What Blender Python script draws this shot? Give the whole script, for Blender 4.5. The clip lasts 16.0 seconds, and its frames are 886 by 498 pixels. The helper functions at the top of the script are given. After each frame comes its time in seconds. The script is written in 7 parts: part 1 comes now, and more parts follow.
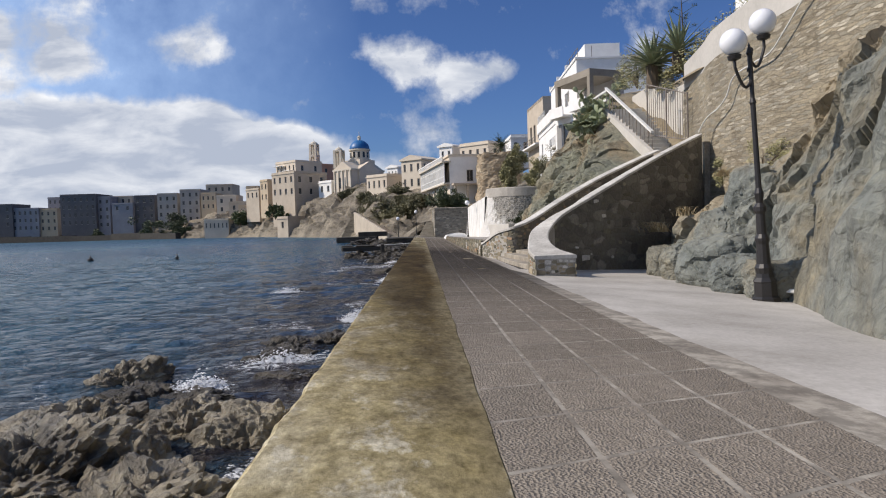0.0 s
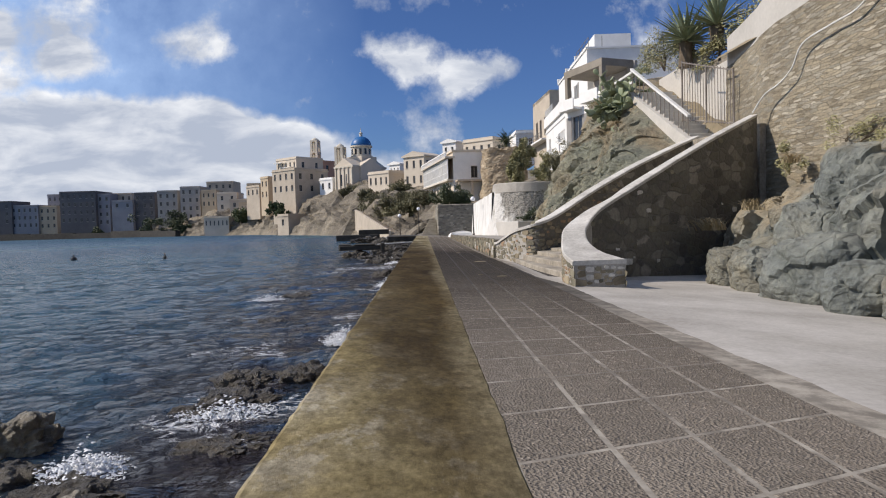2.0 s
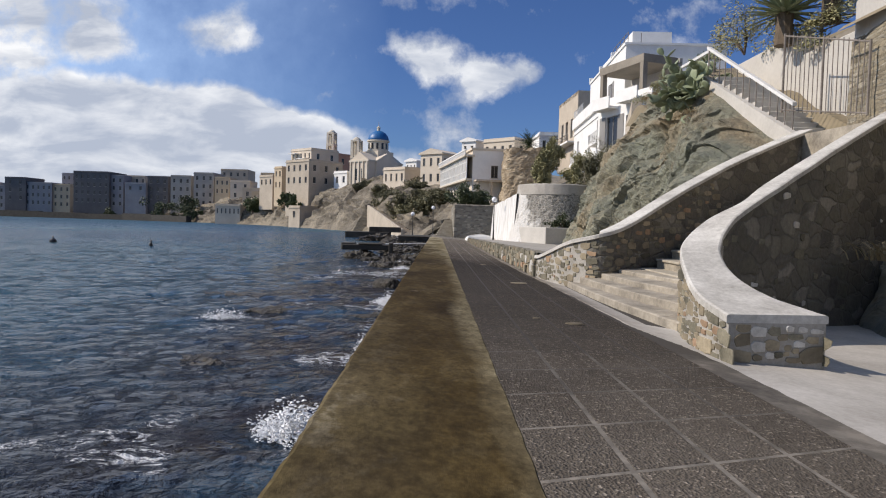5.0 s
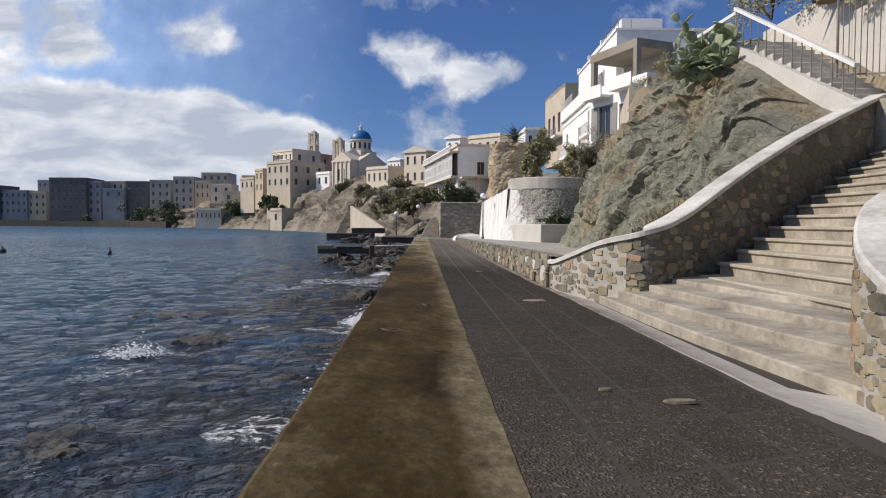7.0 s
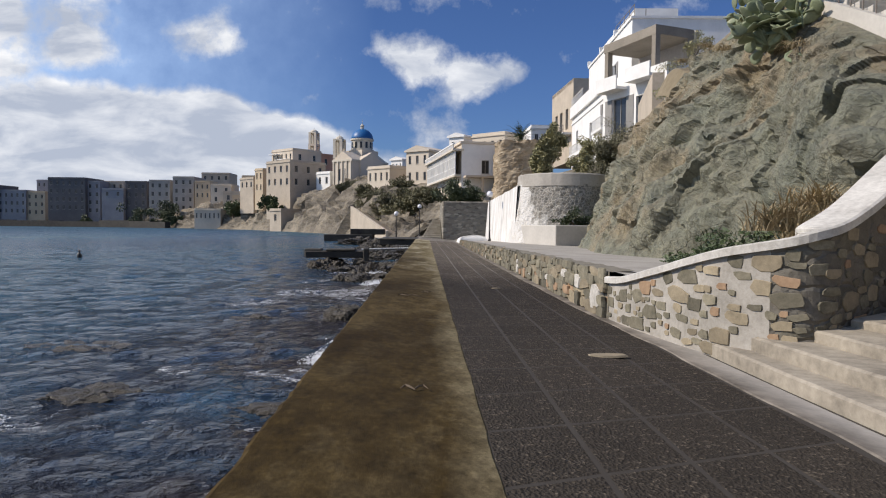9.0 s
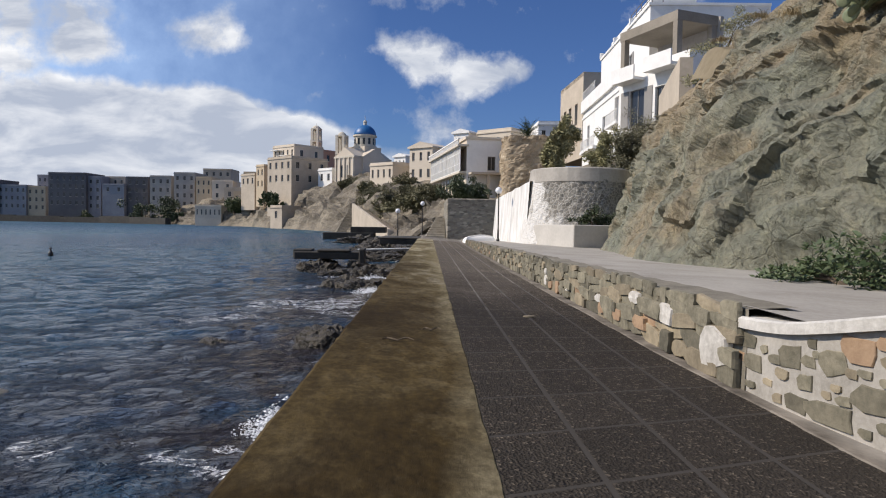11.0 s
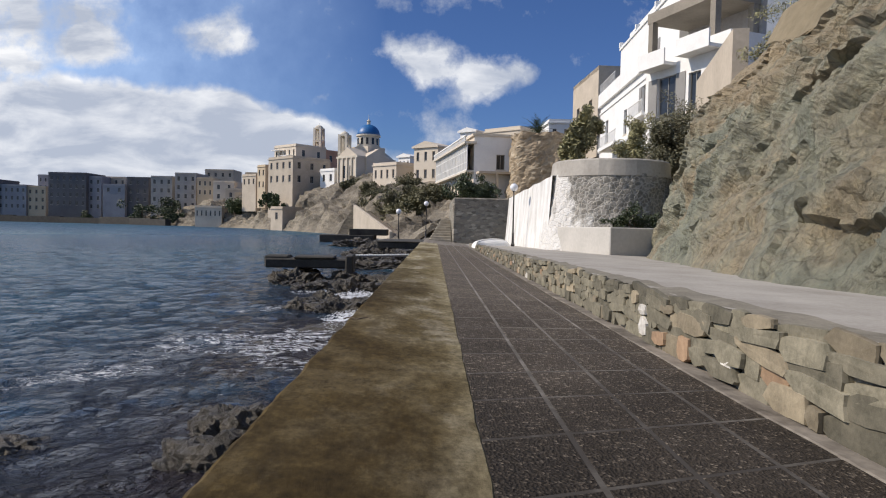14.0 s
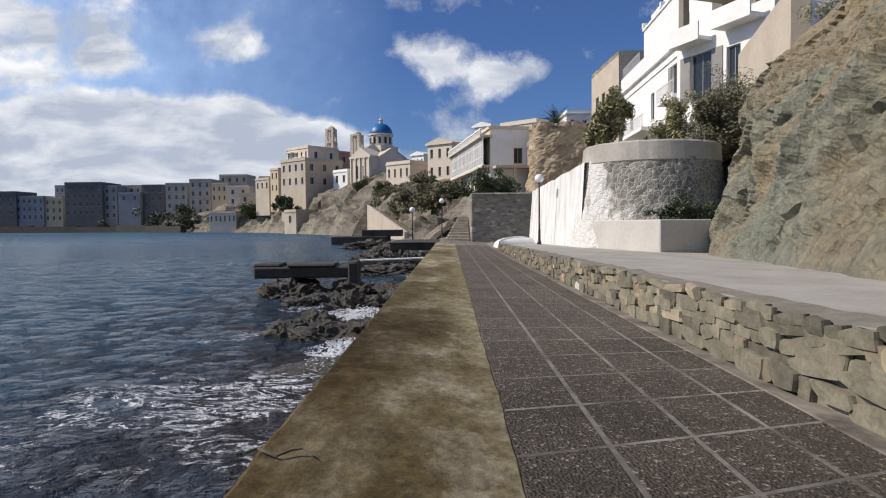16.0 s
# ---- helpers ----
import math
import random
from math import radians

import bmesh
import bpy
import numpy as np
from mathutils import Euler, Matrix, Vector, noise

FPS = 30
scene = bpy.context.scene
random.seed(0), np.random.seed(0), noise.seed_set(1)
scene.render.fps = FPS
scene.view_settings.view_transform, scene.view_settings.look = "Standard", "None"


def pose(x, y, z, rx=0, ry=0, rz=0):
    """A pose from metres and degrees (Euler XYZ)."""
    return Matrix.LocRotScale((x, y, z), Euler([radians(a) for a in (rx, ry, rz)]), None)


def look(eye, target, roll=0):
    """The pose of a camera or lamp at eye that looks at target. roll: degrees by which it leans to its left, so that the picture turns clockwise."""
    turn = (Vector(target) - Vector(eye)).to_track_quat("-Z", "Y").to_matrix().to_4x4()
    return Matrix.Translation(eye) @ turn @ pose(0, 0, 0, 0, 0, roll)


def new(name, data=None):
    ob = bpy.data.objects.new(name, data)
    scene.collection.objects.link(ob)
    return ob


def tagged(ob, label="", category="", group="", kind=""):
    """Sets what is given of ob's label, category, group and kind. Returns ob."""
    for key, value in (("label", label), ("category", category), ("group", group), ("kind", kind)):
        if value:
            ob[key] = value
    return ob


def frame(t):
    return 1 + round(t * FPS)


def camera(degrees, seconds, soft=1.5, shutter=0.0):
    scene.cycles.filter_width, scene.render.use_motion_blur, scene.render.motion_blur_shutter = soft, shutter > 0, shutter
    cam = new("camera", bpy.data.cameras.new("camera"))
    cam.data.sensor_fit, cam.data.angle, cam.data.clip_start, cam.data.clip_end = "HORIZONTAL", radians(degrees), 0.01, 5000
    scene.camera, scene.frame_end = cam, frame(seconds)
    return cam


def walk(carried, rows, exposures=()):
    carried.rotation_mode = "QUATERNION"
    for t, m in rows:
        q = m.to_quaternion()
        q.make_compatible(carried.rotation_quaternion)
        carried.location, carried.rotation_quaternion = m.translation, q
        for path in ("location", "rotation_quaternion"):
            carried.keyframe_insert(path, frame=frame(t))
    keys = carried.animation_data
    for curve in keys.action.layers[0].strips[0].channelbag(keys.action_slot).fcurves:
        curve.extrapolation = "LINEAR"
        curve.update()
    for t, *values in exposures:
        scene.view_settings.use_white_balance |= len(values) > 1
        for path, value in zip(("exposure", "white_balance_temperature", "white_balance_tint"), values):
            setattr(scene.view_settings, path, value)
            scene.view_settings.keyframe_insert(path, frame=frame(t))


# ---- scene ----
cam = camera(68.9, 16.0, 1.1)
PATH = [
    (0, 0.641, -0.797, 0.812, 87.92, 1.76, -1.94),
    (0.5, 0.606, -0.124, 0.827, 88.11, -0.33, 0.26),
    (1, 0.593, 0.539, 0.830, 87.90, 1.59, 2.12),
    (1.5, 0.608, 1.366, 0.803, 87.63, 2.61, -0.16),
    (2, 0.599, 2.170, 0.784, 87.75, 1.67, -1.73),
    (2.5, 0.593, 2.929, 0.807, 87.83, 1.58, 0.40),
    (3, 0.582, 3.846, 0.790, 87.73, 1.59, 0.74),
    (3.5, 0.569, 4.561, 0.799, 87.73, 2.47, -1.39),
    (4, 0.544, 5.407, 0.809, 87.71, 0.85, -1.15),
    (6.5, 0.517, 9.245, 0.804, 87.97, -2.54, -0.57),
    (7, 0.560, 10.150, 0.780, 87.79, -0.34, -1.78),
    (7.5, 0.594, 11.079, 0.755, 87.68, -0.72, -2.14),
    (8, 0.614, 11.992, 0.753, 87.91, -0.38, -1.90),
    (8.5, 0.630, 12.861, 0.753, 88.19, -0.18, -1.38),
    (9, 0.651, 13.704, 0.752, 87.90, -0.49, -1.54),
    (9.5, 0.646, 14.397, 0.760, 87.71, -0.67, -1.16),
    (10, 0.643, 15.204, 0.764, 87.65, -1.14, -1.19),
    (12.5, 0.690, 18.997, 0.734, 87.91, 0.23, -1.44),
    (13, 0.702, 19.886, 0.714, 87.67, 0.61, -1.48),
    (13.5, 0.715, 20.774, 0.715, 87.70, -0.35, -1.91),
    (14, 0.708, 21.617, 0.710, 87.99, -1.24, -0.81),
    (14.5, 0.698, 22.457, 0.710, 87.79, -1.35, 0.90),
    (15, 0.682, 23.254, 0.708, 87.70, -0.72, 0.48),
    (15.5, 0.685, 23.986, 0.710, 87.71, 0.47, 0.13),
    (16, 0.682, 24.830, 0.697, 87.86, 0.50, 0.62),
]
walk(cam, [(t, pose(*row)) for t, *row in PATH])

# ---- light ----
SUN_FROM = Vector((-0.775, -0.03, 0.63)).normalized()
world = bpy.data.worlds.new("sky")
scene.world = world
world.use_nodes = True
wt = world.node_tree
wt.nodes.clear()


def wnode(kind, **sets):
    n = wt.nodes.new(kind)
    for k, v in sets.items():
        n.inputs[k].default_value = v
    return n


def wmath(op, a, b=None, clamp=False):
    n = wt.nodes.new("ShaderNodeMath")
    n.operation, n.use_clamp = op, clamp
    for i, v in enumerate((a, b)):
        if v is None:
            continue
        if isinstance(v, (int, float)):
            n.inputs[i].default_value = v
        else:
            wt.links.new(v, n.inputs[i])
    return n.outputs[0]


def sky_blob(coord, az, el, waz, wel, power):
    """Soft bump of cloud cover round one heading (degrees right of +y, degrees up)."""
    sep = wt.nodes.new("ShaderNodeVectorMath")
    sep.operation = "SUBTRACT"
    wt.links.new(coord, sep.inputs[0])
    sep.inputs[1].default_value = (math.tan(radians(az)), 0, math.tan(radians(el)))
    sc = wt.nodes.new("ShaderNodeVectorMath")
    sc.operation = "MULTIPLY"
    wt.links.new(sep.outputs[0], sc.inputs[0])
    sc.inputs[1].default_value = (1 / math.tan(radians(waz)), 0, 1 / math.tan(radians(wel)))
    ln = wt.nodes.new("ShaderNodeVectorMath")
    ln.operation = "LENGTH"
    wt.links.new(sc.outputs[0], ln.inputs[0])
    return wmath("MULTIPLY", wmath("SUBTRACT", 1.0, wmath("MULTIPLY", ln.outputs["Value"], 0.74), True), power)


sky = wt.nodes.new("ShaderNodeTexSky")
sky.sky_type, sky.sun_disc = "NISHITA", False
sky.sun_elevation = math.asin(SUN_FROM.z)
sky.sun_rotation = math.atan2(SUN_FROM.x, SUN_FROM.y)
sky.air_density, sky.dust_density, sky.ozone_density = 1.0, 0.6, 2.2
tc = wt.nodes.new("ShaderNodeTexCoord")
sepd = wt.nodes.new("ShaderNodeSeparateXYZ")
wt.links.new(tc.outputs["Generated"], sepd.inputs[0])
# flatten the dome on to a plane ahead, so that clouds keep their shape
ay = wmath("MAXIMUM", wmath("ABSOLUTE", sepd.outputs["Y"]), 0.08)
flat = wt.nodes.new("ShaderNodeCombineXYZ")
wt.links.new(wmath("DIVIDE", sepd.outputs["X"], ay), flat.inputs["X"])
wt.links.new(wmath("DIVIDE", sepd.outputs["Z"], ay), flat.inputs["Z"])
wt.links.new(wmath("MULTIPLY", wmath("SIGN", sepd.outputs["Y"]), 3.6), flat.inputs["Y"])
nz = wnode("ShaderNodeTexNoise", Scale=7.0, Detail=9.0, Roughness=0.58, Lacunarity=2.1)
wt.links.new(flat.outputs[0], nz.inputs["Vector"])
cover = wmath("MULTIPLY", wmath("SUBTRACT", nz.outputs["Fac"], 0.5), 4.2)
# the long cloud bank low on the left: its top edge falls towards the town
PUFFS = [(-28.5, 17.2, 4.6, 3.6, 1.25), (-27.5, 14.4, 2.8, 1.8, 0.9), (-34.5, 17.8, 4.2, 2.6, 1.15), (-34.5, 13.8, 5.0, 2.4, 1.1), (-24.0, 20.2, 4.6, 2.0, 1.1), (-19.6, 16.2, 4.4, 2.2, 0.95), (-17.5, 15.0, 2.4, 1.4, 0.7),
         (-2.4, 14.4, 3.4, 2.6, 1.1), (0.6, 13.4, 3.6, 2.8, 1.15), (3.2, 12.2, 2.6, 1.9, 0.8), (5.6, 12.8, 3.0, 2.6, 1.1), (7.4, 13.6, 2.4, 1.2, 0.6), (-5.4, 9.8, 4.6, 1.9, 0.95), (1.2, 8.6, 4.2, 2.6, 1.0), (-8.0, 14.3, 2.8, 1.2, 0.7), (12.0, 14.6, 2.2, 1.8, 0.75), (-10.2, 11.0, 1.6, 1.0, 0.55)]
total = cover
for b in PUFFS:
    total = wmath("ADD", total, sky_blob(flat.outputs[0], *b))
flat_x, flat_z = wmath("DIVIDE", sepd.outputs["X"], ay), wmath("DIVIDE", sepd.outputs["Z"], ay)
fall = wmath("MULTIPLY", wmath("ADD", flat_x, 0.3), 0.36, True)
edge_top = wmath("SUBTRACT", 0.212, fall)
puff_n = wnode("ShaderNodeTexNoise", Scale=9.0, Detail=8.0, Roughness=0.52)
wt.links.new(flat.outputs[0], puff_n.inputs["Vector"])
depth_in = wmath("ADD", wmath("SUBTRACT", edge_top, flat_z), wmath("MULTIPLY", wmath("SUBTRACT", puff_n.outputs["Fac"], 0.5), 0.13))
left_of = wmath("MULTIPLY", wmath("SUBTRACT", 0.08, flat_x), 6.0, True)
bank_m = wmath("MULTIPLY", wmath("MULTIPLY", depth_in, 55.0, True), left_of, True)
puff_m = wmath("MULTIPLY", wmath("SUBTRACT", total, 0.32), 1.5, True)
mask = wmath("MAXIMUM", puff_m, wmath("MULTIPLY", bank_m, 0.97))
nz2 = wnode("ShaderNodeTexNoise", Scale=11.0, Detail=7.0, Roughness=0.55, Distortion=0.3)
stretch = wt.nodes.new("ShaderNodeVectorMath")
stretch.operation = "MULTIPLY"
wt.links.new(flat.outputs[0], stretch.inputs[0])
stretch.inputs[1].default_value = (0.7, 1.0, 2.0)
wt.links.new(stretch.outputs[0], nz2.inputs["Vector"])
shade = wt.nodes.new("ShaderNodeMix")
shade.data_type = "RGBA"
shade.inputs["A"].default_value = (5.5, 6.1, 7.4, 1)
shade.inputs["B"].default_value = (11.4, 11.5, 11.8, 1)
# bright rim along the top, grey folds below it, pale haze at the horizon
rim = wmath("SUBTRACT", 1.0, wmath("MULTIPLY", depth_in, 13.0, True), True)
haze = wmath("SUBTRACT", 1.0, wmath("MULTIPLY", flat_z, 9.0, True), True)
folds = wmath("MULTIPLY", wmath("SUBTRACT", nz2.outputs["Fac"], 0.395), 3.0)
lit = wmath("ADD", wmath("ADD", folds, wmath("MULTIPLY", wmath("MULTIPLY", rim, bank_m), 0.55)), wmath("MULTIPLY", haze, 0.25))
wt.links.new(wmath("ADD", lit, wmath("SUBTRACT", wmath("MULTIPLY", puff_m, 0.3), 0.22), True), shade.inputs["Factor"])
mixc = wt.nodes.new("ShaderNodeMix")
mixc.data_type = "RGBA"
wt.links.new(wmath("POWER", mask, 1.15), mixc.inputs["Factor"])
tint = wt.nodes.new("ShaderNodeMix")
tint.data_type, tint.blend_type = "RGBA", "MULTIPLY"
tint.inputs["Factor"].default_value = 1.0
tint.inputs["B"].default_value = (0.49, 0.665, 1.05, 1)
wt.links.new(sky.outputs[0], tint.inputs["A"])
# thin bright haze towards the seaward side
veil = wt.nodes.new("ShaderNodeMix")
veil.data_type = "RGBA"
veil.inputs["B"].default_value = (6.3, 8.6, 12.6, 1)
wt.links.new(tint.outputs["Result"], veil.inputs["A"])
wt.links.new(wmath("MULTIPLY", wmath("MULTIPLY", wmath("SUBTRACT", -0.08, flat_x), 2.1, True), wmath("ADD", wmath("MULTIPLY", nz.outputs["Fac"], 1.6), -0.2), True), veil.inputs["Factor"])
wt.links.new(veil.outputs["Result"], mixc.inputs["A"])
wt.links.new(shade.outputs["Result"], mixc.inputs["B"])
bg = wnode("ShaderNodeBackground", Strength=0.085)
wt.links.new(mixc.outputs["Result"], bg.inputs["Color"])
wout = wt.nodes.new("ShaderNodeOutputWorld")
wt.links.new(bg.outputs[0], wout.inputs["Surface"])

sun_data = bpy.data.lights.new("sun", "SUN")
sun_data.energy, sun_data.angle, sun_data.color = 4.4, radians(0.53), (1.0, 0.89, 0.77)
sun = new("sun", sun_data)
sun.matrix_world = look(SUN_FROM * 60, (0, 0, 0))

# ---- materials ----


def make(name, rough=0.8, metal=0.0):
    m = bpy.data.materials.new(name)
    m.use_nodes = True
    b = m.node_tree.nodes["Principled BSDF"]
    b.inputs["Roughness"].default_value, b.inputs["Metallic"].default_value = rough, metal
    return m, m.node_tree, b


def ramp_of(nt, fac, stops):
    r = nt.nodes.new("ShaderNodeValToRGB")
    while len(r.color_ramp.elements) < len(stops):
        r.color_ramp.elements.new(0.5)
    for e, (p, c) in zip(r.color_ramp.elements, stops):
        e.position, e.color = p, (*c, 1)
    nt.links.new(fac, r.inputs["Fac"])
    return r.outputs["Color"]


def tex(nt, kind, vec, scale, **sets):
    n = nt.nodes.new(kind)
    n.inputs["Scale"].default_value = scale
    for k, v in sets.items():
        n.inputs[k].default_value = v
    if vec is not None:
        nt.links.new(vec, n.inputs["Vector"])
    return n


def blend(nt, fac, a, b, mode="MIX"):
    n = nt.nodes.new("ShaderNodeMix")
    n.data_type, n.blend_type = "RGBA", mode
    for key, v in (("Factor", fac), ("A", a), ("B", b)):
        if isinstance(v, (int, float)):
            n.inputs[key].default_value = v
        elif isinstance(v, tuple):
            n.inputs[key].default_value = (*v, 1)
        else:
            nt.links.new(v, n.inputs[key])
    return n.outputs["Result"]


def calc(nt, op, a, b, clamp=False):
    n = nt.nodes.new("ShaderNodeMath")
    n.operation, n.use_clamp = op, clamp
    for i, v in enumerate((a, b)):
        if isinstance(v, (int, float)):
            n.inputs[i].default_value = v
        else:
            nt.links.new(v, n.inputs[i])
    return n.outputs[0]


def place_of(nt, stretch=None):
    g = nt.nodes.new("ShaderNodeNewGeometry")
    if stretch is None:
        return g.outputs["Position"]
    n = nt.nodes.new("ShaderNodeVectorMath")
    n.operation = "MULTIPLY"
    nt.links.new(g.outputs["Position"], n.inputs[0])
    n.inputs[1].default_value = stretch
    return n.outputs[0]


def bumped(nt, b, height, strength, distance):
    n = nt.nodes.new("ShaderNodeBump")
    n.inputs["Strength"].default_value, n.inputs["Distance"].default_value = strength, distance
    nt.links.new(height, n.inputs["Height"])
    nt.links.new(n.outputs[0], b.inputs["Normal"])


def plain(name, a, b2, big=0.7, fine=18.0, rough=0.85, relief=0.4, depth=0.01, metal=0.0, vary=0.0, stretch=None):
    """Two colours mixed at two scales, with fine relief."""
    m, nt, b = make(name, rough, metal)
    p = place_of(nt, stretch)
    n1 = tex(nt, "ShaderNodeTexNoise", p, big, Detail=6.0, Roughness=0.62)
    n2 = tex(nt, "ShaderNodeTexNoise", p, fine, Detail=8.0, Roughness=0.68)
    mixf = calc(nt, "ADD", calc(nt, "MULTIPLY", n1.outputs["Fac"], 0.6), calc(nt, "MULTIPLY", n2.outputs["Fac"], 0.4))
    col = ramp_of(nt, mixf, [(0.36, a), (0.64, b2)])
    if vary:
        oi = nt.nodes.new("ShaderNodeObjectInfo")
        hs = nt.nodes.new("ShaderNodeHueSaturation")
        nt.links.new(calc(nt, "ADD", calc(nt, "MULTIPLY", oi.outputs["Random"], vary), 1 - vary / 2), hs.inputs["Value"])
        nt.links.new(col, hs.inputs["Color"])
        col = hs.outputs["Color"]
    nt.links.new(col, b.inputs["Base Color"])
    bumped(nt, b, mixf, relief, depth)
    return m


def rubble(name, tones, mortar, scale=(3.0, 3.0, 6.0), rough=0.9, width=0.06, wash=None, wash_from=None):
    """Rubble masonry for walls too far to pick single stones apart."""
    m, nt, b = make(name, rough)
    p = place_of(nt, scale)
    wob = tex(nt, "ShaderNodeTexNoise", p, 1.3, Detail=3.0)
    vm = nt.nodes.new("ShaderNodeVectorMath")
    vm.operation = "MULTIPLY_ADD"
    nt.links.new(wob.outputs["Color"], vm.inputs[0])
    vm.inputs[1].default_value = (0.7, 0.7, 0.7)
    nt.links.new(p, vm.inputs[2])
    v1 = tex(nt, "ShaderNodeTexVoronoi", vm.outputs[0], 1.0)
    v2 = nt.nodes.new("ShaderNodeTexVoronoi")
    v2.feature = "DISTANCE_TO_EDGE"
    v2.inputs["Scale"].default_value = 1.0
    nt.links.new(vm.outputs[0], v2.inputs["Vector"])
    sx = nt.nodes.new("ShaderNodeSeparateColor")
    nt.links.new(v1.outputs["Color"], sx.inputs[0])
    col = ramp_of(nt, sx.outputs[0], [(i / (len(tones) - 1), c) for i, c in enumerate(tones)])
    fine = tex(nt, "ShaderNodeTexNoise", place_of(nt), 14.0, Detail=8.0, Roughness=0.7)
    col = blend(nt, 0.75, col, ramp_of(nt, fine.outputs["Fac"], [(0.3, (0.55, 0.55, 0.55)), (0.7, (1.2, 1.2, 1.2))]), "MULTIPLY")
    big = tex(nt, "ShaderNodeTexNoise", place_of(nt), 0.5, Detail=5.0)
    edge = calc(nt, "MULTIPLY", v2.outputs["Distance"], 1 / width, True)
    col = blend(nt, edge, mortar, col)
    col = blend(nt, 0.6, col, ramp_of(nt, big.outputs["Fac"], [(0.35, (0.7, 0.68, 0.64)), (0.62, (1.1, 1.08, 1.02))]), "MULTIPLY")
    if wash:                                      # what is left of old limewash
        left = tex(nt, "ShaderNodeTexNoise", place_of(nt, (1.0, 1.0, 0.6)), 0.9, Detail=8.0, Roughness=0.68)
        much = left.outputs["Fac"]
        if wash_from:                             # thicker towards one side and low down
            sp = nt.nodes.new("ShaderNodeSeparateXYZ")
            nt.links.new(place_of(nt), sp.inputs[0])
            much = calc(nt, "ADD", much, calc(nt, "MULTIPLY", calc(nt, "SUBTRACT", wash_from[0], sp.outputs["X"]), 0.16))
            much = calc(nt, "ADD", much, calc(nt, "MULTIPLY", calc(nt, "SUBTRACT", wash_from[1], sp.outputs["Z"]), 0.05))
        col = blend(nt, ramp_of(nt, much, [(0.5, (0, 0, 0)), (0.6, (0.85, 0.85, 0.85))]), col, wash)
    nt.links.new(col, b.inputs["Base Color"])
    bumped(nt, b, calc(nt, "ADD", calc(nt, "MULTIPLY", edge, 0.7), calc(nt, "MULTIPLY", fine.outputs["Fac"], 0.5)), 0.9, 0.03)
    return m


def rock_stuff(name, tones, rough=0.88, big=0.35, streak=(1.0, 1.0, 1.0), relief=0.13, cap=None):
    m, nt, b = make(name, rough)
    p = place_of(nt, streak)
    n1 = tex(nt, "ShaderNodeTexNoise", p, big, Detail=7.0, Roughness=0.62, Distortion=0.6)
    n2 = tex(nt, "ShaderNodeTexNoise", p, 4.5, Detail=10.0, Roughness=0.7, Distortion=0.3)
    v = nt.nodes.new("ShaderNodeTexVoronoi")
    v.feature = "DISTANCE_TO_EDGE"
    v.inputs["Scale"].default_value = 1.7
    wob = tex(nt, "ShaderNodeTexNoise", p, 1.2, Detail=4.0)
    vm = nt.nodes.new("ShaderNodeVectorMath")
    vm.operation = "MULTIPLY_ADD"
    nt.links.new(wob.outputs["Color"], vm.inputs[0])
    vm.inputs[1].default_value = (0.9, 0.9, 0.9)
    nt.links.new(p, vm.inputs[2])
    nt.links.new(vm.outputs[0], v.inputs["Vector"])
    crack = calc(nt, "MULTIPLY", v.outputs["Distance"], 22.0, True)
    col = ramp_of(nt, n1.outputs["Fac"], [(0.3 + 0.4 * i / (len(tones) - 1), c) for i, c in enumerate(tones)])
    col = blend(nt, 0.85, col, ramp_of(nt, n2.outputs["Fac"], [(0.28, (0.5, 0.5, 0.5)), (0.5, (0.95, 0.95, 0.95)), (0.72, (1.3, 1.28, 1.2))]), "MULTIPLY")
    if cap:                                       # weathered earth over the rock: tone, height, width, rise along y
        tone, z0, wide, rise = cap
        sp = nt.nodes.new("ShaderNodeSeparateXYZ")
        nt.links.new(place_of(nt), sp.inputs[0])
        up = calc(nt, "ADD", calc(nt, "SUBTRACT", sp.outputs["Z"], z0), calc(nt, "MULTIPLY", calc(nt, "SUBTRACT", sp.outputs["Y"], 12.0), rise))
        up = calc(nt, "ADD", calc(nt, "MULTIPLY", up, 1 / wide), calc(nt, "MULTIPLY", calc(nt, "SUBTRACT", n1.outputs["Fac"], 0.5), 5.0), True)
        col = blend(nt, calc(nt, "MULTIPLY", up, 0.75), col, tone)
    col = blend(nt, 0.35, col, blend(nt, crack, (0.35, 0.33, 0.3), (1.0, 1.0, 1.0)), "MULTIPLY")
    n3 = tex(nt, "ShaderNodeTexNoise", p, 1.5, Detail=9.0, Roughness=0.66, Distortion=0.8)
    col = blend(nt, 0.8, col, ramp_of(nt, n3.outputs["Fac"], [(0.3, (0.62, 0.63, 0.58)), (0.48, (1.05, 1.05, 1.03)), (0.66, (1.3, 1.27, 1.18))]), "MULTIPLY")
    nt.links.new(col, b.inputs["Base Color"])
    h = calc(nt, "ADD", calc(nt, "ADD", n2.outputs["Fac"], calc(nt, "MULTIPLY", n3.outputs["Fac"], 1.6)), calc(nt, "MULTIPLY", crack, 0.15))
    bumped(nt, b, h, 1.0, relief)
    return m


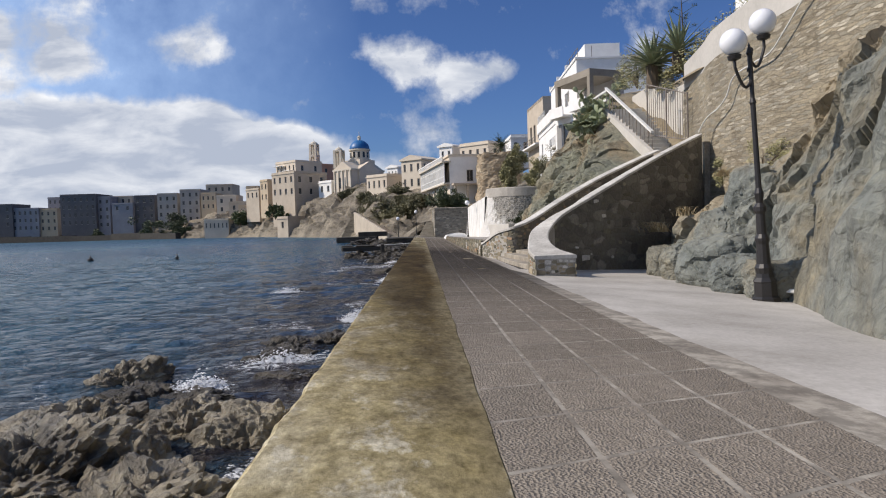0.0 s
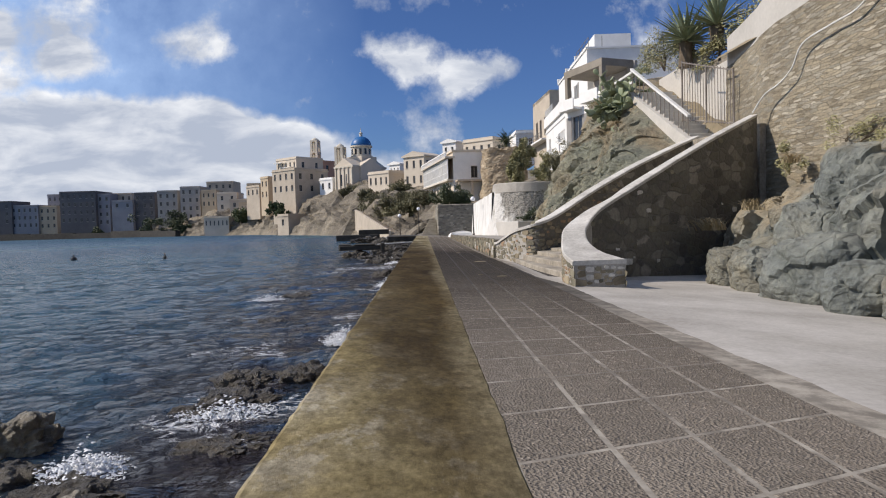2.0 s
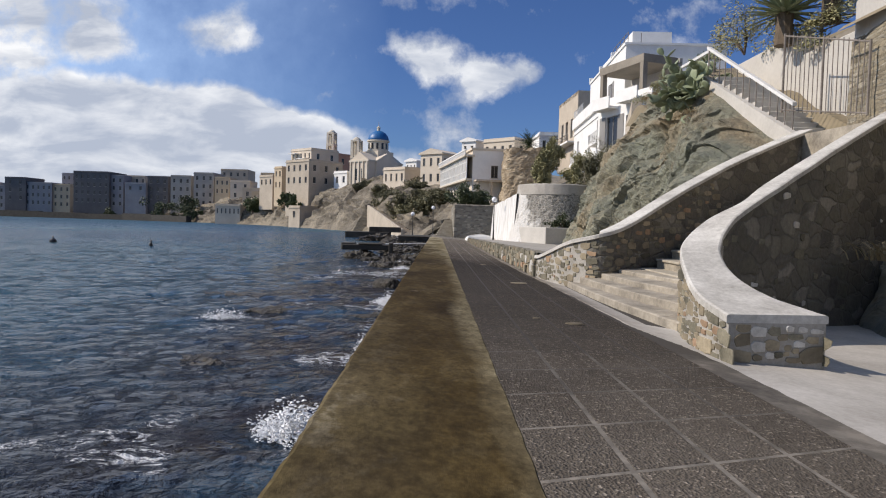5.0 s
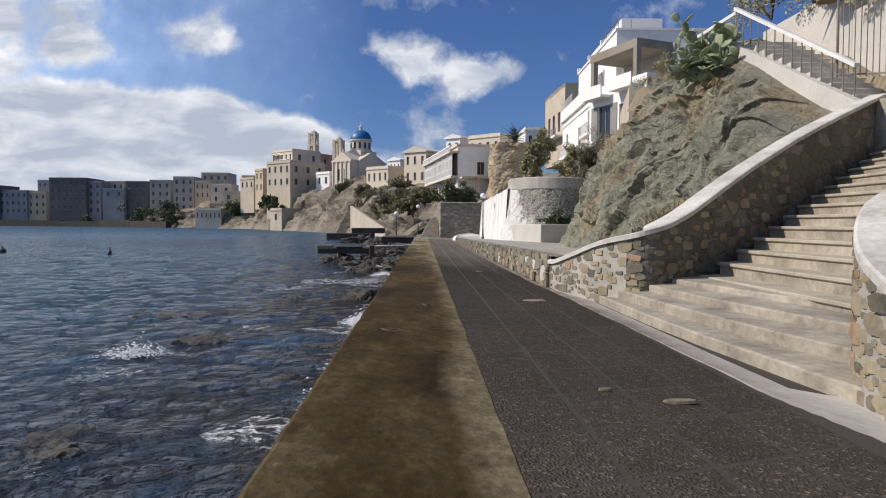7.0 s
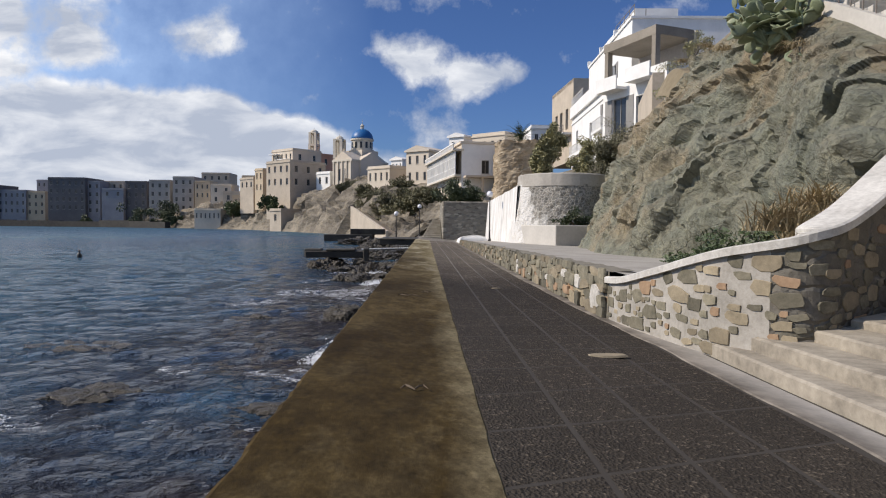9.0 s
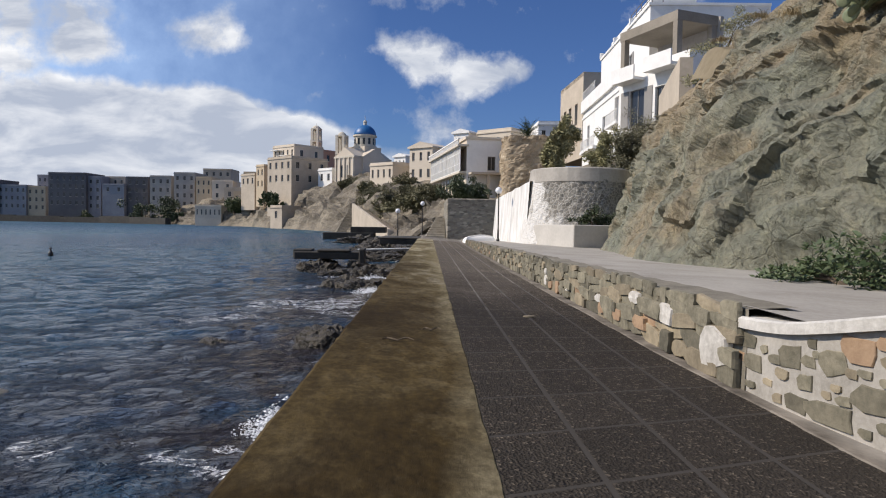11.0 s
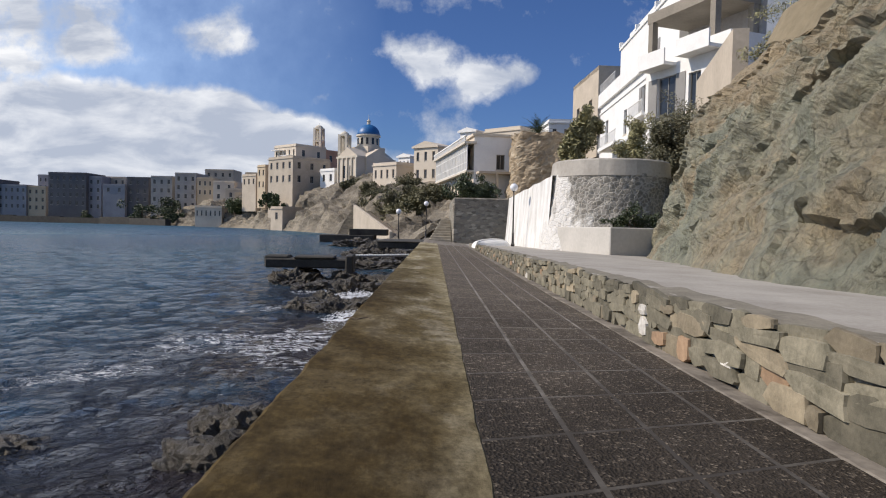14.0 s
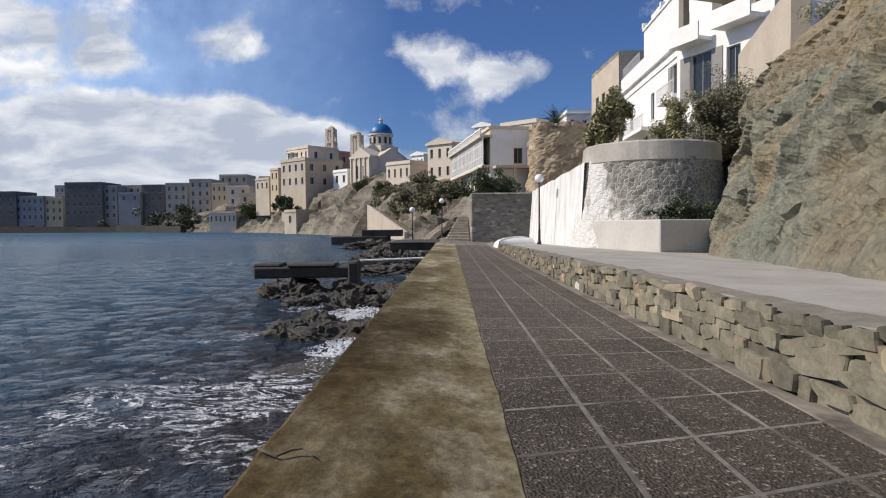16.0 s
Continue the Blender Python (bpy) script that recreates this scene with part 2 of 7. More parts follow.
WHITE = plain("white_limewash", (0.72, 0.71, 0.68), (0.84, 0.83, 0.8), 0.9, 12, 0.75, 0.25)
CREAM = plain("cream_plaster", (0.55, 0.475, 0.375), (0.67, 0.59, 0.48), 0.3, 5, 0.85, 0.3)
OCHRE = plain("ochre_plaster", (0.47, 0.375, 0.255), (0.6, 0.49, 0.345), 0.3, 5, 0.85, 0.3)
PINK = plain("terracotta_plaster", (0.5, 0.27, 0.18), (0.6, 0.36, 0.25), 0.3, 5, 0.85, 0.3)
TAN = plain("tan_plaster", (0.4, 0.34, 0.265), (0.55, 0.475, 0.375), 0.4, 5, 0.88, 0.4)
GREYP = plain("grey_plaster", (0.3, 0.28, 0.26), (0.42, 0.39, 0.35), 0.3, 5, 0.88, 0.4)
# two plasters for the far shore, with the shade over it put into the colour
SHADOWED = plain("shaded_grey_plaster", (0.1, 0.095, 0.095), (0.17, 0.155, 0.15), 0.25, 4, 0.9, 0.4)
MAUVE_SHADE = plain("shaded_pale_grey_plaster", (0.24, 0.23, 0.24), (0.36, 0.345, 0.35), 0.25, 4, 0.9, 0.3)
BLUE = plain("blue_dome_paint", (0.01, 0.09, 0.26), (0.02, 0.14, 0.36), 0.5, 8, 0.45, 0.15)
STONE_TRIM = plain("pale_stone_trim", (0.5, 0.45, 0.36), (0.66, 0.6, 0.5), 0.6, 9, 0.85, 0.3)
CONC_GREY = plain("raw_concrete", (0.2, 0.175, 0.14), (0.3, 0.265, 0.215), 0.5, 9, 0.9, 0.4)
CONC_PALE = plain("weathered_pale_concrete", (0.3, 0.275, 0.24), (0.46, 0.43, 0.38), 0.8, 9, 0.9, 0.4)
RENDER = plain("pale_cement_render", (0.42, 0.4, 0.36), (0.56, 0.53, 0.48), 0.5, 9, 0.9, 0.4)


def apron_stuff():
    """Pale screed, trodden dusty brown where it runs on as a strip along the low wall."""
    m = plain("pale_cement_screed", (0.33, 0.31, 0.28), (0.53, 0.505, 0.465), 0.6, 22, 0.9, 0.35, 0.006)
    nt = m.node_tree
    b = nt.nodes["Principled BSDF"]
    col = b.inputs["Base Color"].links[0].from_socket
    p = place_of(nt)
    sp = nt.nodes.new("ShaderNodeSeparateXYZ")
    nt.links.new(p, sp.inputs[0])
    n = tex(nt, "ShaderNodeTexNoise", p, 3.0, Detail=7.0, Roughness=0.7)
    n2 = tex(nt, "ShaderNodeTexNoise", p, 0.9, Detail=7.0, Roughness=0.65)
    col = blend(nt, 0.55, col, ramp_of(nt, n2.outputs["Fac"], [(0.38, (0.72, 0.7, 0.66)), (0.56, (1.06, 1.05, 1.04))]), "MULTIPLY")
    strip = calc(nt, "MULTIPLY", calc(nt, "MULTIPLY", calc(nt, "SUBTRACT", sp.outputs["Y"], 11.0), 0.2, True), calc(nt, "MULTIPLY", calc(nt, "SUBTRACT", 3.0, sp.outputs["X"]), 2.6, True), True)
    dirt = ramp_of(nt, n.outputs["Fac"], [(0.35, (0.075, 0.062, 0.047)), (0.65, (0.27, 0.235, 0.19))])
    nt.links.new(blend(nt, strip, col, dirt), b.inputs["Base Color"])
    return m


APRON = apron_stuff()
GLASS_DARK = plain("dark_window_glass", (0.015, 0.018, 0.022), (0.03, 0.033, 0.04), 0.5, 3, 0.12, 0.05)
WOOD_GREY = plain("faded_shutter_wood", (0.2, 0.19, 0.18), (0.3, 0.29, 0.27), 0.5, 14, 0.7, 0.2)
IRON = plain("black_cast_iron", (0.012, 0.011, 0.011), (0.03, 0.026, 0.024), 2, 40, 0.42, 0.3, 0.003)
RUST = plain("rusty_painted_steel", (0.12, 0.1, 0.085), (0.26, 0.23, 0.2), 2, 20, 0.7, 0.2, 0.003)
RAIL = plain("white_rail_paint", (0.6, 0.59, 0.56), (0.78, 0.77, 0.74), 2, 20, 0.6, 0.2, 0.003)
GLOBE = plain("opal_glass", (0.78, 0.79, 0.82), (0.84, 0.85, 0.87), 2, 6, 0.25, 0.02)
STONE_A = plain("grey_green_field_stone", (0.095, 0.088, 0.06), (0.235, 0.21, 0.15), 5, 30, 0.9, 0.8, 0.012, vary=0.8)
STONE_B = plain("tan_field_stone", (0.18, 0.15, 0.1), (0.33, 0.275, 0.185), 5, 30, 0.9, 0.8, 0.012, vary=0.6)
STONE_C = plain("white_marble_block", (0.4, 0.375, 0.33), (0.66, 0.63, 0.57), 5, 20, 0.8, 0.5, 0.01, vary=0.25)
STONE_D = plain("rust_orange_stone", (0.22, 0.14, 0.085), (0.38, 0.26, 0.16), 5, 24, 0.9, 0.7, 0.012, vary=0.4)
MORTAR = plain("pale_lime_mortar", (0.26, 0.24, 0.205), (0.46, 0.43, 0.38), 2.5, 26, 0.92, 0.7, 0.012)
DIRTY_MORTAR = plain("dark_earth_joint", (0.14, 0.125, 0.095), (0.26, 0.235, 0.185), 3, 26, 0.95, 0.7, 0.02)
STEP = plain("worn_cement_step", (0.17, 0.148, 0.115), (0.44, 0.39, 0.31), 1.6, 13, 0.9, 0.6, 0.012)
STEP_EDGE = plain("pale_stone_step_edge", (0.28, 0.245, 0.185), (0.46, 0.41, 0.32), 2.2, 16, 0.9, 0.5, 0.01)
MASONRY = rubble("tan_rubble_masonry", [(0.2, 0.17, 0.12), (0.3, 0.26, 0.19), (0.36, 0.31, 0.22), (0.27, 0.25, 0.2), (0.5, 0.45, 0.36)], (0.26, 0.225, 0.165), (3.0, 3.0, 17.0), width=0.07)
MASONRY_DARK = rubble("grey_rubble_masonry", [(0.17, 0.155, 0.13), (0.27, 0.245, 0.2), (0.34, 0.31, 0.25), (0.22, 0.215, 0.19), (0.5, 0.455, 0.375)], (0.26, 0.235, 0.195), (3.2, 3.2, 6.5))
LIME_WALL = plain("streaked_limewash", (0.5, 0.48, 0.44), (0.83, 0.82, 0.79), 1.6, 6, 0.8, 0.4, 0.02, stretch=(1.4, 1.4, 0.28))
BASTION = rubble("rubble_in_limewash", [(0.17, 0.16, 0.14), (0.25, 0.235, 0.21), (0.2, 0.198, 0.18), (0.36, 0.34, 0.31)], (0.44, 0.42, 0.385), (5.2, 5.2, 6.4), width=0.14, wash=(0.72, 0.7, 0.66), wash_from=(6.75, 1.3))
CLIFF = rock_stuff("grey_green_schist", [(0.16, 0.17, 0.132), (0.215, 0.222, 0.172), (0.24, 0.234, 0.176), (0.28, 0.235, 0.158), (0.185, 0.167, 0.118)], relief=0.14, cap=((0.29, 0.23, 0.15), 3.4, 3.0, 0.0))
OUTCROP = rock_stuff("blue_grey_schist", [(0.135, 0.148, 0.14), (0.185, 0.2, 0.186), (0.21, 0.216, 0.192), (0.215, 0.195, 0.145), (0.17, 0.183, 0.168)], relief=0.08, cap=((0.33, 0.27, 0.18), 1.5, 0.8, 0.4))
PALE_ROCK = rock_stuff("pale_shore_rock", [(0.1, 0.085, 0.066), (0.18, 0.155, 0.12), (0.3, 0.26, 0.2), (0.15, 0.135, 0.105)], big=0.12, streak=(0.45, 0.45, 0.7), relief=0.3)
SHORE_ROCK = rock_stuff("rough_brown_shore_rock", [(0.09, 0.076, 0.056), (0.22, 0.188, 0.138), (0.4, 0.35, 0.26), (0.13, 0.112, 0.082)], rough=0.4, big=1.6)
WET_ROCK = rock_stuff("wet_foreshore_rock", [(0.022, 0.018, 0.015), (0.05, 0.042, 0.031), (0.09, 0.075, 0.054), (0.036, 0.031, 0.023)], rough=0.45, big=1.0)
LEAF_DARK = plain("dark_green_leaf", (0.025, 0.045, 0.015), (0.07, 0.09, 0.03), 3, 20, 0.6, 0.2, vary=0.5)
LEAF_DRY = plain("dry_olive_scrub", (0.19, 0.18, 0.085), (0.35, 0.33, 0.17), 3, 20, 0.8, 0.2, vary=0.5)
LEAF_SCRUB = plain("dusty_scrub_leaf", (0.075, 0.072, 0.032), (0.19, 0.175, 0.09), 0.4, 8, 0.7, 0.2, vary=0.4)
LEAF_GREY = plain("grey_olive_leaf", (0.11, 0.105, 0.06), (0.22, 0.21, 0.13), 1.5, 12, 0.75, 0.2, vary=0.4)
LEAF_CACTUS = plain("cactus_pad_green", (0.15, 0.18, 0.1), (0.28, 0.31, 0.19), 3, 20, 0.55, 0.2, vary=0.5)
STRAW = plain("dry_straw_grass", (0.26, 0.2, 0.11), (0.42, 0.34, 0.2), 3, 20, 0.8, 0.2, vary=0.4)
BARK = plain("dry_brown_bark", (0.08, 0.06, 0.04), (0.16, 0.12, 0.08), 3, 20, 0.9, 0.5)
EARTH = plain("dry_hill_earth", (0.16, 0.13, 0.08), (0.28, 0.23, 0.15), 0.15, 3, 0.95, 0.6, 0.05)


def kerb_stuff():
    m, nt, b = make("stained_quay_concrete", 0.9)
    b.inputs["Specular IOR Level"].default_value = 0.12
    p = place_of(nt, (1.0, 0.6, 1.0))
    n1 = tex(nt, "ShaderNodeTexNoise", p, 1.5, Detail=9.0, Roughness=0.7, Distortion=0.2)
    n2 = tex(nt, "ShaderNodeTexNoise", p, 26.0, Detail=9.0, Roughness=0.8)
    n3 = tex(nt, "ShaderNodeTexNoise", p, 0.35, Detail=6.0, Roughness=0.62)
    n4 = tex(nt, "ShaderNodeTexNoise", p, 9.0, Detail=8.0, Roughness=0.75)
    n5 = tex(nt, "ShaderNodeTexNoise", p, 3.0, Detail=9.0, Roughness=0.72)
    col = ramp_of(nt, n1.outputs["Fac"], [(0.34, (0.25, 0.205, 0.105)), (0.45, (0.36, 0.305, 0.18)), (0.55, (0.45, 0.395, 0.27)), (0.66, (0.55, 0.5, 0.38))])
    col = blend(nt, ramp_of(nt, n5.outputs["Fac"], [(0.53, (0, 0, 0)), (0.58, (0.75, 0.75, 0.75))]), col, (0.6, 0.56, 0.47))
    col = blend(nt, ramp_of(nt, n3.outputs["Fac"], [(0.44, (0, 0, 0)), (0.6, (0.8, 0.8, 0.8))]), col, (0.12, 0.085, 0.03))
    # a long damp, mossy stretch in the middle of the quay, dry cement at both ends
    spl = nt.nodes.new("ShaderNodeSeparateXYZ")
    nt.links.new(place_of(nt), spl.inputs[0])
    yy = calc(nt, "ADD", calc(nt, "ADD", spl.outputs["Y"], calc(nt, "MULTIPLY", spl.outputs["X"], 8.0)), calc(nt, "MULTIPLY", calc(nt, "SUBTRACT", n1.outputs["Fac"], 0.5), 14.0))
    damp = ramp_of(nt, calc(nt, "MULTIPLY", yy, 1 / 40.0), [(0.12, (0.0, 0.0, 0.0)), (0.22, (0.72, 0.72, 0.72)), (0.36, (0.98, 0.98, 0.98)), (0.7, (0.96, 0.96, 0.96)), (0.84, (0.72, 0.72, 0.72)), (0.99, (0.3, 0.3, 0.3))])
    col = blend(nt, damp, col, blend(nt, 1.0, col, (0.15, 0.113, 0.052), "MULTIPLY"))
    # pale cement smeared along the joint with the paving
    smear = calc(nt, "MULTIPLY", calc(nt, "ADD", calc(nt, "SUBTRACT", spl.outputs["X"], 0.73), calc(nt, "MULTIPLY", calc(nt, "SUBTRACT", n3.outputs["Fac"], 0.5), 0.9)), 6.0, True)
    col = blend(nt, calc(nt, "MULTIPLY", smear, calc(nt, "ADD", n5.outputs["Fac"], -0.1)), col, (0.33, 0.285, 0.19))
    col = blend(nt, 0.8, col, ramp_of(nt, n4.outputs["Fac"], [(0.35, (0.5, 0.48, 0.42)), (0.62, (1.3, 1.3, 1.26))]), "MULTIPLY")
    col = blend(nt, 0.9, col, ramp_of(nt, n2.outputs["Fac"], [(0.32, (0.45, 0.44, 0.4)), (0.52, (1.0, 1.0, 0.98)), (0.68, (1.5, 1.5, 1.46))]), "MULTIPLY")
    nt.links.new(col, b.inputs["Base Color"])
    bumped(nt, b, calc(nt, "ADD", n2.outputs["Fac"], n4.outputs["Fac"]), 0.5, 0.012)
    return m


def sep_y(nt, p):
    n = nt.nodes.new("ShaderNodeSeparateXYZ")
    nt.links.new(p, n.inputs[0])
    return n.outputs["Y"]


def slab_stuff():
    m, nt, b = make("pebble_paving_slab", 0.88)
    b.inputs["Specular IOR Level"].default_value = 0.2
    p = place_of(nt)
    v = tex(nt, "ShaderNodeTexVoronoi", p, 70.0)
    n1 = tex(nt, "ShaderNodeTexNoise", p, 1.1, Detail=5.0, Roughness=0.6)
    n2 = tex(nt, "ShaderNodeTexNoise", p, 60.0, Detail=4.0, Roughness=0.7)
    s = nt.nodes.new("ShaderNodeSeparateColor")
    nt.links.new(v.outputs["Color"], s.inputs[0])
    col = ramp_of(nt, s.outputs[0], [(0.0, (0.032, 0.025, 0.018)), (0.55, (0.062, 0.05, 0.038)), (0.86, (0.085, 0.07, 0.054)), (1.0, (0.36, 0.315, 0.26))])
    col = blend(nt, 0.8, col, ramp_of(nt, n1.outputs["Fac"], [(0.35, (0.75, 0.73, 0.7)), (0.65, (1.3, 1.28, 1.25))]), "MULTIPLY")
    damp = ramp_of(nt, calc(nt, "MULTIPLY", sep_y(nt, p), 1 / 40.0), [(0.18, (1, 1, 1)), (0.34, (0.36, 0.34, 0.31)), (0.58, (0.33, 0.31, 0.285)), (0.68, (0.8, 0.77, 0.73)), (0.78, (1.0, 0.97, 0.93))])
    col = blend(nt, 1.0, col, damp, "MULTIPLY")
    # dust trodden over both ends of the quay, worn bare in between
    spl = nt.nodes.new("ShaderNodeSeparateXYZ")
    nt.links.new(p, spl.inputs[0])
    yy = calc(nt, "ADD", spl.outputs["Y"], calc(nt, "MULTIPLY", calc(nt, "SUBTRACT", n1.outputs["Fac"], 0.5), 8.0))
    dust = ramp_of(nt, calc(nt, "MULTIPLY", yy, 1 / 40.0), [(0.05, (0.8, 0.8, 0.8)), (0.3, (0.12, 0.12, 0.12)), (0.6, (0.04, 0.04, 0.04)), (0.8, (0.26, 0.26, 0.26))])
    speck = tex(nt, "ShaderNodeTexNoise", p, 9.0, Detail=8.0, Roughness=0.7)
    col = blend(nt, calc(nt, "MULTIPLY", dust, calc(nt, "ADD", speck.outputs["Fac"], 0.4), True), col, (0.34, 0.295, 0.24))
    oi = nt.nodes.new("ShaderNodeObjectInfo")
    col = blend(nt, 0.5, col, ramp_of(nt, oi.outputs["Random"], [(0.0, (0.8, 0.8, 0.8)), (1.0, (1.15, 1.15, 1.15))]), "MULTIPLY")
    nt.links.new(col, b.inputs["Base Color"])
    bumped(nt, b, calc(nt, "ADD", v.outputs["Distance"], n2.outputs["Fac"]), 0.9, 0.012)
    return m


def sea_stuff():
    m, nt, b = make("sea_water", 0.06)
    p = place_of(nt)
    sp = nt.nodes.new("ShaderNodeSeparateXYZ")
    nt.links.new(p, sp.inputs[0])
    near = calc(nt, "ADD", calc(nt, "MULTIPLY", sp.outputs["X"], 0.16), 1.2, True)      # 1 at the quay, 0 six metres out
    edge_near = calc(nt, "ADD", calc(nt, "MULTIPLY", sp.outputs["X"], 0.4), 1.0, True)  # 1 at the quay, 0 two and a half metres out
    reef = tex(nt, "ShaderNodeTexNoise", p, 0.5, Detail=6.0, Roughness=0.62)
    big = tex(nt, "ShaderNodeTexNoise", place_of(nt, (1, 0.35, 1)), 0.05, Detail=4.0)
    deep = ramp_of(nt, big.outputs["Fac"], [(0.35, (0.027, 0.074, 0.138)), (0.65, (0.034, 0.112, 0.16))])
    shal = calc(nt, "MULTIPLY", near, calc(nt, "MULTIPLY", calc(nt, "SUBTRACT", reef.outputs["Fac"], 0.28), 4.2, True), True)
    col = blend(nt, shal, deep, (0.032, 0.026, 0.03))
    # foam that the swell leaves round the rocks
    f1 = tex(nt, "ShaderNodeTexNoise", place_of(nt, (0.75, 1.3, 1)), 2.0, Detail=8.0, Roughness=0.68, Distortion=1.1)
    f2 = tex(nt, "ShaderNodeTexNoise", p, 0.42, Detail=4.0, Roughness=0.6)
    f3 = tex(nt, "ShaderNodeTexNoise", p, 11.0, Detail=5.0, Roughness=0.7)
    line = calc(nt, "ABSOLUTE", calc(nt, "SUBTRACT", f1.outputs["Fac"], 0.5), 0)
    web = calc(nt, "SUBTRACT", 1.0, calc(nt, "MULTIPLY", line, 17.0), True)
    clot = calc(nt, "MULTIPLY", calc(nt, "SUBTRACT", f1.outputs["Fac"], 0.6), 9.0, True)
    zone = calc(nt, "MULTIPLY", calc(nt, "MULTIPLY", calc(nt, "SUBTRACT", calc(nt, "ADD", f2.outputs["Fac"], calc(nt, "MULTIPLY", edge_near, 0.105)), 0.54), 10.0, True), near, True)
    foam = calc(nt, "MULTIPLY", calc(nt, "ADD", web, clot, True), zone, True)
    foam = calc(nt, "MULTIPLY", foam, calc(nt, "MULTIPLY", calc(nt, "SUBTRACT", f3.outputs["Fac"], 0.32), 5.5, True), True)
    foam = calc(nt, "MULTIPLY", calc(nt, "SUBTRACT", foam, 0.3), 3.2, True)
    nt.links.new(blend(nt, foam, col, (0.85, 0.86, 0.88)), b.inputs["Base Color"])
    # far out the ripples are too small to tell apart and only blur the shine
    far = calc(nt, "MULTIPLY", calc(nt, "SUBTRACT", calc(nt, "SUBTRACT", sp.outputs["Y"], sp.outputs["X"]), 40.0), 0.004, True)
    nt.links.new(calc(nt, "ADD", calc(nt, "MULTIPLY", foam, 0.6), calc(nt, "ADD", calc(nt, "MULTIPLY", far, 0.5), 0.07)), b.inputs["Roughness"])
    b.inputs["IOR"].default_value = 1.33
    w0 = tex(nt, "ShaderNodeTexNoise", place_of(nt, (0.8, 1.15, 1)), 9.0, Detail=4.0, Roughness=0.6, Distortion=0.6)
    w1 = tex(nt, "ShaderNodeTexNoise", place_of(nt, (0.75, 1.2, 1)), 3.4, Detail=5.0, Roughness=0.6, Distortion=0.9)
    w2 = tex(nt, "ShaderNodeTexNoise", place_of(nt, (0.7, 1.3, 1)), 1.1, Detail=3.0, Roughness=0.5, Distortion=0.7)
    h = calc(nt, "ADD", calc(nt, "ADD", w1.outputs["Fac"], calc(nt, "MULTIPLY", w0.outputs["Fac"], 0.55)), calc(nt, "MULTIPLY", w2.outputs["Fac"], 1.2))
    bumped(nt, b, h, 1.0, 0.42)
    return m


KERB, SLAB, SEA = kerb_stuff(), slab_stuff(), sea_stuff()


def joint_stuff():
    m, nt, b = make("pale_cement_joint", 0.9)
    p = place_of(nt)
    n1 = tex(nt, "ShaderNodeTexNoise", p, 1.6, Detail=6.0, Roughness=0.65)
    n2 = tex(nt, "ShaderNodeTexNoise", p, 40.0, Detail=5.0)
    spl = nt.nodes.new("ShaderNodeSeparateXYZ")
    nt.links.new(p, spl.inputs[0])
    yy = calc(nt, "ADD", spl.outputs["Y"], calc(nt, "MULTIPLY", calc(nt, "SUBTRACT", n1.outputs["Fac"], 0.5), 10.0))
    # cement washed out along the damp middle stretch
    wash = ramp_of(nt, calc(nt, "MULTIPLY", yy, 1 / 40.0), [(0.2, (0.1, 0.1, 0.1)), (0.3, (0.96, 0.96, 0.96)), (0.6, (0.96, 0.96, 0.96)), (0.7, (0.4, 0.4, 0.4))])
    col = ramp_of(nt, n1.outputs["Fac"], [(0.35, (0.28, 0.245, 0.2)), (0.65, (0.52, 0.475, 0.4))])
    col = blend(nt, wash, col, (0.032, 0.026, 0.02))
    n3 = tex(nt, "ShaderNodeTexNoise", p, 5.0, Detail=6.0, Roughness=0.7)
    col = blend(nt, ramp_of(nt, n3.outputs["Fac"], [(0.42, (0.5, 0.5, 0.5)), (0.58, (0, 0, 0))]), col, (0.045, 0.037, 0.028))
    nt.links.new(col, b.inputs["Base Color"])
    bumped(nt, b, n2.outputs["Fac"], 0.4, 0.004)
    return m


JOINT = joint_stuff()

# ---- tools ----


def thing(name, at=(0, 0, 0), label="", category="", group="", kind=""):
    ob = new(name)
    ob.empty_display_size = 0.2
    ob.matrix_basis = Matrix.Translation(at)
    return tagged(ob, label, category, group, kind)


def part(name, bm, material, parent=None, label="", smooth=False):
    """Links a bmesh in world coordinates as one mesh object under a thing or a part."""
    me = bpy.data.meshes.new(name)
    bm.to_mesh(me)
    bm.free()
    me.materials.append(material)
    if smooth:
        me.polygons.foreach_set("use_smooth", [True] * len(me.polygons))
    ob = new(name, me)
    if parent is not None:
        ob.parent = parent
        ob.matrix_parent_inverse = parent.matrix_basis.inverted()
    return tagged(ob, label)


def box(bm, a, b, m=None):
    """A box between two corners, moved by m."""
    vs = [Vector((x, y, z)) for x in (a[0], b[0]) for y in (a[1], b[1]) for z in (a[2], b[2])]
    vs = [bm.verts.new(m @ v if m else v) for v in vs]
    for f in ((0, 1, 3, 2), (4, 6, 7, 5), (0, 4, 5, 1), (2, 3, 7, 6), (0, 2, 6, 4), (1, 5, 7, 3)):
        bm.faces.new([vs[i] for i in f])
    return vs


def boxed(*pairs, m=None, bevel=0.0):
    bm = bmesh.new()
    for a, b in pairs:
        box(bm, a, b, m)
    if bevel:
        bmesh.ops.bevel(bm, geom=bm.edges[:], offset=bevel, segments=1, affect="EDGES")
    bmesh.ops.recalc_face_normals(bm, faces=bm.faces[:])
    return bm


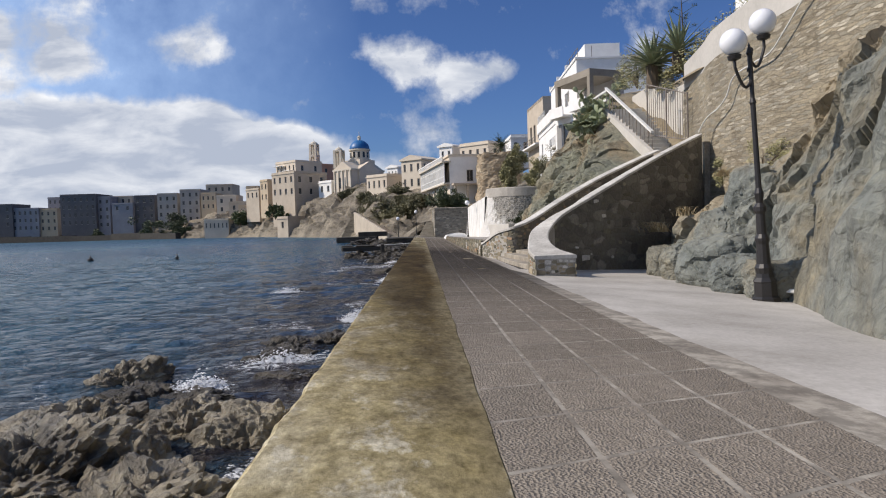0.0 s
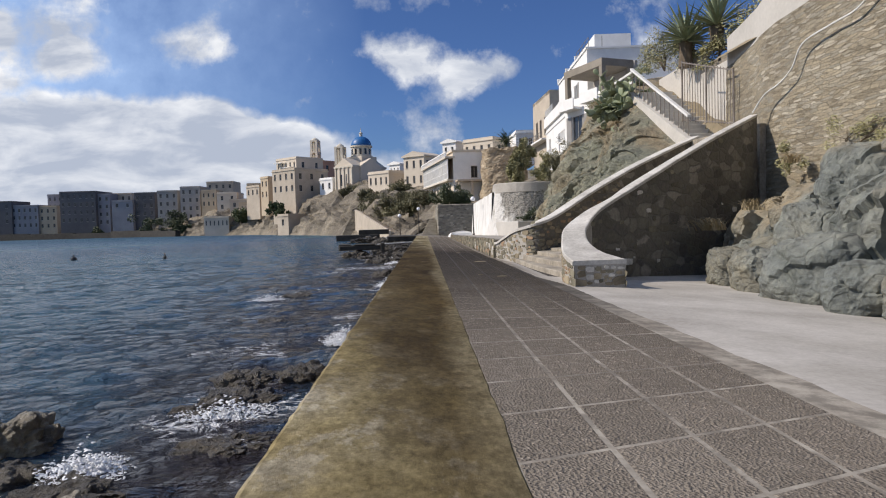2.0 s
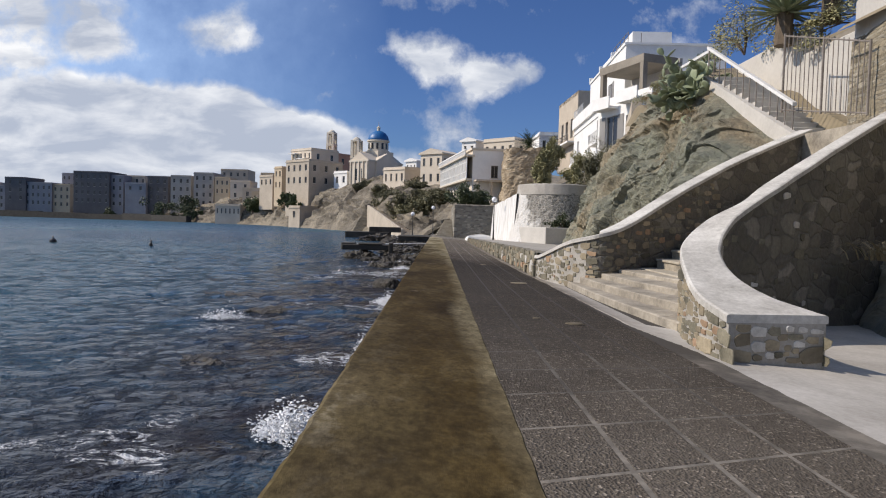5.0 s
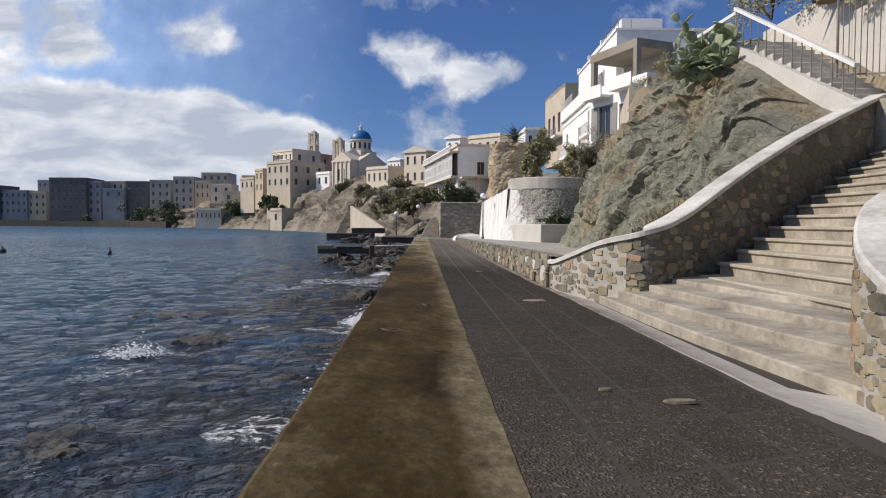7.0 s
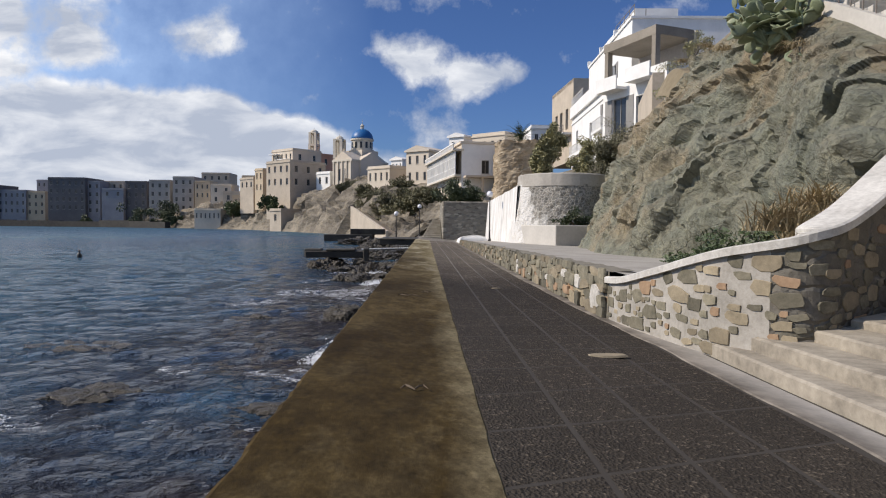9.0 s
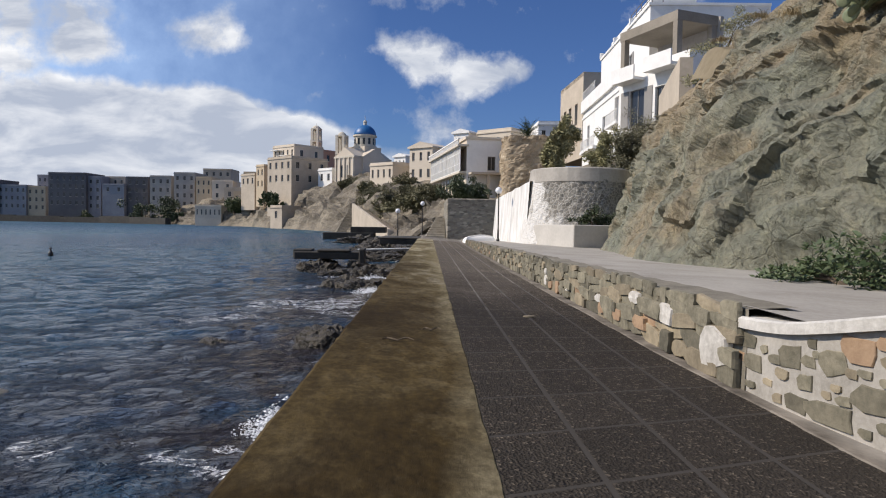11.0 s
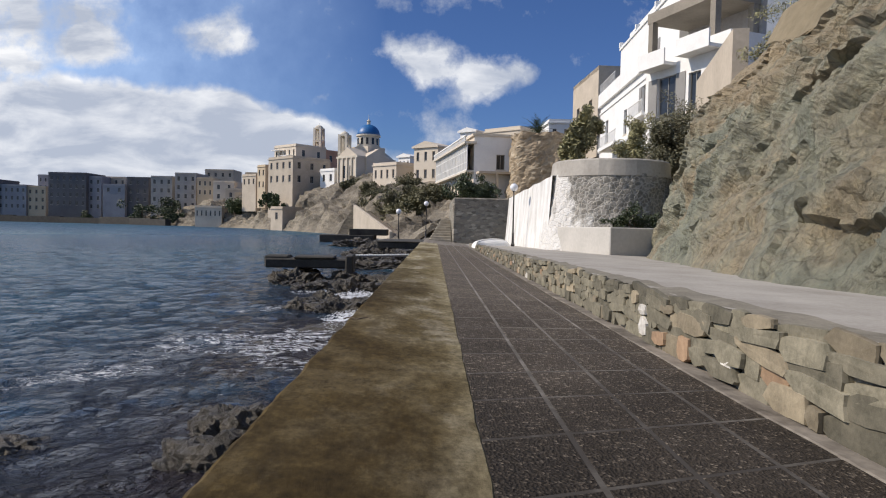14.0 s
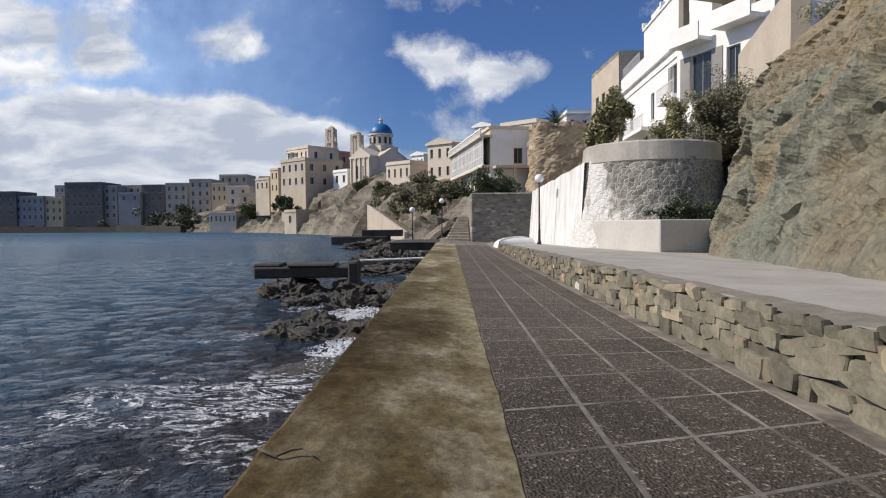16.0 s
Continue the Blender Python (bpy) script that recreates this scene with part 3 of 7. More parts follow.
def tube(bm, points, radius, sides=8):
    """A round bar through points; radius may be a list."""
    rings = []
    pts = [Vector(p) for p in points]
    for i, p in enumerate(pts):
        d = (pts[min(i + 1, len(pts) - 1)] - pts[max(i - 1, 0)]).normalized()
        side = d.orthogonal().normalized() if i == 0 else (rings_side - d * rings_side.dot(d)).normalized()
        rings_side = side
        up = d.cross(side)
        r = radius[i] if isinstance(radius, (list, tuple)) else radius
        rings.append([bm.verts.new(p + (side * math.cos(a) + up * math.sin(a)) * r) for a in [math.tau * k / sides for k in range(sides)]])
    for a, b in zip(rings, rings[1:]):
        for k in range(sides):
            bm.faces.new((a[k], a[(k + 1) % sides], b[(k + 1) % sides], b[k]))
    bm.faces.new(rings[0][::-1])
    bm.faces.new(rings[-1])


def lathe(bm, profile, at, sides=20):
    """Turned shape: profile of (radius, height)."""
    rings = [[bm.verts.new((at[0] + r * math.cos(math.tau * k / sides), at[1] + r * math.sin(math.tau * k / sides), at[2] + z)) for k in range(sides)] for r, z in profile]
    for a, b in zip(rings, rings[1:]):
        for k in range(sides):
            bm.faces.new((a[k], a[(k + 1) % sides], b[(k + 1) % sides], b[k]))
    bm.faces.new(rings[0][::-1])
    bm.faces.new(rings[-1])


def surface(nu, nv, fn):
    """A sheet of nu by nv cells through fn(u, v), u and v from 0 to 1."""
    bm = bmesh.new()
    rows = [[bm.verts.new(fn(i / nu, j / nv)) for j in range(nv + 1)] for i in range(nu + 1)]
    for i in range(nu):
        for j in range(nv):
            bm.faces.new((rows[i][j], rows[i + 1][j], rows[i + 1][j + 1], rows[i][j + 1]))
    bmesh.ops.recalc_face_normals(bm, faces=bm.faces[:])
    return bm


def along(points, u):
    """A point at share u of a line through points, smoothed."""
    n = len(points) - 1
    s = min(max(u, 0.0), 1.0) * n
    i = min(int(s), n - 1)
    f = s - i
    p = [Vector(points[min(max(k, 0), n)]) for k in (i - 1, i, i + 1, i + 2)]
    return 0.5 * (2 * p[1] + (p[2] - p[0]) * f + (2 * p[0] - 5 * p[1] + 4 * p[2] - p[3]) * f * f + (3 * p[1] - p[0] - 3 * p[2] + p[3]) * f ** 3)


def facet(p, size, amp):
    """Blocky rock relief: each cell is a tilted plane."""
    q = p / size
    dist, pts = noise.voronoi(q)
    c = pts[0]
    h = noise.cell_vector(c * 7.3 + Vector((3.1, 1.7, 5.9)))
    d = (q - c).dot(h - Vector((0.5, 0.5, 0.5))) * 2.2 + (noise.cell(c * 5.1) - 0.0) * 0.35
    return d * amp


def ground(x, y):
    return -0.0746 * x - 0.0031 * min(y, 70)


def upper(x, y):
    """The raised walkway."""
    return 0.2 - 0.012 * (min(y, 58) - 25.3) - 0.03 * (x - 2.75)


SEA_Z = -1.15

# ---- large structure ----


def build_sea():
    xs = [-2600, -1200, -600, -300, -150, -90, -60] + [-60 + 60 * (1 - (1 - i / 150) ** 2.2) for i in range(1, 150)] + [0.25]
    ys = [-400, -60, -20, -8, -4] + [-4 + 94 * (i / 430) ** 1.5 for i in range(1, 431)] + [110, 140, 190, 260, 400, 900, 2600]
    bm = bmesh.new()
    rows = []
    for x in xs:
        row = []
        for y in ys:
            k = max(0.0, min(1.0, (x + 60) / 30)) * max(0.0, min(1.0, (100 - y) / 40))
            near = max(0.0, 1 - max(0.0, math.hypot(x, y - 18) - 42) / 36)
            z = SEA_Z + k * (0.05 * noise.noise((x * 0.12, y * 0.25, 0.3)) + near * (0.05 * noise.noise((x * 0.7, y * 0.9, 1.3)) + 0.035 * noise.noise((x * 1.6, y * 2.0, 4.0)) + 0.03 * noise.noise((x * 3.4, y * 4.0, 9.0))))
            row.append(bm.verts.new((x, y, z)))
        rows.append(row)
    for a, b in zip(rows, rows[1:]):
        for j in range(len(ys) - 1):
            bm.faces.new((a[j], b[j], b[j + 1], a[j + 1]))
    bmesh.ops.recalc_face_normals(bm, faces=bm.faces[:])
    ob = part("water", bm, SEA, None, "choppy dark blue sea with white foam round rocks", smooth=True)
    tagged(ob, "", "sea", "", "structure")


build_sea()

ground_bm = surface(30, 30, lambda u, v: Vector((0.3 + 900 * u * u, -300 + 1300 * v, -0.95)))
tagged(part("ground", ground_bm, EARTH, None, "dry earth below the quay and the hill"), "", "ground", "", "structure")

QUAY_END = 57.0


def build_quay():
    """The concrete strip along the water, with its uneven sea edge."""
    n = 900
    def strip(u, v):
        y = -7 + (QUAY_END + 7) * u
        e = 0.014 * noise.noise((0, y * 2.3, 0)) + 0.01 * noise.noise((4, y * 9.0, 0))
        rag = 0.012 * noise.noise((7, y * 1.7, 0)) + 0.006 * noise.noise((2, y * 6.0, 0))
        prof = [(e - 0.02, -2.6), (e - 0.012, -0.05), (e + 0.0, -0.016), (e + 0.022, 0.0), (0.3, 0.003), (0.65, 0.002), (0.912 + rag, 0.004), (0.922 + rag, -0.004)]
        x, dz = prof[round(v * 7)]
        return Vector((x, y, ground(x, y) + dz))
    return part("quay_edge", surface(n, 7, strip), KERB, None, "olive-brown stained concrete strip along the quay edge")


tagged(build_quay(), "", "quay", "", "structure")

COLS = [0.905, 1.31, 1.715, 2.14, 2.6]
bed = surface(60, 4, lambda u, v: Vector((0.9 + 2.35 * v, -7 + (QUAY_END + 7) * u, ground(0.9 + 2.35 * v, -7 + (QUAY_END + 7) * u) - 0.0015)))
road = tagged(part("pavement", bed, JOINT, None, "dark pebble-faced paving slabs with pale cement joints"), "", "paving", "", "structure")

# cement apron in front of the outcrop, and the pale fillet along the foot of the stairs
APRON_EDGE = [(2.72, -7), (2.74, 1), (2.66, 4.5), (2.62, 8), (2.6, 10.4), (2.62, 12.4), (2.64, 14.5), (2.62, 17), (2.58, 19.6), (2.5, 21.5), (2.44, 30), (2.46, 44), (2.48, 57)]


def apron_pt(u, v):
    e = along([(*p, 0) for p in APRON_EDGE], u)
    wob = 0.05 * noise.noise((e.y * 1.4, 0, 2)) + 0.02 * noise.noise((e.y * 5, 0, 7))
    x0 = e.x + wob
    far = 9.8 if e.y < 12.6 else max(3.15, 9.8 - (e.y - 12.6) * 5)
    if e.y > 14:
        far = 2.9
    x = x0 + (far - x0) * v
    return Vector((x, e.y, ground(x, e.y) + 0.006 - (0.014 if v == 0 else 0)))


tagged(part("apron", surface(160, 14, apron_pt), APRON, None, "pale smooth cement apron beside the paving"), "", "cement floor", "", "structure")



def apron_corner_pt(u, v):
    """The cement between the near parapet and the outcrop."""
    y = 12.3 + 6.4 * u
    line = [(12.35, 3.4), (13.1, 3.4), (13.9, 3.7), (14.65, 4.15), (15.3, 4.9), (16.3, 6.2), (17.38, 7.6), (18.7, 9.2)]
    x0 = line[-1][1]
    for (ya, xa), (yb, xb) in zip(line, line[1:]):
        if ya <= y <= yb or y < line[0][0]:
            x0 = xa + (xb - xa) * max(0.0, (y - ya) / (yb - ya))
            break
    x = x0 + (9.9 - x0) * v
    return Vector((x, y, ground(x, y) + 0.002))


tagged(part("apron", surface(30, 8, apron_corner_pt), APRON, None, "pale smooth cement between parapet and rock"), "", "cement floor", "", "structure")
# ---- stairs ----
UPV = Vector((5.2, 3.56, 0)).normalized()         # the way the flight climbs
FAR0 = Vector((4.2, 18.47, 0))                    # far end of the first full step
NEAR_LINE = [(3.78, 12.28), (3.52, 12.75), (3.43, 13.3), (3.56, 13.9), (3.92, 14.4), (4.4, 14.82), (5.0, 15.3), (6.3, 16.3), (7.7, 17.38), (9.2, 18.55)]
NEAR_OUT = [(2.93, 12.2), (2.91, 12.75), (3.0, 13.3), (3.22, 14.0), (3.78, 14.75), (4.34, 15.05), (4.86, 15.47), (6.18, 16.46), (7.58, 17.54), (9.08, 18.71)]
NEAR_TOP = [0.14, 0.25, 0.42, 0.66, 0.95, 1.2, 1.48, 2.1, 2.73, 3.35]
FAR_LINE = [(2.66, 20.95), (2.68, 20.3), (2.78, 19.6), (2.97, 18.75), (3.35, 18.2), (3.95, 18.45), (5.18, 19.32), (6.6, 20.3), (8.0, 21.27), (9.2, 22.1)]
FAR_TOP = [0.2, 0.24, 0.38, 0.58, 0.72, 0.93, 1.58, 2.25, 2.82, 3.28]


def parapet(line, top, thick, slim, side, name, label, coping_mat, wall_mat, lip=0.05, cop=0.07, pale=0.4, outer=None):
    """A wall that follows a curved line and climbs, with a coping. side: +1 thickens to the left of the line."""
    pts = [(x, y, z) for (x, y), z in zip(line, top)]
    n = 90
    def width(u):
        if outer:
            return (along([(*q, 0) for q in outer], u) - along([(*q, 0) for q in line], u)).length
        f = min(1.0, max(0.0, (u - 0.3) / 0.22))
        return thick + (slim - thick) * f * f * (3 - 2 * f)
    def frame_at(u):
        p = along(pts, u)
        if outer:
            s = along([(*q, 0) for q in outer], u) - p
            s.z = 0
            return p, s.normalized()
        d = along(pts, min(1, u + 0.01)) - along(pts, max(0, u - 0.01))
        d.z = 0
        d.normalize()
        return p, Vector((-d.y, d.x, 0)) * side
    wall, coping = bmesh.new(), bmesh.new()
    def ring(bm, u, prof):
        p, s = frame_at(u)
        return [bm.verts.new(Vector((p.x, p.y, 0)) + s * o + Vector((0, 0, z if absolute else p.z + z))) for o, z, absolute in prof]
    wr = [ring(wall, i / n, [(0, -0.9, True), (0, -cop, False), (width(i / n), -cop, False), (width(i / n), -0.9, True)]) for i in range(n + 1)]
    cr = []
    for i in range(n + 1):
        w = 0.012 * noise.noise((i * 0.3, 1, 0))
        cr.append(ring(coping, i / n, [(-lip + w, -cop, False), (-lip + w, -0.012, False), (-lip + 0.02 + w, 0, False), (width(i / n) + lip - 0.02, 0.0, False), (width(i / n) + lip, -0.012, False), (width(i / n) + lip, -cop, False)]))
    for bm, rs in ((wall, wr), (coping, cr)):
        for a, b in zip(rs, rs[1:]):
            for k in range(len(a)):
                bm.faces.new((a[k], a[(k + 1) % len(a)], b[(k + 1) % len(a)], b[k]))
        bm.faces.new(rs[0])
        bm.faces.new(rs[-1][::-1])
        bmesh.ops.recalc_face_normals(bm, faces=bm.faces[:])
    base = pts[0]
    t = thing(name, (base[0], base[1], ground(base[0], base[1])), label, "parapet wall")
    wob = part("masonry", wall, wall_mat, t)
    wob.data.materials.append(MORTAR)
    for i, f in enumerate(wob.data.polygons):
        f.material_index = 1 if i < pale * 4 * n or i == 4 * n else 0
    part("coping", coping, coping_mat, t, "worn white-painted cement coping")
    return t, frame_at, width


COPING = plain("worn_white_coping", (0.33, 0.31, 0.275), (0.68, 0.655, 0.6), 1.8, 22, 0.85, 0.7, 0.015)
MORTARED = rubble("mortared_rubble", [(0.1, 0.095, 0.08), (0.17, 0.155, 0.13), (0.14, 0.13, 0.1), (0.3, 0.28, 0.24)], (0.15, 0.14, 0.12), (2.6, 2.6, 4.5), width=0.1)
NEAR_WALL, near_frame, near_width = parapet(NEAR_LINE, NEAR_TOP, 0.46, 0.2, 1, "near_parapet", "curved stone stair parapet with worn pale cement coping", COPING, MORTARED, 0.02, outer=NEAR_OUT)
FAR_WALL, far_frame, far_width = parapet(FAR_LINE, FAR_TOP, 0.32, 0.24, 1, "far_parapet", "climbing rubble stair parapet with white-painted coping", COPING, MORTARED, 0.04)


def near_at(s):
    """The near parapet's inner face at s metres up the flight from its first step."""
    p = Vector((5.0, 15.3, 0)) + Vector((0.785, 0.62, 0)) * (s - 0.9)
    return p + Vector((-0.62, 0.785, 0)) * 0.18


STAIR = thing("staircase", (4.2, 18.0, -0.3), "worn grey cement stairs with pale stone edges between stone parapets", "stairs")


def step_box(bm, a, b, c, d, z0, z1):
    vs = [bm.verts.new((p[0], p[1], z)) for z in (z0, z1) for p in (a, b, c, d)]
    for f in ((0, 1, 2, 3), (4, 5, 6, 7), (0, 1, 5, 4), (1, 2, 6, 5), (2, 3, 7, 6), (3, 0, 4, 7)):
        bm.faces.new([vs[i] for i in f])


# broad fanned treads at the foot
FAN_A = [(2.95, 18.9), (3.1, 18.6), (3.4, 18.35), (3.75, 18.3)]
FAN_B = [(3.2, 13.3), (3.62, 13.75), (4.0, 14.35), (4.45, 15.1)]
FAN_Z = [-0.17, -0.06, 0.03, 0.1]
for (a, b, z) in zip(FAN_A, FAN_B, FAN_Z):
    bm = bmesh.new()
    n = 14
    zb = -0.9
    front = [Vector(a).lerp(Vector(b), i / n) for i in range(n + 1)]
    front = [p + Vector((-0.10 * math.sin(math.pi * i / n) + 0.02 * noise.noise((i * 0.7, z * 30, 0)), 0.0)) for i, p in enumerate(front)]
    back = [Vector((4.3, 18.6)).lerp(Vector((4.9, 15.6)), i / n) for i in range(n + 1)]
    rows = [[bm.verts.new((p.x, p.y, h)) for p in line] for line, h in ((front, zb), (front, z - 0.015), ([p + Vector((0.02, 0)) for p in front], z), (back, z + 0.02))]
    for r0, r1 in zip(rows, rows[1:]):
        for i in range(n):
            bm.faces.new((r0[i], r0[i + 1], r1[i + 1], r1[i]))
    bmesh.ops.recalc_face_normals(bm, faces=bm.faces[:])
    part("tread", bm, STEP, STAIR)
for k in range(19):
    s = 0.43 * k
    z = 0.13 + 0.162 * k
    a, b = FAR0 + UPV * s + Vector((0, -0.02, 0)), near_at(s)
    a2, b2 = FAR0 + UPV * (s + 1.0), near_at(s + 1.0)
    a.x += 0.01 * noise.noise((k, 0, 0))
    bm = bmesh.new()
    step_box(bm, a, b, b2, a2, -0.9, z - 0.045)
    bmesh.ops.recalc_face_normals(bm, faces=bm.faces[:])
    riser = part("step", bm, STEP, STAIR)
    bm = bmesh.new()
    f = (b - a).normalized()
    nrm = Vector((f.y, -f.x, 0)) if Vector((f.y, -f.x, 0)).dot(UPV) < 0 else Vector((-f.y, f.x, 0))
    step_box(bm, a + nrm * 0.03, b + nrm * 0.03, b2, a2, z - 0.045, z)
    bmesh.ops.recalc_face_normals(bm, faces=bm.faces[:])
    bmesh.ops.bevel(bm, geom=bm.edges[:], offset=0.01, segments=1, affect="EDGES")
    part("nosing", bm, STEP_EDGE, riser, "pale stone tread edge")
bm = bmesh.new()
step_box(bm, (8.9, 21.9), (9.3, 18.6), (12.0, 19.6), (12.0, 25.0), -0.9, 3.12)
bmesh.ops.recalc_face_normals(bm, faces=bm.faces[:])
part("landing", bm, STEP, STAIR)

WALKWAY = plain("dusty_tan_cement", (0.27, 0.245, 0.21), (0.43, 0.4, 0.35), 0.9, 22, 0.92, 0.5, 0.012)
# ---- raised walkway and its dry-stone retaining wall ----
walk_bm = surface(90, 10, lambda u, v: Vector((2.72 + (9.5 + 2 * u) * v * v, 19.9 + 38 * u, upper(2.72 + (9.5 + 2 * u) * v * v, 19.9 + 38 * u) + 0.012 * noise.noise((v * 8, u * 60, 0)))))
tagged(part("walkway", walk_bm, WALKWAY, None, "raised pale cement walkway at the foot of the cliff"), "", "walkway", "", "structure")


def low_wall():
    def core(u, v):
        y = 20.7 + (QUAY_END - 20.7) * u
        prof = [(2.64, -0.6, 0), (2.665, 0, 1), (2.98, 0.015, 1)]
        x, dz, top = prof[round(v * 2)]
        z = (upper(2.75, y) if top else ground(2.6, y)) + dz + (0.03 * noise.noise((0, y * 2.1, 3)) if top else 0)
        return Vector((x + (0.02 * noise.noise((1, y * 3, 0)) if v == 0.5 else 0), y, z))
    return part("retaining_wall", surface(240, 2, core), DIRTY_MORTAR, None, "low dry-laid wall of mixed field stones")


LOW_WALL = tagged(low_wall(), "", "retaining wall", "", "structure")

# ---- cliff ----
CLIFF_FOOT = [(9.1, 22.35, 2.7), (8.2, 21.75, 2.2), (7.2, 21.05, 1.75), (6.3, 20.45, 1.3), (5.4, 20.15, 0.7), (5.1, 20.7, 0.2), (5.7, 22.3, 0.0), (6.2, 24.6, -0.05), (6.0, 26.5, -0.05), (5.2, 27.9, -0.1), (5.0, 30.2, -0.1), (5.6, 33.4, -0.15), (6.4, 37.0, -0.2), (7.1, 41.2, -0.25), (8.6, 44.6, -0.3), (11.5, 52, -0.3)]
CLIFF_EDGE = [(9.25, 22.6, 2.85), (9.2, 23.1, 3.0), (9.12, 23.8, 3.3), (9.02, 24.6, 3.75), (8.92, 25.5, 4.3), (8.82, 26.4, 4.85), (8.8, 27.4, 5.4), (9.0, 28.6, 5.95), (9.7, 30.3, 6.5), (10.6, 32.8, 7.1), (11.5, 36, 7.9), (12.1, 40.0, 7.9), (12.4, 43.0, 7.5), (12.2, 46.5, 6.7), (12.6, 49, 6.5), (14.5, 54, 6.5)]


def cliff_pt(u, v):
    b, t = along(CLIFF_FOOT, u), along(CLIFF_EDGE, u)
    k = min(v / 0.8, 1.0)
    p = b.lerp(t, k)
    p.z = b.z + (t.z - b.z) * k ** 0.92
    if v > 0.8:                                   # the ground behind the edge
        w = (v - 0.8) / 0.2
        p += Vector((9 * w, 3 * w, 1.6 * w))
    body = math.sin(math.pi * min(1, k))
    out = Vector((-0.85, -0.3, 0.25)).normalized()
    q = p.copy()
    soft = q + 0.5 * noise.noise_vector(q * 0.8)
    d = 0.6 * noise.noise(q * 0.3) + 0.5 * noise.noise(q * 0.75) + facet(soft, 2.6, 0.17) + facet(soft + Vector((9, 2, 4)), 1.3, 0.15) + facet(soft + Vector((1, 7, 3)), 0.5, 0.04) + 0.62 * (noise.turbulence(q * 0.6, 7, True) - 0.7)
    near_stairs = min(1.0, max(0.25, (u - 0.12) * 5))
    return p + out * d * (0.2 + 0.8 * min(1.0, body * 2.5)) * near_stairs + Vector((-0.5, -0.2, 0)) * body * 0.6 * near_stairs


tagged(part("cliff", surface(400, 170, cliff_pt), CLIFF, None, "grey-green schist cliff with rusty tan patches"), "", "cliff", "", "structure")

# ---- outcrop and tall retaining wall on the landward side ----
OUT_BASE = [(7.6, 17.6, -0.6), (6.9, 16.4, -0.6), (6.4, 14.8, -0.55), (6.35, 12.9, -0.5), (6.3, 11.0, -0.5), (6.0, 9.6, -0.5), (6.0, 8.3, -0.5), (5.55, 7.0, -0.45), (4.95, 5.6, -0.45), (4.9, 3.5, -0.45), (5.2, 0.0, -0.5), (5.2, -7.0, -0.5)]
OUT_TOP = [(9.2, 18.2, 1.0), (9.2, 17.2, 1.2), (8.8, 15.6, 1.4), (8.8, 14.0, 1.6), (8.8, 12.4, 2.2), (8.6, 11.0, 2.85), (8.4, 9.4, 3.7), (8.2, 8.0, 4.1), (8.2, 6.2, 4.3), (8.4, 4.0, 4.3), (9.5, 0.0, 4.0), (9.5, -7.0, 4.0)]


def outcrop_pt(u, v):
    b, t = along(OUT_BASE, u), along(OUT_TOP, u)
    k = min(1.0, v / 0.9)
    p = b.lerp(t, k)
    p.z = b.z + (t.z - b.z) * (1 - (1 - k) ** 2.0)
    if v > 0.9:                                   # the ledge between rock and wall
        p.x += (9.6 - p.x) * (v - 0.9) * 10
    out = Vector((-0.75, -0.3, 0.5)).normalized()
    body = min(1.0, 4 * v + 0.15) * min(1.0, 5 * (1.02 - v))
    soft = p + 0.3 * noise.noise_vector(p)
    lump = 0.9 - min(1.2, noise.voronoi(soft * 0.85)[0][0] * 1.5)
    d = 0.3 * noise.noise(p * 0.5) + 0.62 * lump * max(0.0, 1 - 1.3 * k) + facet(soft, 1.3, 0.26) + facet(soft + Vector((5, 2, 1)), 0.5, 0.07) + 0.22 * (noise.turbulence(p * 1.4, 6, True) - 0.6)
    return p + out * d * body * (1 if v < 0.9 else 10.5 * (1 - v) * 0.95)


tagged(part("rock_outcrop", surface(260, 100, outcrop_pt), OUTCROP, None, "blue-grey fractured schist outcrop beside the cement apron"), "", "rock", "", "structure")

WALL_LINE = [(10.15, 22.4), (9.75, 20.0), (9.4, 18.2), (9.35, 14.0), (9.4, 8.0), (9.4, -7.0)]


def tall_wall_pt(u, v):
    p = along([(x, y, 0) for x, y in WALL_LINE], u)
    top = 5.45 + (21 - p.y) * 0.03
    z = -0.8 + (top + 0.8) * v
    return Vector((p.x + 0.1 * v + 0.03 * noise.noise((p.y * 2, z * 3, 0)), p.y, z))


tagged(part("wall_east", surface(120, 40, tall_wall_pt), MASONRY, None, "tall lit wall of thin tan rubble masonry"), "", "stone wall", "", "structure")
terrace_bm = surface(40, 20, lambda u, v: Vector((9.8 + 70 * v * v, -60 + 82.3 * u, 5.6 + 3.0 * v + 0.3 * noise.noise((u * 30, v * 30, 0)) * v)))
tagged(part("terrace", terrace_bm, EARTH, None, "dry earth terrace behind the stone wall"), "", "terrace", "", "structure")


def parapet_wall_pt(u, v):
    p = along([(10.25, 22.3, 0), (9.88, 20.0, 0), (9.55, 18.2, 0), (9.5, 14.0, 0), (9.6, 8.0, 0), (9.6, -7.0, 0)], u)
    base = 5.4 + (21 - p.y) * 0.03
    prof = [(0, -0.1), (0.0, 0.95), (0.05, 1.0), (0.35, 1.0), (0.35, -0.1)]
    dx, dz = prof[round(v * 4)]
    return Vector((p.x + dx, p.y, base + dz))


tagged(part("wall_parapet", surface(40, 4, parapet_wall_pt), RENDER, None, "pale rendered parapet along the top of the stone wall"), "", "wall", "", "structure")

# ---- bastion, limewashed wall, block wall at the end of the quay ----


BX, BY = 8.1, 48.9
bast = thing("bastion", (7.7, 46.2, -0.2), "round rubble bastion streaked with old limewash under a cement parapet", "bastion")


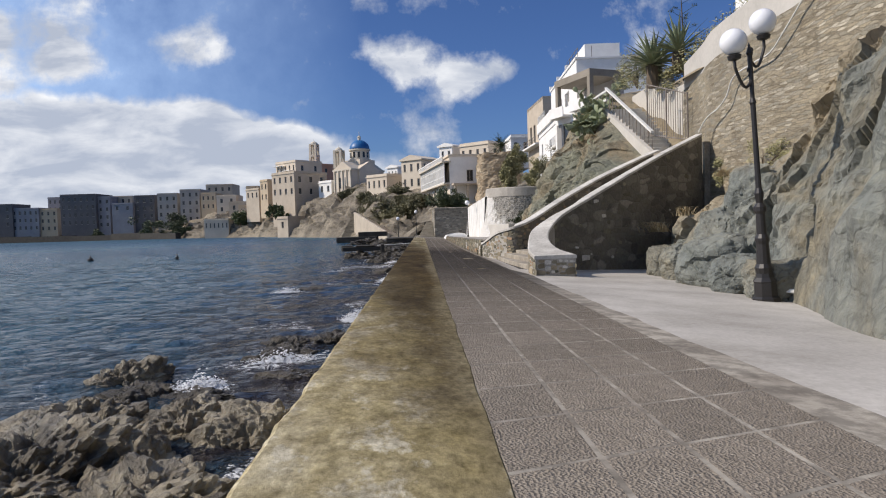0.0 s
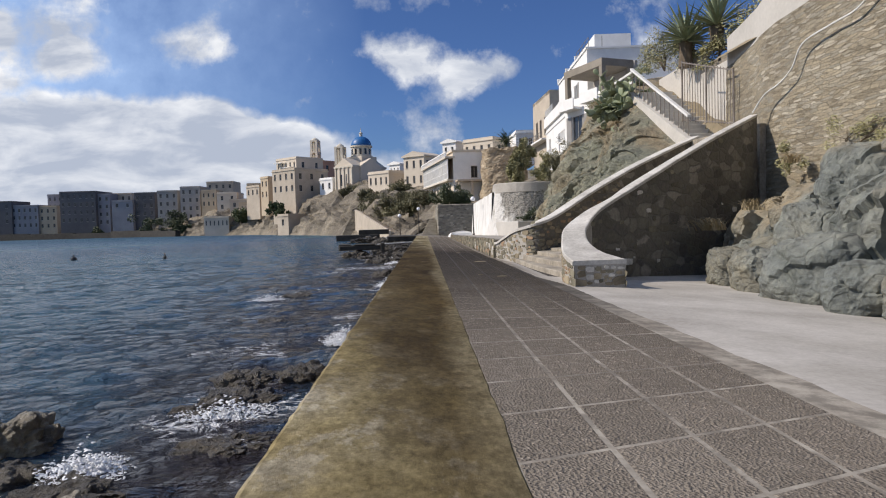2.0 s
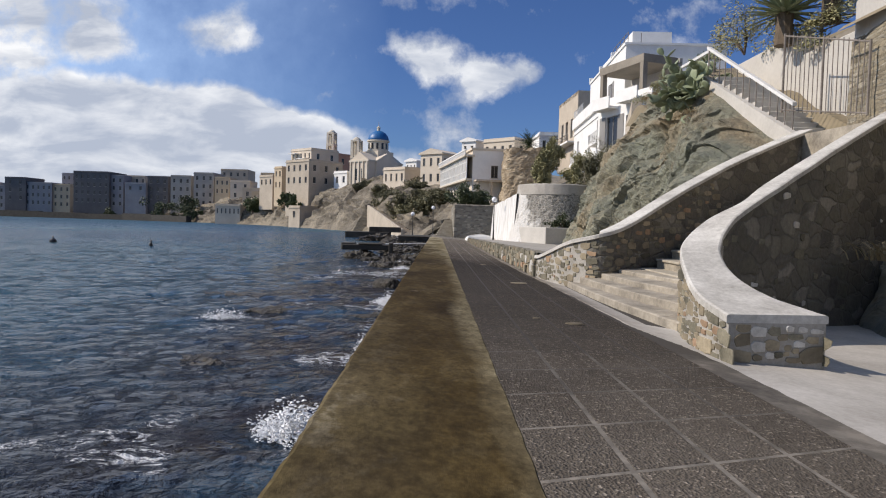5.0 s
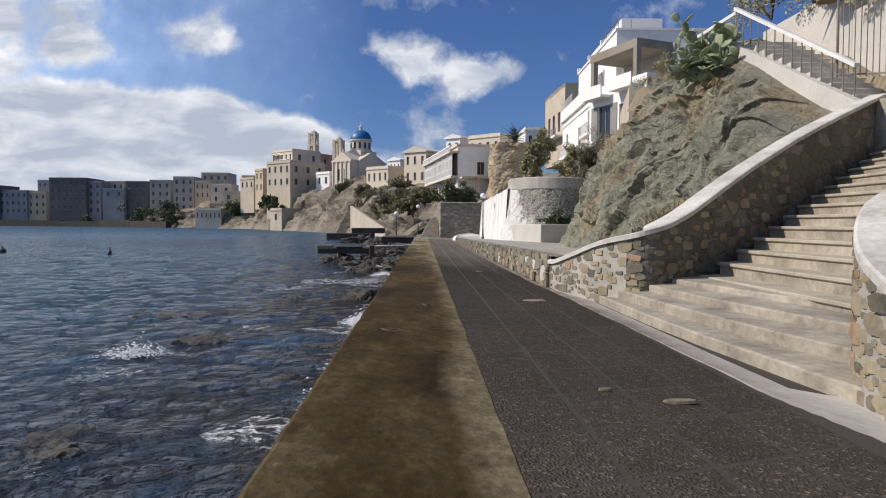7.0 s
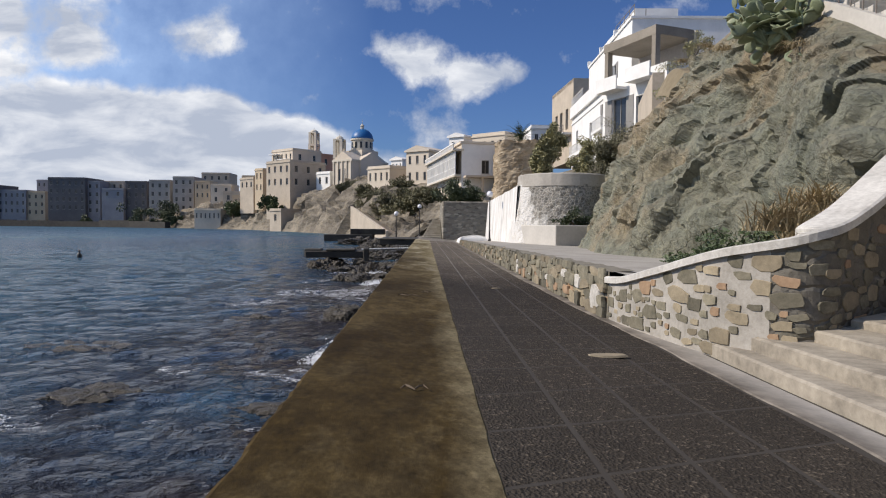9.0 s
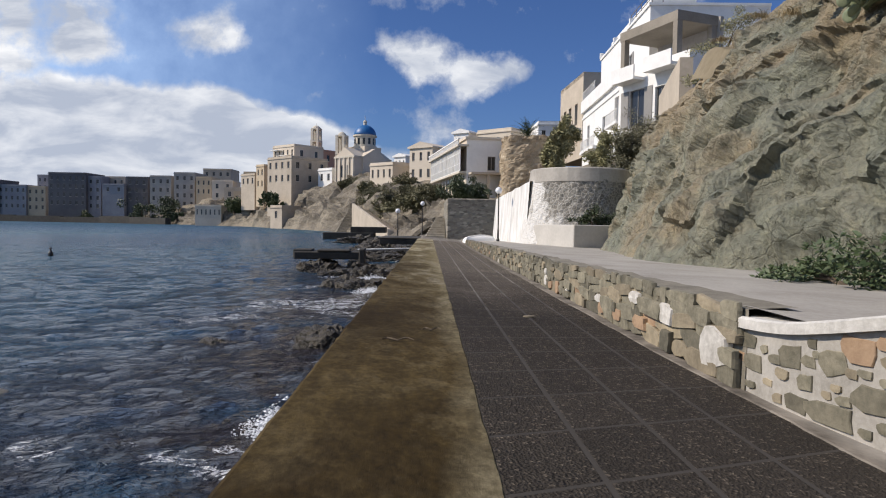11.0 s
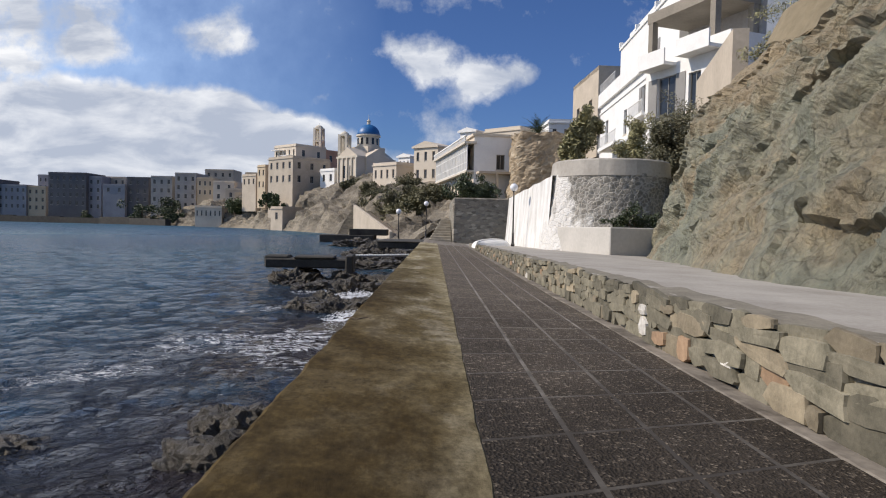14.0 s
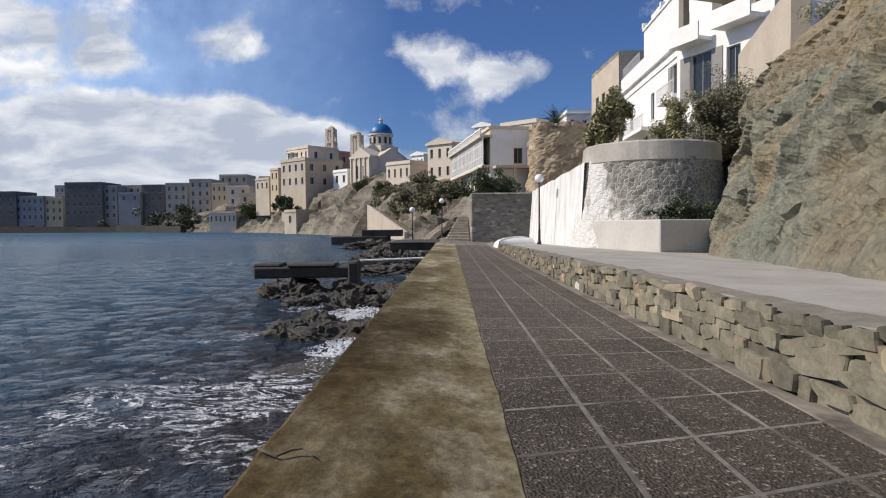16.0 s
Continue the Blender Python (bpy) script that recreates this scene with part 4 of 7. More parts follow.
def drum_pt(u, v):
    a = radians(160 + 190 * u)
    z = -0.7 + 3.7 * v
    r = 2.42 + 0.62 * (1 - v) ** 1.3 + 0.035 * noise.noise((u * 40, v * 14, 0)) + 0.05 * noise.noise((u * 11, v * 4, 5))
    return Vector((BX + r * math.cos(a), BY + r * math.sin(a), z))


part("drum", surface(120, 36, drum_pt), BASTION, bast)
bm = bmesh.new()
rings = []
n = 56
for i in range(n + 1):
    a = radians(158 + 194 * i / n)
    w = 0.02 * noise.noise((i * 0.5, 2, 0))
    rings.append([bm.verts.new((BX + (r + w) * math.cos(a), BY + (r + w) * math.sin(a), z)) for r, z in ((2.4, 2.78), (2.46, 2.84), (2.4, 3.44 + w), (2.34, 3.5 + w), (2.08, 3.5), (2.04, 2.7))])
for a, b in zip(rings, rings[1:]):
    for k in range(6):
        bm.faces.new((a[k], b[k], b[(k + 1) % 6], a[(k + 1) % 6]))
bm.faces.new(rings[0])
bm.faces.new(rings[-1][::-1])
bmesh.ops.recalc_face_normals(bm, faces=bm.faces[:])
part("parapet", bm, CONC_PALE, bast, "smooth weathered cement parapet")
bm = bmesh.new()
bmesh.ops.create_circle(bm, cap_ends=True, segments=32, radius=2.3, matrix=Matrix.Translation((BX, BY, 2.86)))
part("terrace", bm, APRON, bast)

plinth = thing("plinth_wall", (6.2, 45.4, -0.2), "low pale rendered plinth wall at the foot of the bastion", "wall")
bm = bmesh.new()
step_box(bm, (5.62, 47.9), (6.6, 43.1), (8.3, 43.7), (7.4, 48.2), -0.6, 0.8)
bmesh.ops.bevel(bm, geom=bm.edges[:], offset=0.03, segments=1, affect="EDGES")
bmesh.ops.recalc_face_normals(bm, faces=bm.faces[:])
part("body", bm, RENDER, plinth)


def white_wall_pt(u, v):
    a, b = Vector((5.56, 48.3, 0)), Vector((4.98, 58.5, 0))
    p = a.lerp(b, u)
    top = 2.9 - 0.5 * u + 0.05 * noise.noise((p.y * 0.8, 0, 0))
    z = [-0.6, 0.8, top, top, -0.6][round(v * 4)]
    return Vector((p.x + [-0.22, -0.12, 0.0, 0.5, 0.5][round(v * 4)], p.y, z))


tagged(part("wall_white", surface(60, 4, white_wall_pt), LIME_WALL, None, "bright limewashed retaining wall with grey streaks"), "", "wall", "", "structure")

fort = thing("block_wall", (3.9, 65, -0.3), "square dark rubble stone block with a sunlit rough corner", "stone wall")
part("body", boxed(((1.95, 64.0, -1.2), (7.5, 74, 2.62)), bevel=0.08), MASONRY_DARK, fort)

# ---- hill and town ----
SHORE = [(-330, 335, -1.6), (-240, 318, -1.6), (-175, 300, -1.6), (-120, 282, -1.6), (-85, 250, -1.6), (-70, 228, -1.6), (-54, 214, -1.6), (-40, 186, -1.6), (-27, 160, -1.6), (-14.5, 133, -1.6), (-6.6, 108, -1.6), (-3.4, 90, -1.6), (-1.6, 79, -1.3), (1.0, 74.5, 0.6), (5.4, 66, 2.3), (5.8, 58, 2.2), (9.8, 49.9, 2.5), (12.5, 46, 4.5)]
INLAND = [(-320, 400), (-240, 400), (-170, 380), (-110, 360), (-70, 330), (-45, 300), (-25, 275), (0, 250), (20, 225), (40, 200), (55, 175), (60, 150), (62, 120), (62, 105), (62, 90), (62, 75), (62, 60), (62, 46)]
RISE = [4, 6, 8, 12, 16, 18, 20, 21, 21, 17, 13, 11, 11, 10, 11, 11, 12, 12]


def hill_pt(u, v):
    a = along(SHORE, u)
    b = along([(*p, 0) for p in INLAND], u)
    r = along([(x, 0, 0) for x in RISE], u).x
    foot = a.z
    a.z = 0
    k = v ** 1.7
    p = a.lerp(b, k)
    d = (p - a).length
    z = foot + (r * 0.62) * (1 - math.exp(-d / (9.0 if u < 0.55 else 9.0 + (u - 0.55) * 30))) + r * 0.4 * k
    q = Vector((p.x, p.y, z)) * 0.12
    rough = (noise.noise(q) * 2.6 + facet(Vector((p.x, p.y, z)), 7.0, 2.2) + facet(Vector((p.x + 40, p.y, z)), 2.6, 1.1) + 1.6 * noise.turbulence(q * 5, 5, True) - 0.8) * min(1, d / 4) * max(0.12, 1 - d / 50)
    # slanting strata that climb towards the land
    lean = -0.64 * p.x + 0.77 * z + 0.25 * p.y
    rough += (1.5 * noise.noise((lean * 0.42, (p.x + z) * 0.05, 2)) + 0.8 * noise.noise((lean * 1.1, (p.x + z) * 0.12, 6))) * min(1, d / 3) * max(0.1, 1 - d / 40)
    if u > 0.6:
        rough *= max(0.15, 1 - (u - 0.6) * 5)
    return Vector((p.x - rough * 0.4, p.y - rough * 0.5, z + rough * 0.55))


tagged(part("hillside", surface(320, 80, hill_pt), PALE_ROCK, None, "pale fissured shore rock rising to the town"), "", "hillside", "", "structure")


def facade(bm, m, w, h, holes, depth=0.22):
    """A wall face in the local xz-plane (outside at -y) with real recesses."""
    us = sorted({0.0, w, *(v for r in holes for v in (r[0], r[2]))})
    zs = sorted({0.0, h, *(v for r in holes for v in (r[1], r[3]))})
    grid = {}
    def vert(u, y, z):
        key = (round(u, 4), y, round(z, 4))
        if key not in grid:
            grid[key] = bm.verts.new(m @ Vector((u, y, z)))
        return grid[key]
    for u0, u1 in zip(us, us[1:]):
        for z0, z1 in zip(zs, zs[1:]):
            cu, cz = (u0 + u1) / 2, (z0 + z1) / 2
            if any(r[0] < cu < r[2] and r[1] < cz < r[3] for r in holes):
                continue
            bm.faces.new([vert(u0, 0, z0), vert(u1, 0, z0), vert(u1, 0, z1), vert(u0, 0, z1)])
    for a, b, c, d in holes:
        for p, q in (((a, b), (c, b)), ((c, b), (c, d)), ((c, d), (a, d)), ((a, d), (a, b))):
            bm.faces.new([bm.verts.new(m @ Vector((s[0], y, s[1]))) for s, y in ((p, 0), (q, 0), (q, depth), (p, depth))])


def opening(parent, m, r, depth=0.22, shut=None):
    """Window in a recess: frame with glazing bar, and its pane; shut: shutters beside it."""
    a, b, c, d = r
    bm = bmesh.new()
    t = 0.07
    for p, q in (((a, b), (a + t, d)), ((c - t, b), (c, d)), ((a + t, d - t), (c - t, d)), ((a + t, b), (c - t, b + t)), (((a + c) / 2 - 0.03, b + t), ((a + c) / 2 + 0.03, d - t))):
        box(bm, (p[0], depth - 0.08, p[1]), (q[0], depth - 0.02, q[1]), m)
    win = part("window", bm, WOOD_GREY, parent)
    part("sill", boxed(((a - 0.08, -0.06, b - 0.1), (c + 0.08, 0.1, b - 0.004)), m=m), STONE_TRIM, win)
    bm = bmesh.new()
    box(bm, (a, depth - 0.05, b), (c, depth, d), m)
    part("pane", bm, GLASS_DARK, win)
    if shut:
        for x0, x1 in ((a - (c - a) * 0.5, a - 0.02), (c + 0.02, c + (c - a) * 0.5)):
            bm = bmesh.new()
            box(bm, (x0, -0.05, b), (x1, -0.01, d), m)
            part("shutter", bm, shut, win)


def grid_holes(w, h, cols, rows, low=0.0):
    """Even rows of windows over the top of a face."""
    out = []
    storey = min(3.4, (h - low) / rows)
    for j in range(rows):
        z1 = h - 0.55 - j * storey - (0.25 if storey > 2.6 else 0.1)
        wh = min(1.7, storey * 0.5)
        for i in range(cols):
            ww = min(1.0, w / cols * 0.34)
            c = w * (i + 0.5) / cols
            if z1 - wh > 0.3:
                out.append((c - ww / 2, z1 - wh, c + ww / 2, z1))
    return out


def house(name, label, x, y, z, w, d, h, yaw, material, front=None, left=None, right=None, roof="flat"):
    """A house with recessed windows; (x, y, z): its near left foot; the front looks to -y, turned by yaw."""
    m = pose(x, y, z, 0, 0, yaw)
    t = thing(name, (x, y, z), label, "building")
    faces = [(m, w, front), (m @ pose(0, d, 0, 0, 0, -90), d, left), (m @ pose(w, 0, 0, 0, 0, 90), d, right), (m @ pose(w, d, 0, 0, 0, 180), w, None)]
    bm = bmesh.new()
    todo = []
    for fm, fw, spec in faces:
        holes = grid_holes(fw, h, *spec) if spec else []
        facade(bm, fm, fw, h, holes)
        todo += [(fm, r) for r in holes]
    bmesh.ops.remove_doubles(bm, verts=bm.verts[:], dist=0.001)
    part("wall", bm, material, t)
    bm = bmesh.new()
    if roof == "gable":
        o, e = 0.35, w * 0.17
        prof = [(-o, h), (w + o, h), (w + o, h + 0.3), (w / 2, h + 0.3 + e), (-o, h + 0.3)]
        fr = [bm.verts.new(m @ Vector((p, -o, q))) for p, q in prof]
        bk = [bm.verts.new(m @ Vector((p, d + o, q))) for p, q in prof]
        bm.faces.new(fr)
        bm.faces.new(bk[::-1])
        for i in range(5):
            bm.faces.new((fr[i], bk[i], bk[(i + 1) % 5], fr[(i + 1) % 5]))
    else:
        box(bm, (-0.18, -0.18, h), (w + 0.18, d + 0.18, h + 0.22), m)
        for a, b in (((0, 0), (w, 0.22)), ((0, d - 0.22), (w, d)), ((0, 0.22), (0.22, d - 0.22)), ((w - 0.22, 0.22), (w, d - 0.22))):
            box(bm, (a[0], a[1], h + 0.22), (b[0], b[1], h + 0.7), m)
    bmesh.ops.recalc_face_normals(bm, faces=bm.faces[:])
    part("roof", bm, material, t)
    for fm, r in todo:
        opening(t, fm, r)
    return t


# the dark and blue-grey blocks of this row have shade painted into their plaster
house("apartment_block", "flat block at the end of the far shore, shade painted in grey-blue", -208.0, 306.0, -1.2, 13.0, 14, 13.6, 0, MAUVE_SHADE, (4, 3), None, None, "flat")
house("apartment_block", "dull tan block at the end of the far shore", -224.0, 312.0, -1.2, 15.0, 14, 15.4, 0, GREYP, (5, 3), None, None, "flat")
house("apartment_block", "flat-roofed block on the far shore with shade painted into its plaster", -194.3, 300.0, -1.1, 9.3, 14, 17.1, 0, SHADOWED, (2, 3), None, None, "flat")
house("apartment_block", "pale block on the far shore, its shade painted in blue-grey", -186.0, 301.0, -1.2, 12.1, 14, 15.2, 0, MAUVE_SHADE, (5, 3), None, None, "flat")
house("apartment_block", "faded terracotta block on the far shore", -174.2, 302.0, -1.3, 8.0, 14, 14.8, 0, OCHRE, (3, 3), None, None, "flat")
house("apartment_block", "block set behind the shore row, greyed by painted shade", -177.4, 315.0, 1.3, 6.7, 12, 18.1, 0, MAUVE_SHADE, (3, 3), None, None, "flat")
house("apartment_block", "large block at the water, dark with painted shade", -158.0, 290.0, -3.3, 15.4, 16, 22.2, 0, SHADOWED, (6, 4), None, (2, 4), "flat")
house("apartment_block", "narrow pale block with balconies", -143.0, 292.0, -2.9, 5.6, 14, 20.6, 0, MAUVE_SHADE, (2, 4), None, None, "flat")
house("apartment_block", "blank gabled block, its shade painted in lavender-grey", -133.8, 286.0, -2.5, 8.9, 14, 16.8, 0, MAUVE_SHADE, (2, 1), None, None, "flat")
house("apartment_block", "flat grey block behind the gabled one", -141.9, 300.0, 8.1, 10.7, 12, 10.1, 0, TAN, (4, 2), None, None, "flat")
house("apartment_block", "flat-roofed block at the water, dark grey with painted shade", -125.0, 288.0, -2.6, 8.8, 14, 20.1, 0, SHADOWED, (3, 3), None, None, "flat")
house("apartment_block", "cream weathered block on the far shore", -111.8, 280.0, -1.8, 8.4, 14, 19.4, 0, GREYP, (3, 4), None, None, "flat")
house("apartment_block", "tall pale block with rows of windows", -100.3, 275.0, -2.3, 8.2, 14, 21.0, 0, GREYP, (3, 4), None, (2, 4), "flat")
house("town_house", "ochre house with three upper windows", -90.6, 272.0, 5.0, 5.9, 10, 11.9, 0, OCHRE, (3, 2), None, None, "flat")
house("town_house", "low tan house on the slope", -97.5, 300.0, 13.7, 12.0, 12, 8.6, 0, TAN, (4, 1), None, None, "flat")
house("town_house", "small cream house on the slope", -81.1, 262.0, 5.2, 7.8, 10, 9.9, 0, CREAM, (2, 2), None, None, "flat")
house("town_house", "weathered tan house on the slope", -72.7, 250.0, 3.4, 7.4, 10, 8.4, 0, TAN, (2, 1), None, None, "flat")
house("town_house", "ochre house with a tall chimney", -67.3, 255.0, 9.0, 4.7, 9, 8.9, 0, OCHRE, (2, 1), None, None, "flat")
house("boat_house", "white waterside house with an arched arcade", -74.5, 226.0, -3.8, 8.4, 22, 8.7, 0, CREAM, (6, 1), None, (1, 1), "flat")
house("town_house", "pale house low on the shore", -66.4, 240.0, 1.7, 5.6, 9, 8.3, 0, OCHRE, (2, 1), None, None, "flat")
house("town_house", "narrow ochre house above the shore rocks", -52.0, 214.8, 5.0, 4.1, 5.0, 12.0, -42, OCHRE, (2, 2), None, None, "flat")
house("town_house", "low tan house on the slope above the arcade", -58.9, 223.0, 4.0, 7.5, 6.0, 10.7, -42, TAN, (3, 1), None, None, "flat")
house("town_house", "large cream house with stacked terraces above the rocks", -43.2, 193.1, 2.0, 10.7, 12.0, 15.1, -42, TAN, (4, 2), None, (3, 2), "flat")
awning_house = house("town_house", "cream house with white awnings over its terraces", -43.5, 200.5, 12.0, 9.8, 10.0, 9.1, -42, CREAM, (5, 1), None, (2, 1), "flat")
for a0, a1, up in ((0.6, 4.2, 8.2), (4.8, 9.2, 6.6), (1.2, 5.6, 5.0)):
    part("awning", boxed(((a0, -1.6, up), (a1, 0.0, up + 0.14)), m=pose(-43.5, 200.5, 12.0, 0, 0, -42)), WHITE, awning_house, "white canvas awning")
house("town_house", "terracotta house with a shaded brown flank", -39.2, 204.0, 9.0, 5.9, 14.0, 11.9, -42, PINK, (3, 1), None, (4, 1), "flat")
house("town_house", "small white cottage just below the church", -28.6, 187.7, 6.0, 5.6, 7.0, 8.0, -42, WHITE, (2, 1), None, (2, 1), "flat")
house("shore_store", "low tan rendered store on the shore rocks", -39.5, 181.3, -2.0, 4.9, 6.0, 6.0, -42, TAN, (1, 1), None, None, "flat")
house("long_house", "long cream house with a row of windows over a blank base", -12.2, 156.6, 2.6, 6.9, 7.0, 10.2, -42, CREAM, (4, 1), None, None, "flat")
house("ruined_house", "roofless tan house beside the long house", -7.2, 156.5, 4.5, 2.3, 5.0, 8.5, -42, TAN, (1, 1), None, (1, 1), "flat")
house("town_house", "small white pedimented house", -8.0, 174.6, 10.0, 3.8, 5.0, 6.6, -42, WHITE, (3, 1), None, None, "gable")
house("town_house", "cream neoclassical house with a shallow pediment", -3.5, 149.6, 5.5, 5.9, 8.0, 10.4, -38, CREAM, (3, 2), None, (3, 2), "gable")
house("town_house", "pale pink terrace house with a white roof balustrade", 9.1, 132.9, 8.0, 7.3, 9.0, 8.8, -42, CREAM, (4, 1), None, (2, 1), "flat")
house("town_house", "small white gabled house behind the veranda", 5.0, 136.0, 8.0, 3.3, 6.0, 9.2, -38, WHITE, (2, 1), None, None, "gable")
house("town_house", "white cubic house behind the palm", 18.2, 122.0, 11.3, 3.6, 9, 5.7, 0, WHITE, (2, 1), None, None, "flat")

# ---- church ----
church = thing("church", (-24, 184, 10), "cream domed church with two bell towers and a blue dome", "church")


def gabled(bm, m, w, d, h, e):
    prof = [(0, 0), (w, 0), (w, h), (w / 2, h + e), (0, h)]
    fr = [bm.verts.new(m @ Vector((p, 0, q))) for p, q in prof]
    bk = [bm.verts.new(m @ Vector((p, d, q))) for p, q in prof]
    bm.faces.new(fr)
    bm.faces.new(bk[::-1])
    for i in range(5):
        bm.faces.new((fr[i], bk[i], bk[(i + 1) % 5], fr[(i + 1) % 5]))


NAVE = pose(-23.4, 182.5, 7.0, 0, 0, -40)
bm = bmesh.new()
gabled(bm, NAVE, 7.0, 12.9, 10.3, 2.2)
bmesh.ops.recalc_face_normals(bm, faces=bm.faces[:])
part("nave", bm, CREAM, church)
part("cornice", boxed(((-0.25, -0.3, 9.85), (7.25, 13.1, 10.32)), m=NAVE), STONE_TRIM, church)
bm = bmesh.new()
gabled(bm, NAVE @ pose(7.5, 2.6, 0, 0, 0, 90), 8.0, 5, 10.3, 2.2)
bmesh.ops.recalc_face_normals(bm, faces=bm.faces[:])
part("transept", bm, CREAM, church)
part("crossing", boxed(((-3.0, -3.0, 9.0), (3.0, 3.0, 13.25)), m=pose(-16.4, 187, 7.0, 0, 0, -40)), CREAM, church)
for k in range(5):
    part("pilaster", boxed(((0.1 + 1.6 * k, -0.3, 0), (0.5 + 1.6 * k, 0, 9.85)), m=NAVE), STONE_TRIM, church)
for k in range(2):
    part("church_window", boxed(((2.0 + 2.3 * k, -0.05, 5.0), (2.7 + 2.3 * k, 0.1, 8.0)), m=NAVE), GLASS_DARK, church)
bm = bmesh.new()
lathe(bm, [(3.1, 0), (3.1, 0.4), (2.75, 0.45), (2.75, 2.7), (3.1, 2.8), (3.1, 3.2)], (-16.4, 187, 20.2), 24)
drum = part("drum", bm, STONE_TRIM, church)
for k in range(12):
    a = math.tau * k / 12
    part("drum_window", boxed(((-0.3, -0.06, 0), (0.3, 0.06, 1.6)), m=pose(-16.4 + 2.76 * math.cos(a), 187 + 2.76 * math.sin(a), 20.9, 0, 0, math.degrees(a) + 90)), GLASS_DARK, drum)
bm = bmesh.new()
lathe(bm, [(2.9 * math.cos(radians(e)), 2.75 * math.sin(radians(e))) for e in range(0, 86, 8)], (-16.4, 187, 23.4), 24)
part("dome", bm, BLUE, church, "deep blue ribbed dome", True)
bm = bmesh.new()
lathe(bm, [(0.45, 0), (0.45, 0.9), (0.6, 0.95), (0.3, 1.3), (0.06, 1.5), (0.05, 2.6)], (-16.4, 187, 26.0), 12)
part("lantern", bm, STONE_TRIM, church)


def bell_tower(x, y, z, w, h, tiers):
    tm = pose(x, y, z, 0, 0, -18)
    holder = part("bell_tower", boxed(((-w / 2, -w / 2, -7), (w / 2, w / 2, h * 0.25)), m=tm), STONE_TRIM, church)
    step = h * 0.75 / tiers
    for k in range(tiers):
        z0 = h * 0.25 + step * k
        s = w * (0.5 - 0.03 * k)
        prs = [((-s - 0.1, -s - 0.1, z0), (s + 0.1, s + 0.1, z0 + 0.18)), ((-s, -s, z0 + step - 0.4), (s, s, z0 + step))]
        for a in (-1, 1):
            for b in (-1, 1):
                prs.append(((a * s, b * s, z0 + 0.18), (a * s * 0.45, b * s * 0.45, z0 + step - 0.4)))
        for k2, pr in enumerate(prs):
            part(("ledge", "lintel", "pier", "pier", "pier", "pier")[k2], boxed(pr, m=tm), STONE_TRIM, holder)
    bm = bmesh.new()
    lathe(bm, [(w * 0.46, 0), (w * 0.4, 0.35), (w * 0.2, 0.75), (0.04, 0.95), (0.03, 1.5)], tm @ Vector((0, 0, h)), 12)
    part("cap", bm, STONE_TRIM, holder)


bell_tower(-33.4, 212, 13.6, 2.8, 15.0, 3)
bell_tower(-22.0, 184.2, 16.4, 2.5, 6.6, 1)

# ---- house with the glazed veranda ----
ver = thing("veranda_house", (5.1, 95, 3), "cream house with a long glazed veranda over arched windows", "house")
vm = pose(5.1, 95.0, 2.4, 0, 0, 9)
bm = bmesh.new()
side_holes = [(1.0 + 2.5 * k, 1.9, 2.3 + 2.5 * k, 3.9) for k in range(8)]
front_bm = bmesh.new()
facade(front_bm, vm, 4.6, 8.6, [(2.6, 4.9, 3.6, 6.6)])
part("front_wall", front_bm, WHITE, ver, "whitewashed end wall")
facade(bm, vm @ pose(0, 22, 0, 0, 0, -90), 22, 8.6, side_holes)
facade(bm, vm @ pose(4.6, 0, 0, 0, 0, 90), 22, 8.6, [])
facade(bm, vm @ pose(4.6, 22, 0, 0, 0, 180), 4.6, 8.6, [])
box(bm, (-0.2, -0.2, 8.6), (4.8, 22.2, 8.9), vm)
part("wall", bm, CREAM, ver)
for r in side_holes:
    opening(ver, vm @ pose(0, 22, 0, 0, 0, -90), r)
    bm = bmesh.new()
    c, r2 = (r[0] + r[2]) / 2, (r[2] - r[0]) / 2
    tube(bm, [(vm @ pose(0, 22, 0, 0, 0, -90)) @ Vector((c - 0.8 * math.cos(math.pi * k / 10), -0.04, r[3] + 0.75 * math.sin(math.pi * k / 10))) for k in range(11)], 0.12, 6)
    part("arch", bm, WHITE, ver)
opening(ver, vm, (2.6, 4.9, 3.6, 6.6))
gm = vm @ pose(0, 22, 0, 0, 0, -90)
part("balcony_floor", boxed(((0, -0.9, 4.5), (22, 0, 4.75)), m=gm), STONE_TRIM, ver)
prs = []
for k in range(23):
    prs.append(((k - 0.04 if k else 0, -0.85, 4.75), (k + 0.05, -0.75, 7.7)))
for z in (4.75, 5.6, 6.9, 7.6):
    prs.append(((0, -0.84, z), (22, -0.76, z + 0.1)))
part("veranda_frame", boxed(*prs, m=gm), WHITE, ver)
VER_GLASS = plain("curtained_veranda_glass", (0.4, 0.4, 0.38), (0.6, 0.58, 0.54), 0.9, 3, 0.3, 0.05)
for k in range(22):
    part("pane", boxed(((k + 0.06, -0.81, 4.8), (k + 0.95, -0.79, 7.6)), m=gm), VER_GLASS, ver)
part("veranda_roof", boxed(((-0.3, -1.2, 7.7), (22.3, 0.2, 7.95)), m=gm), STONE_TRIM, ver)
prs = [((-0.3 + 0.5 * k, -1.1, 8.0), (-0.1 + 0.5 * k, -0.95, 8.5)) for k in range(45)] + [((-0.4, -1.15, 8.5), (22.4, -0.9, 8.65))]
prs += [((0.2 + 0.45 * k, 0.0, 8.9), (0.36 + 0.45 * k, 0.15, 9.4)) for k in range(10)]
part("balustrade", boxed(*prs, m=gm), WHITE, ver)
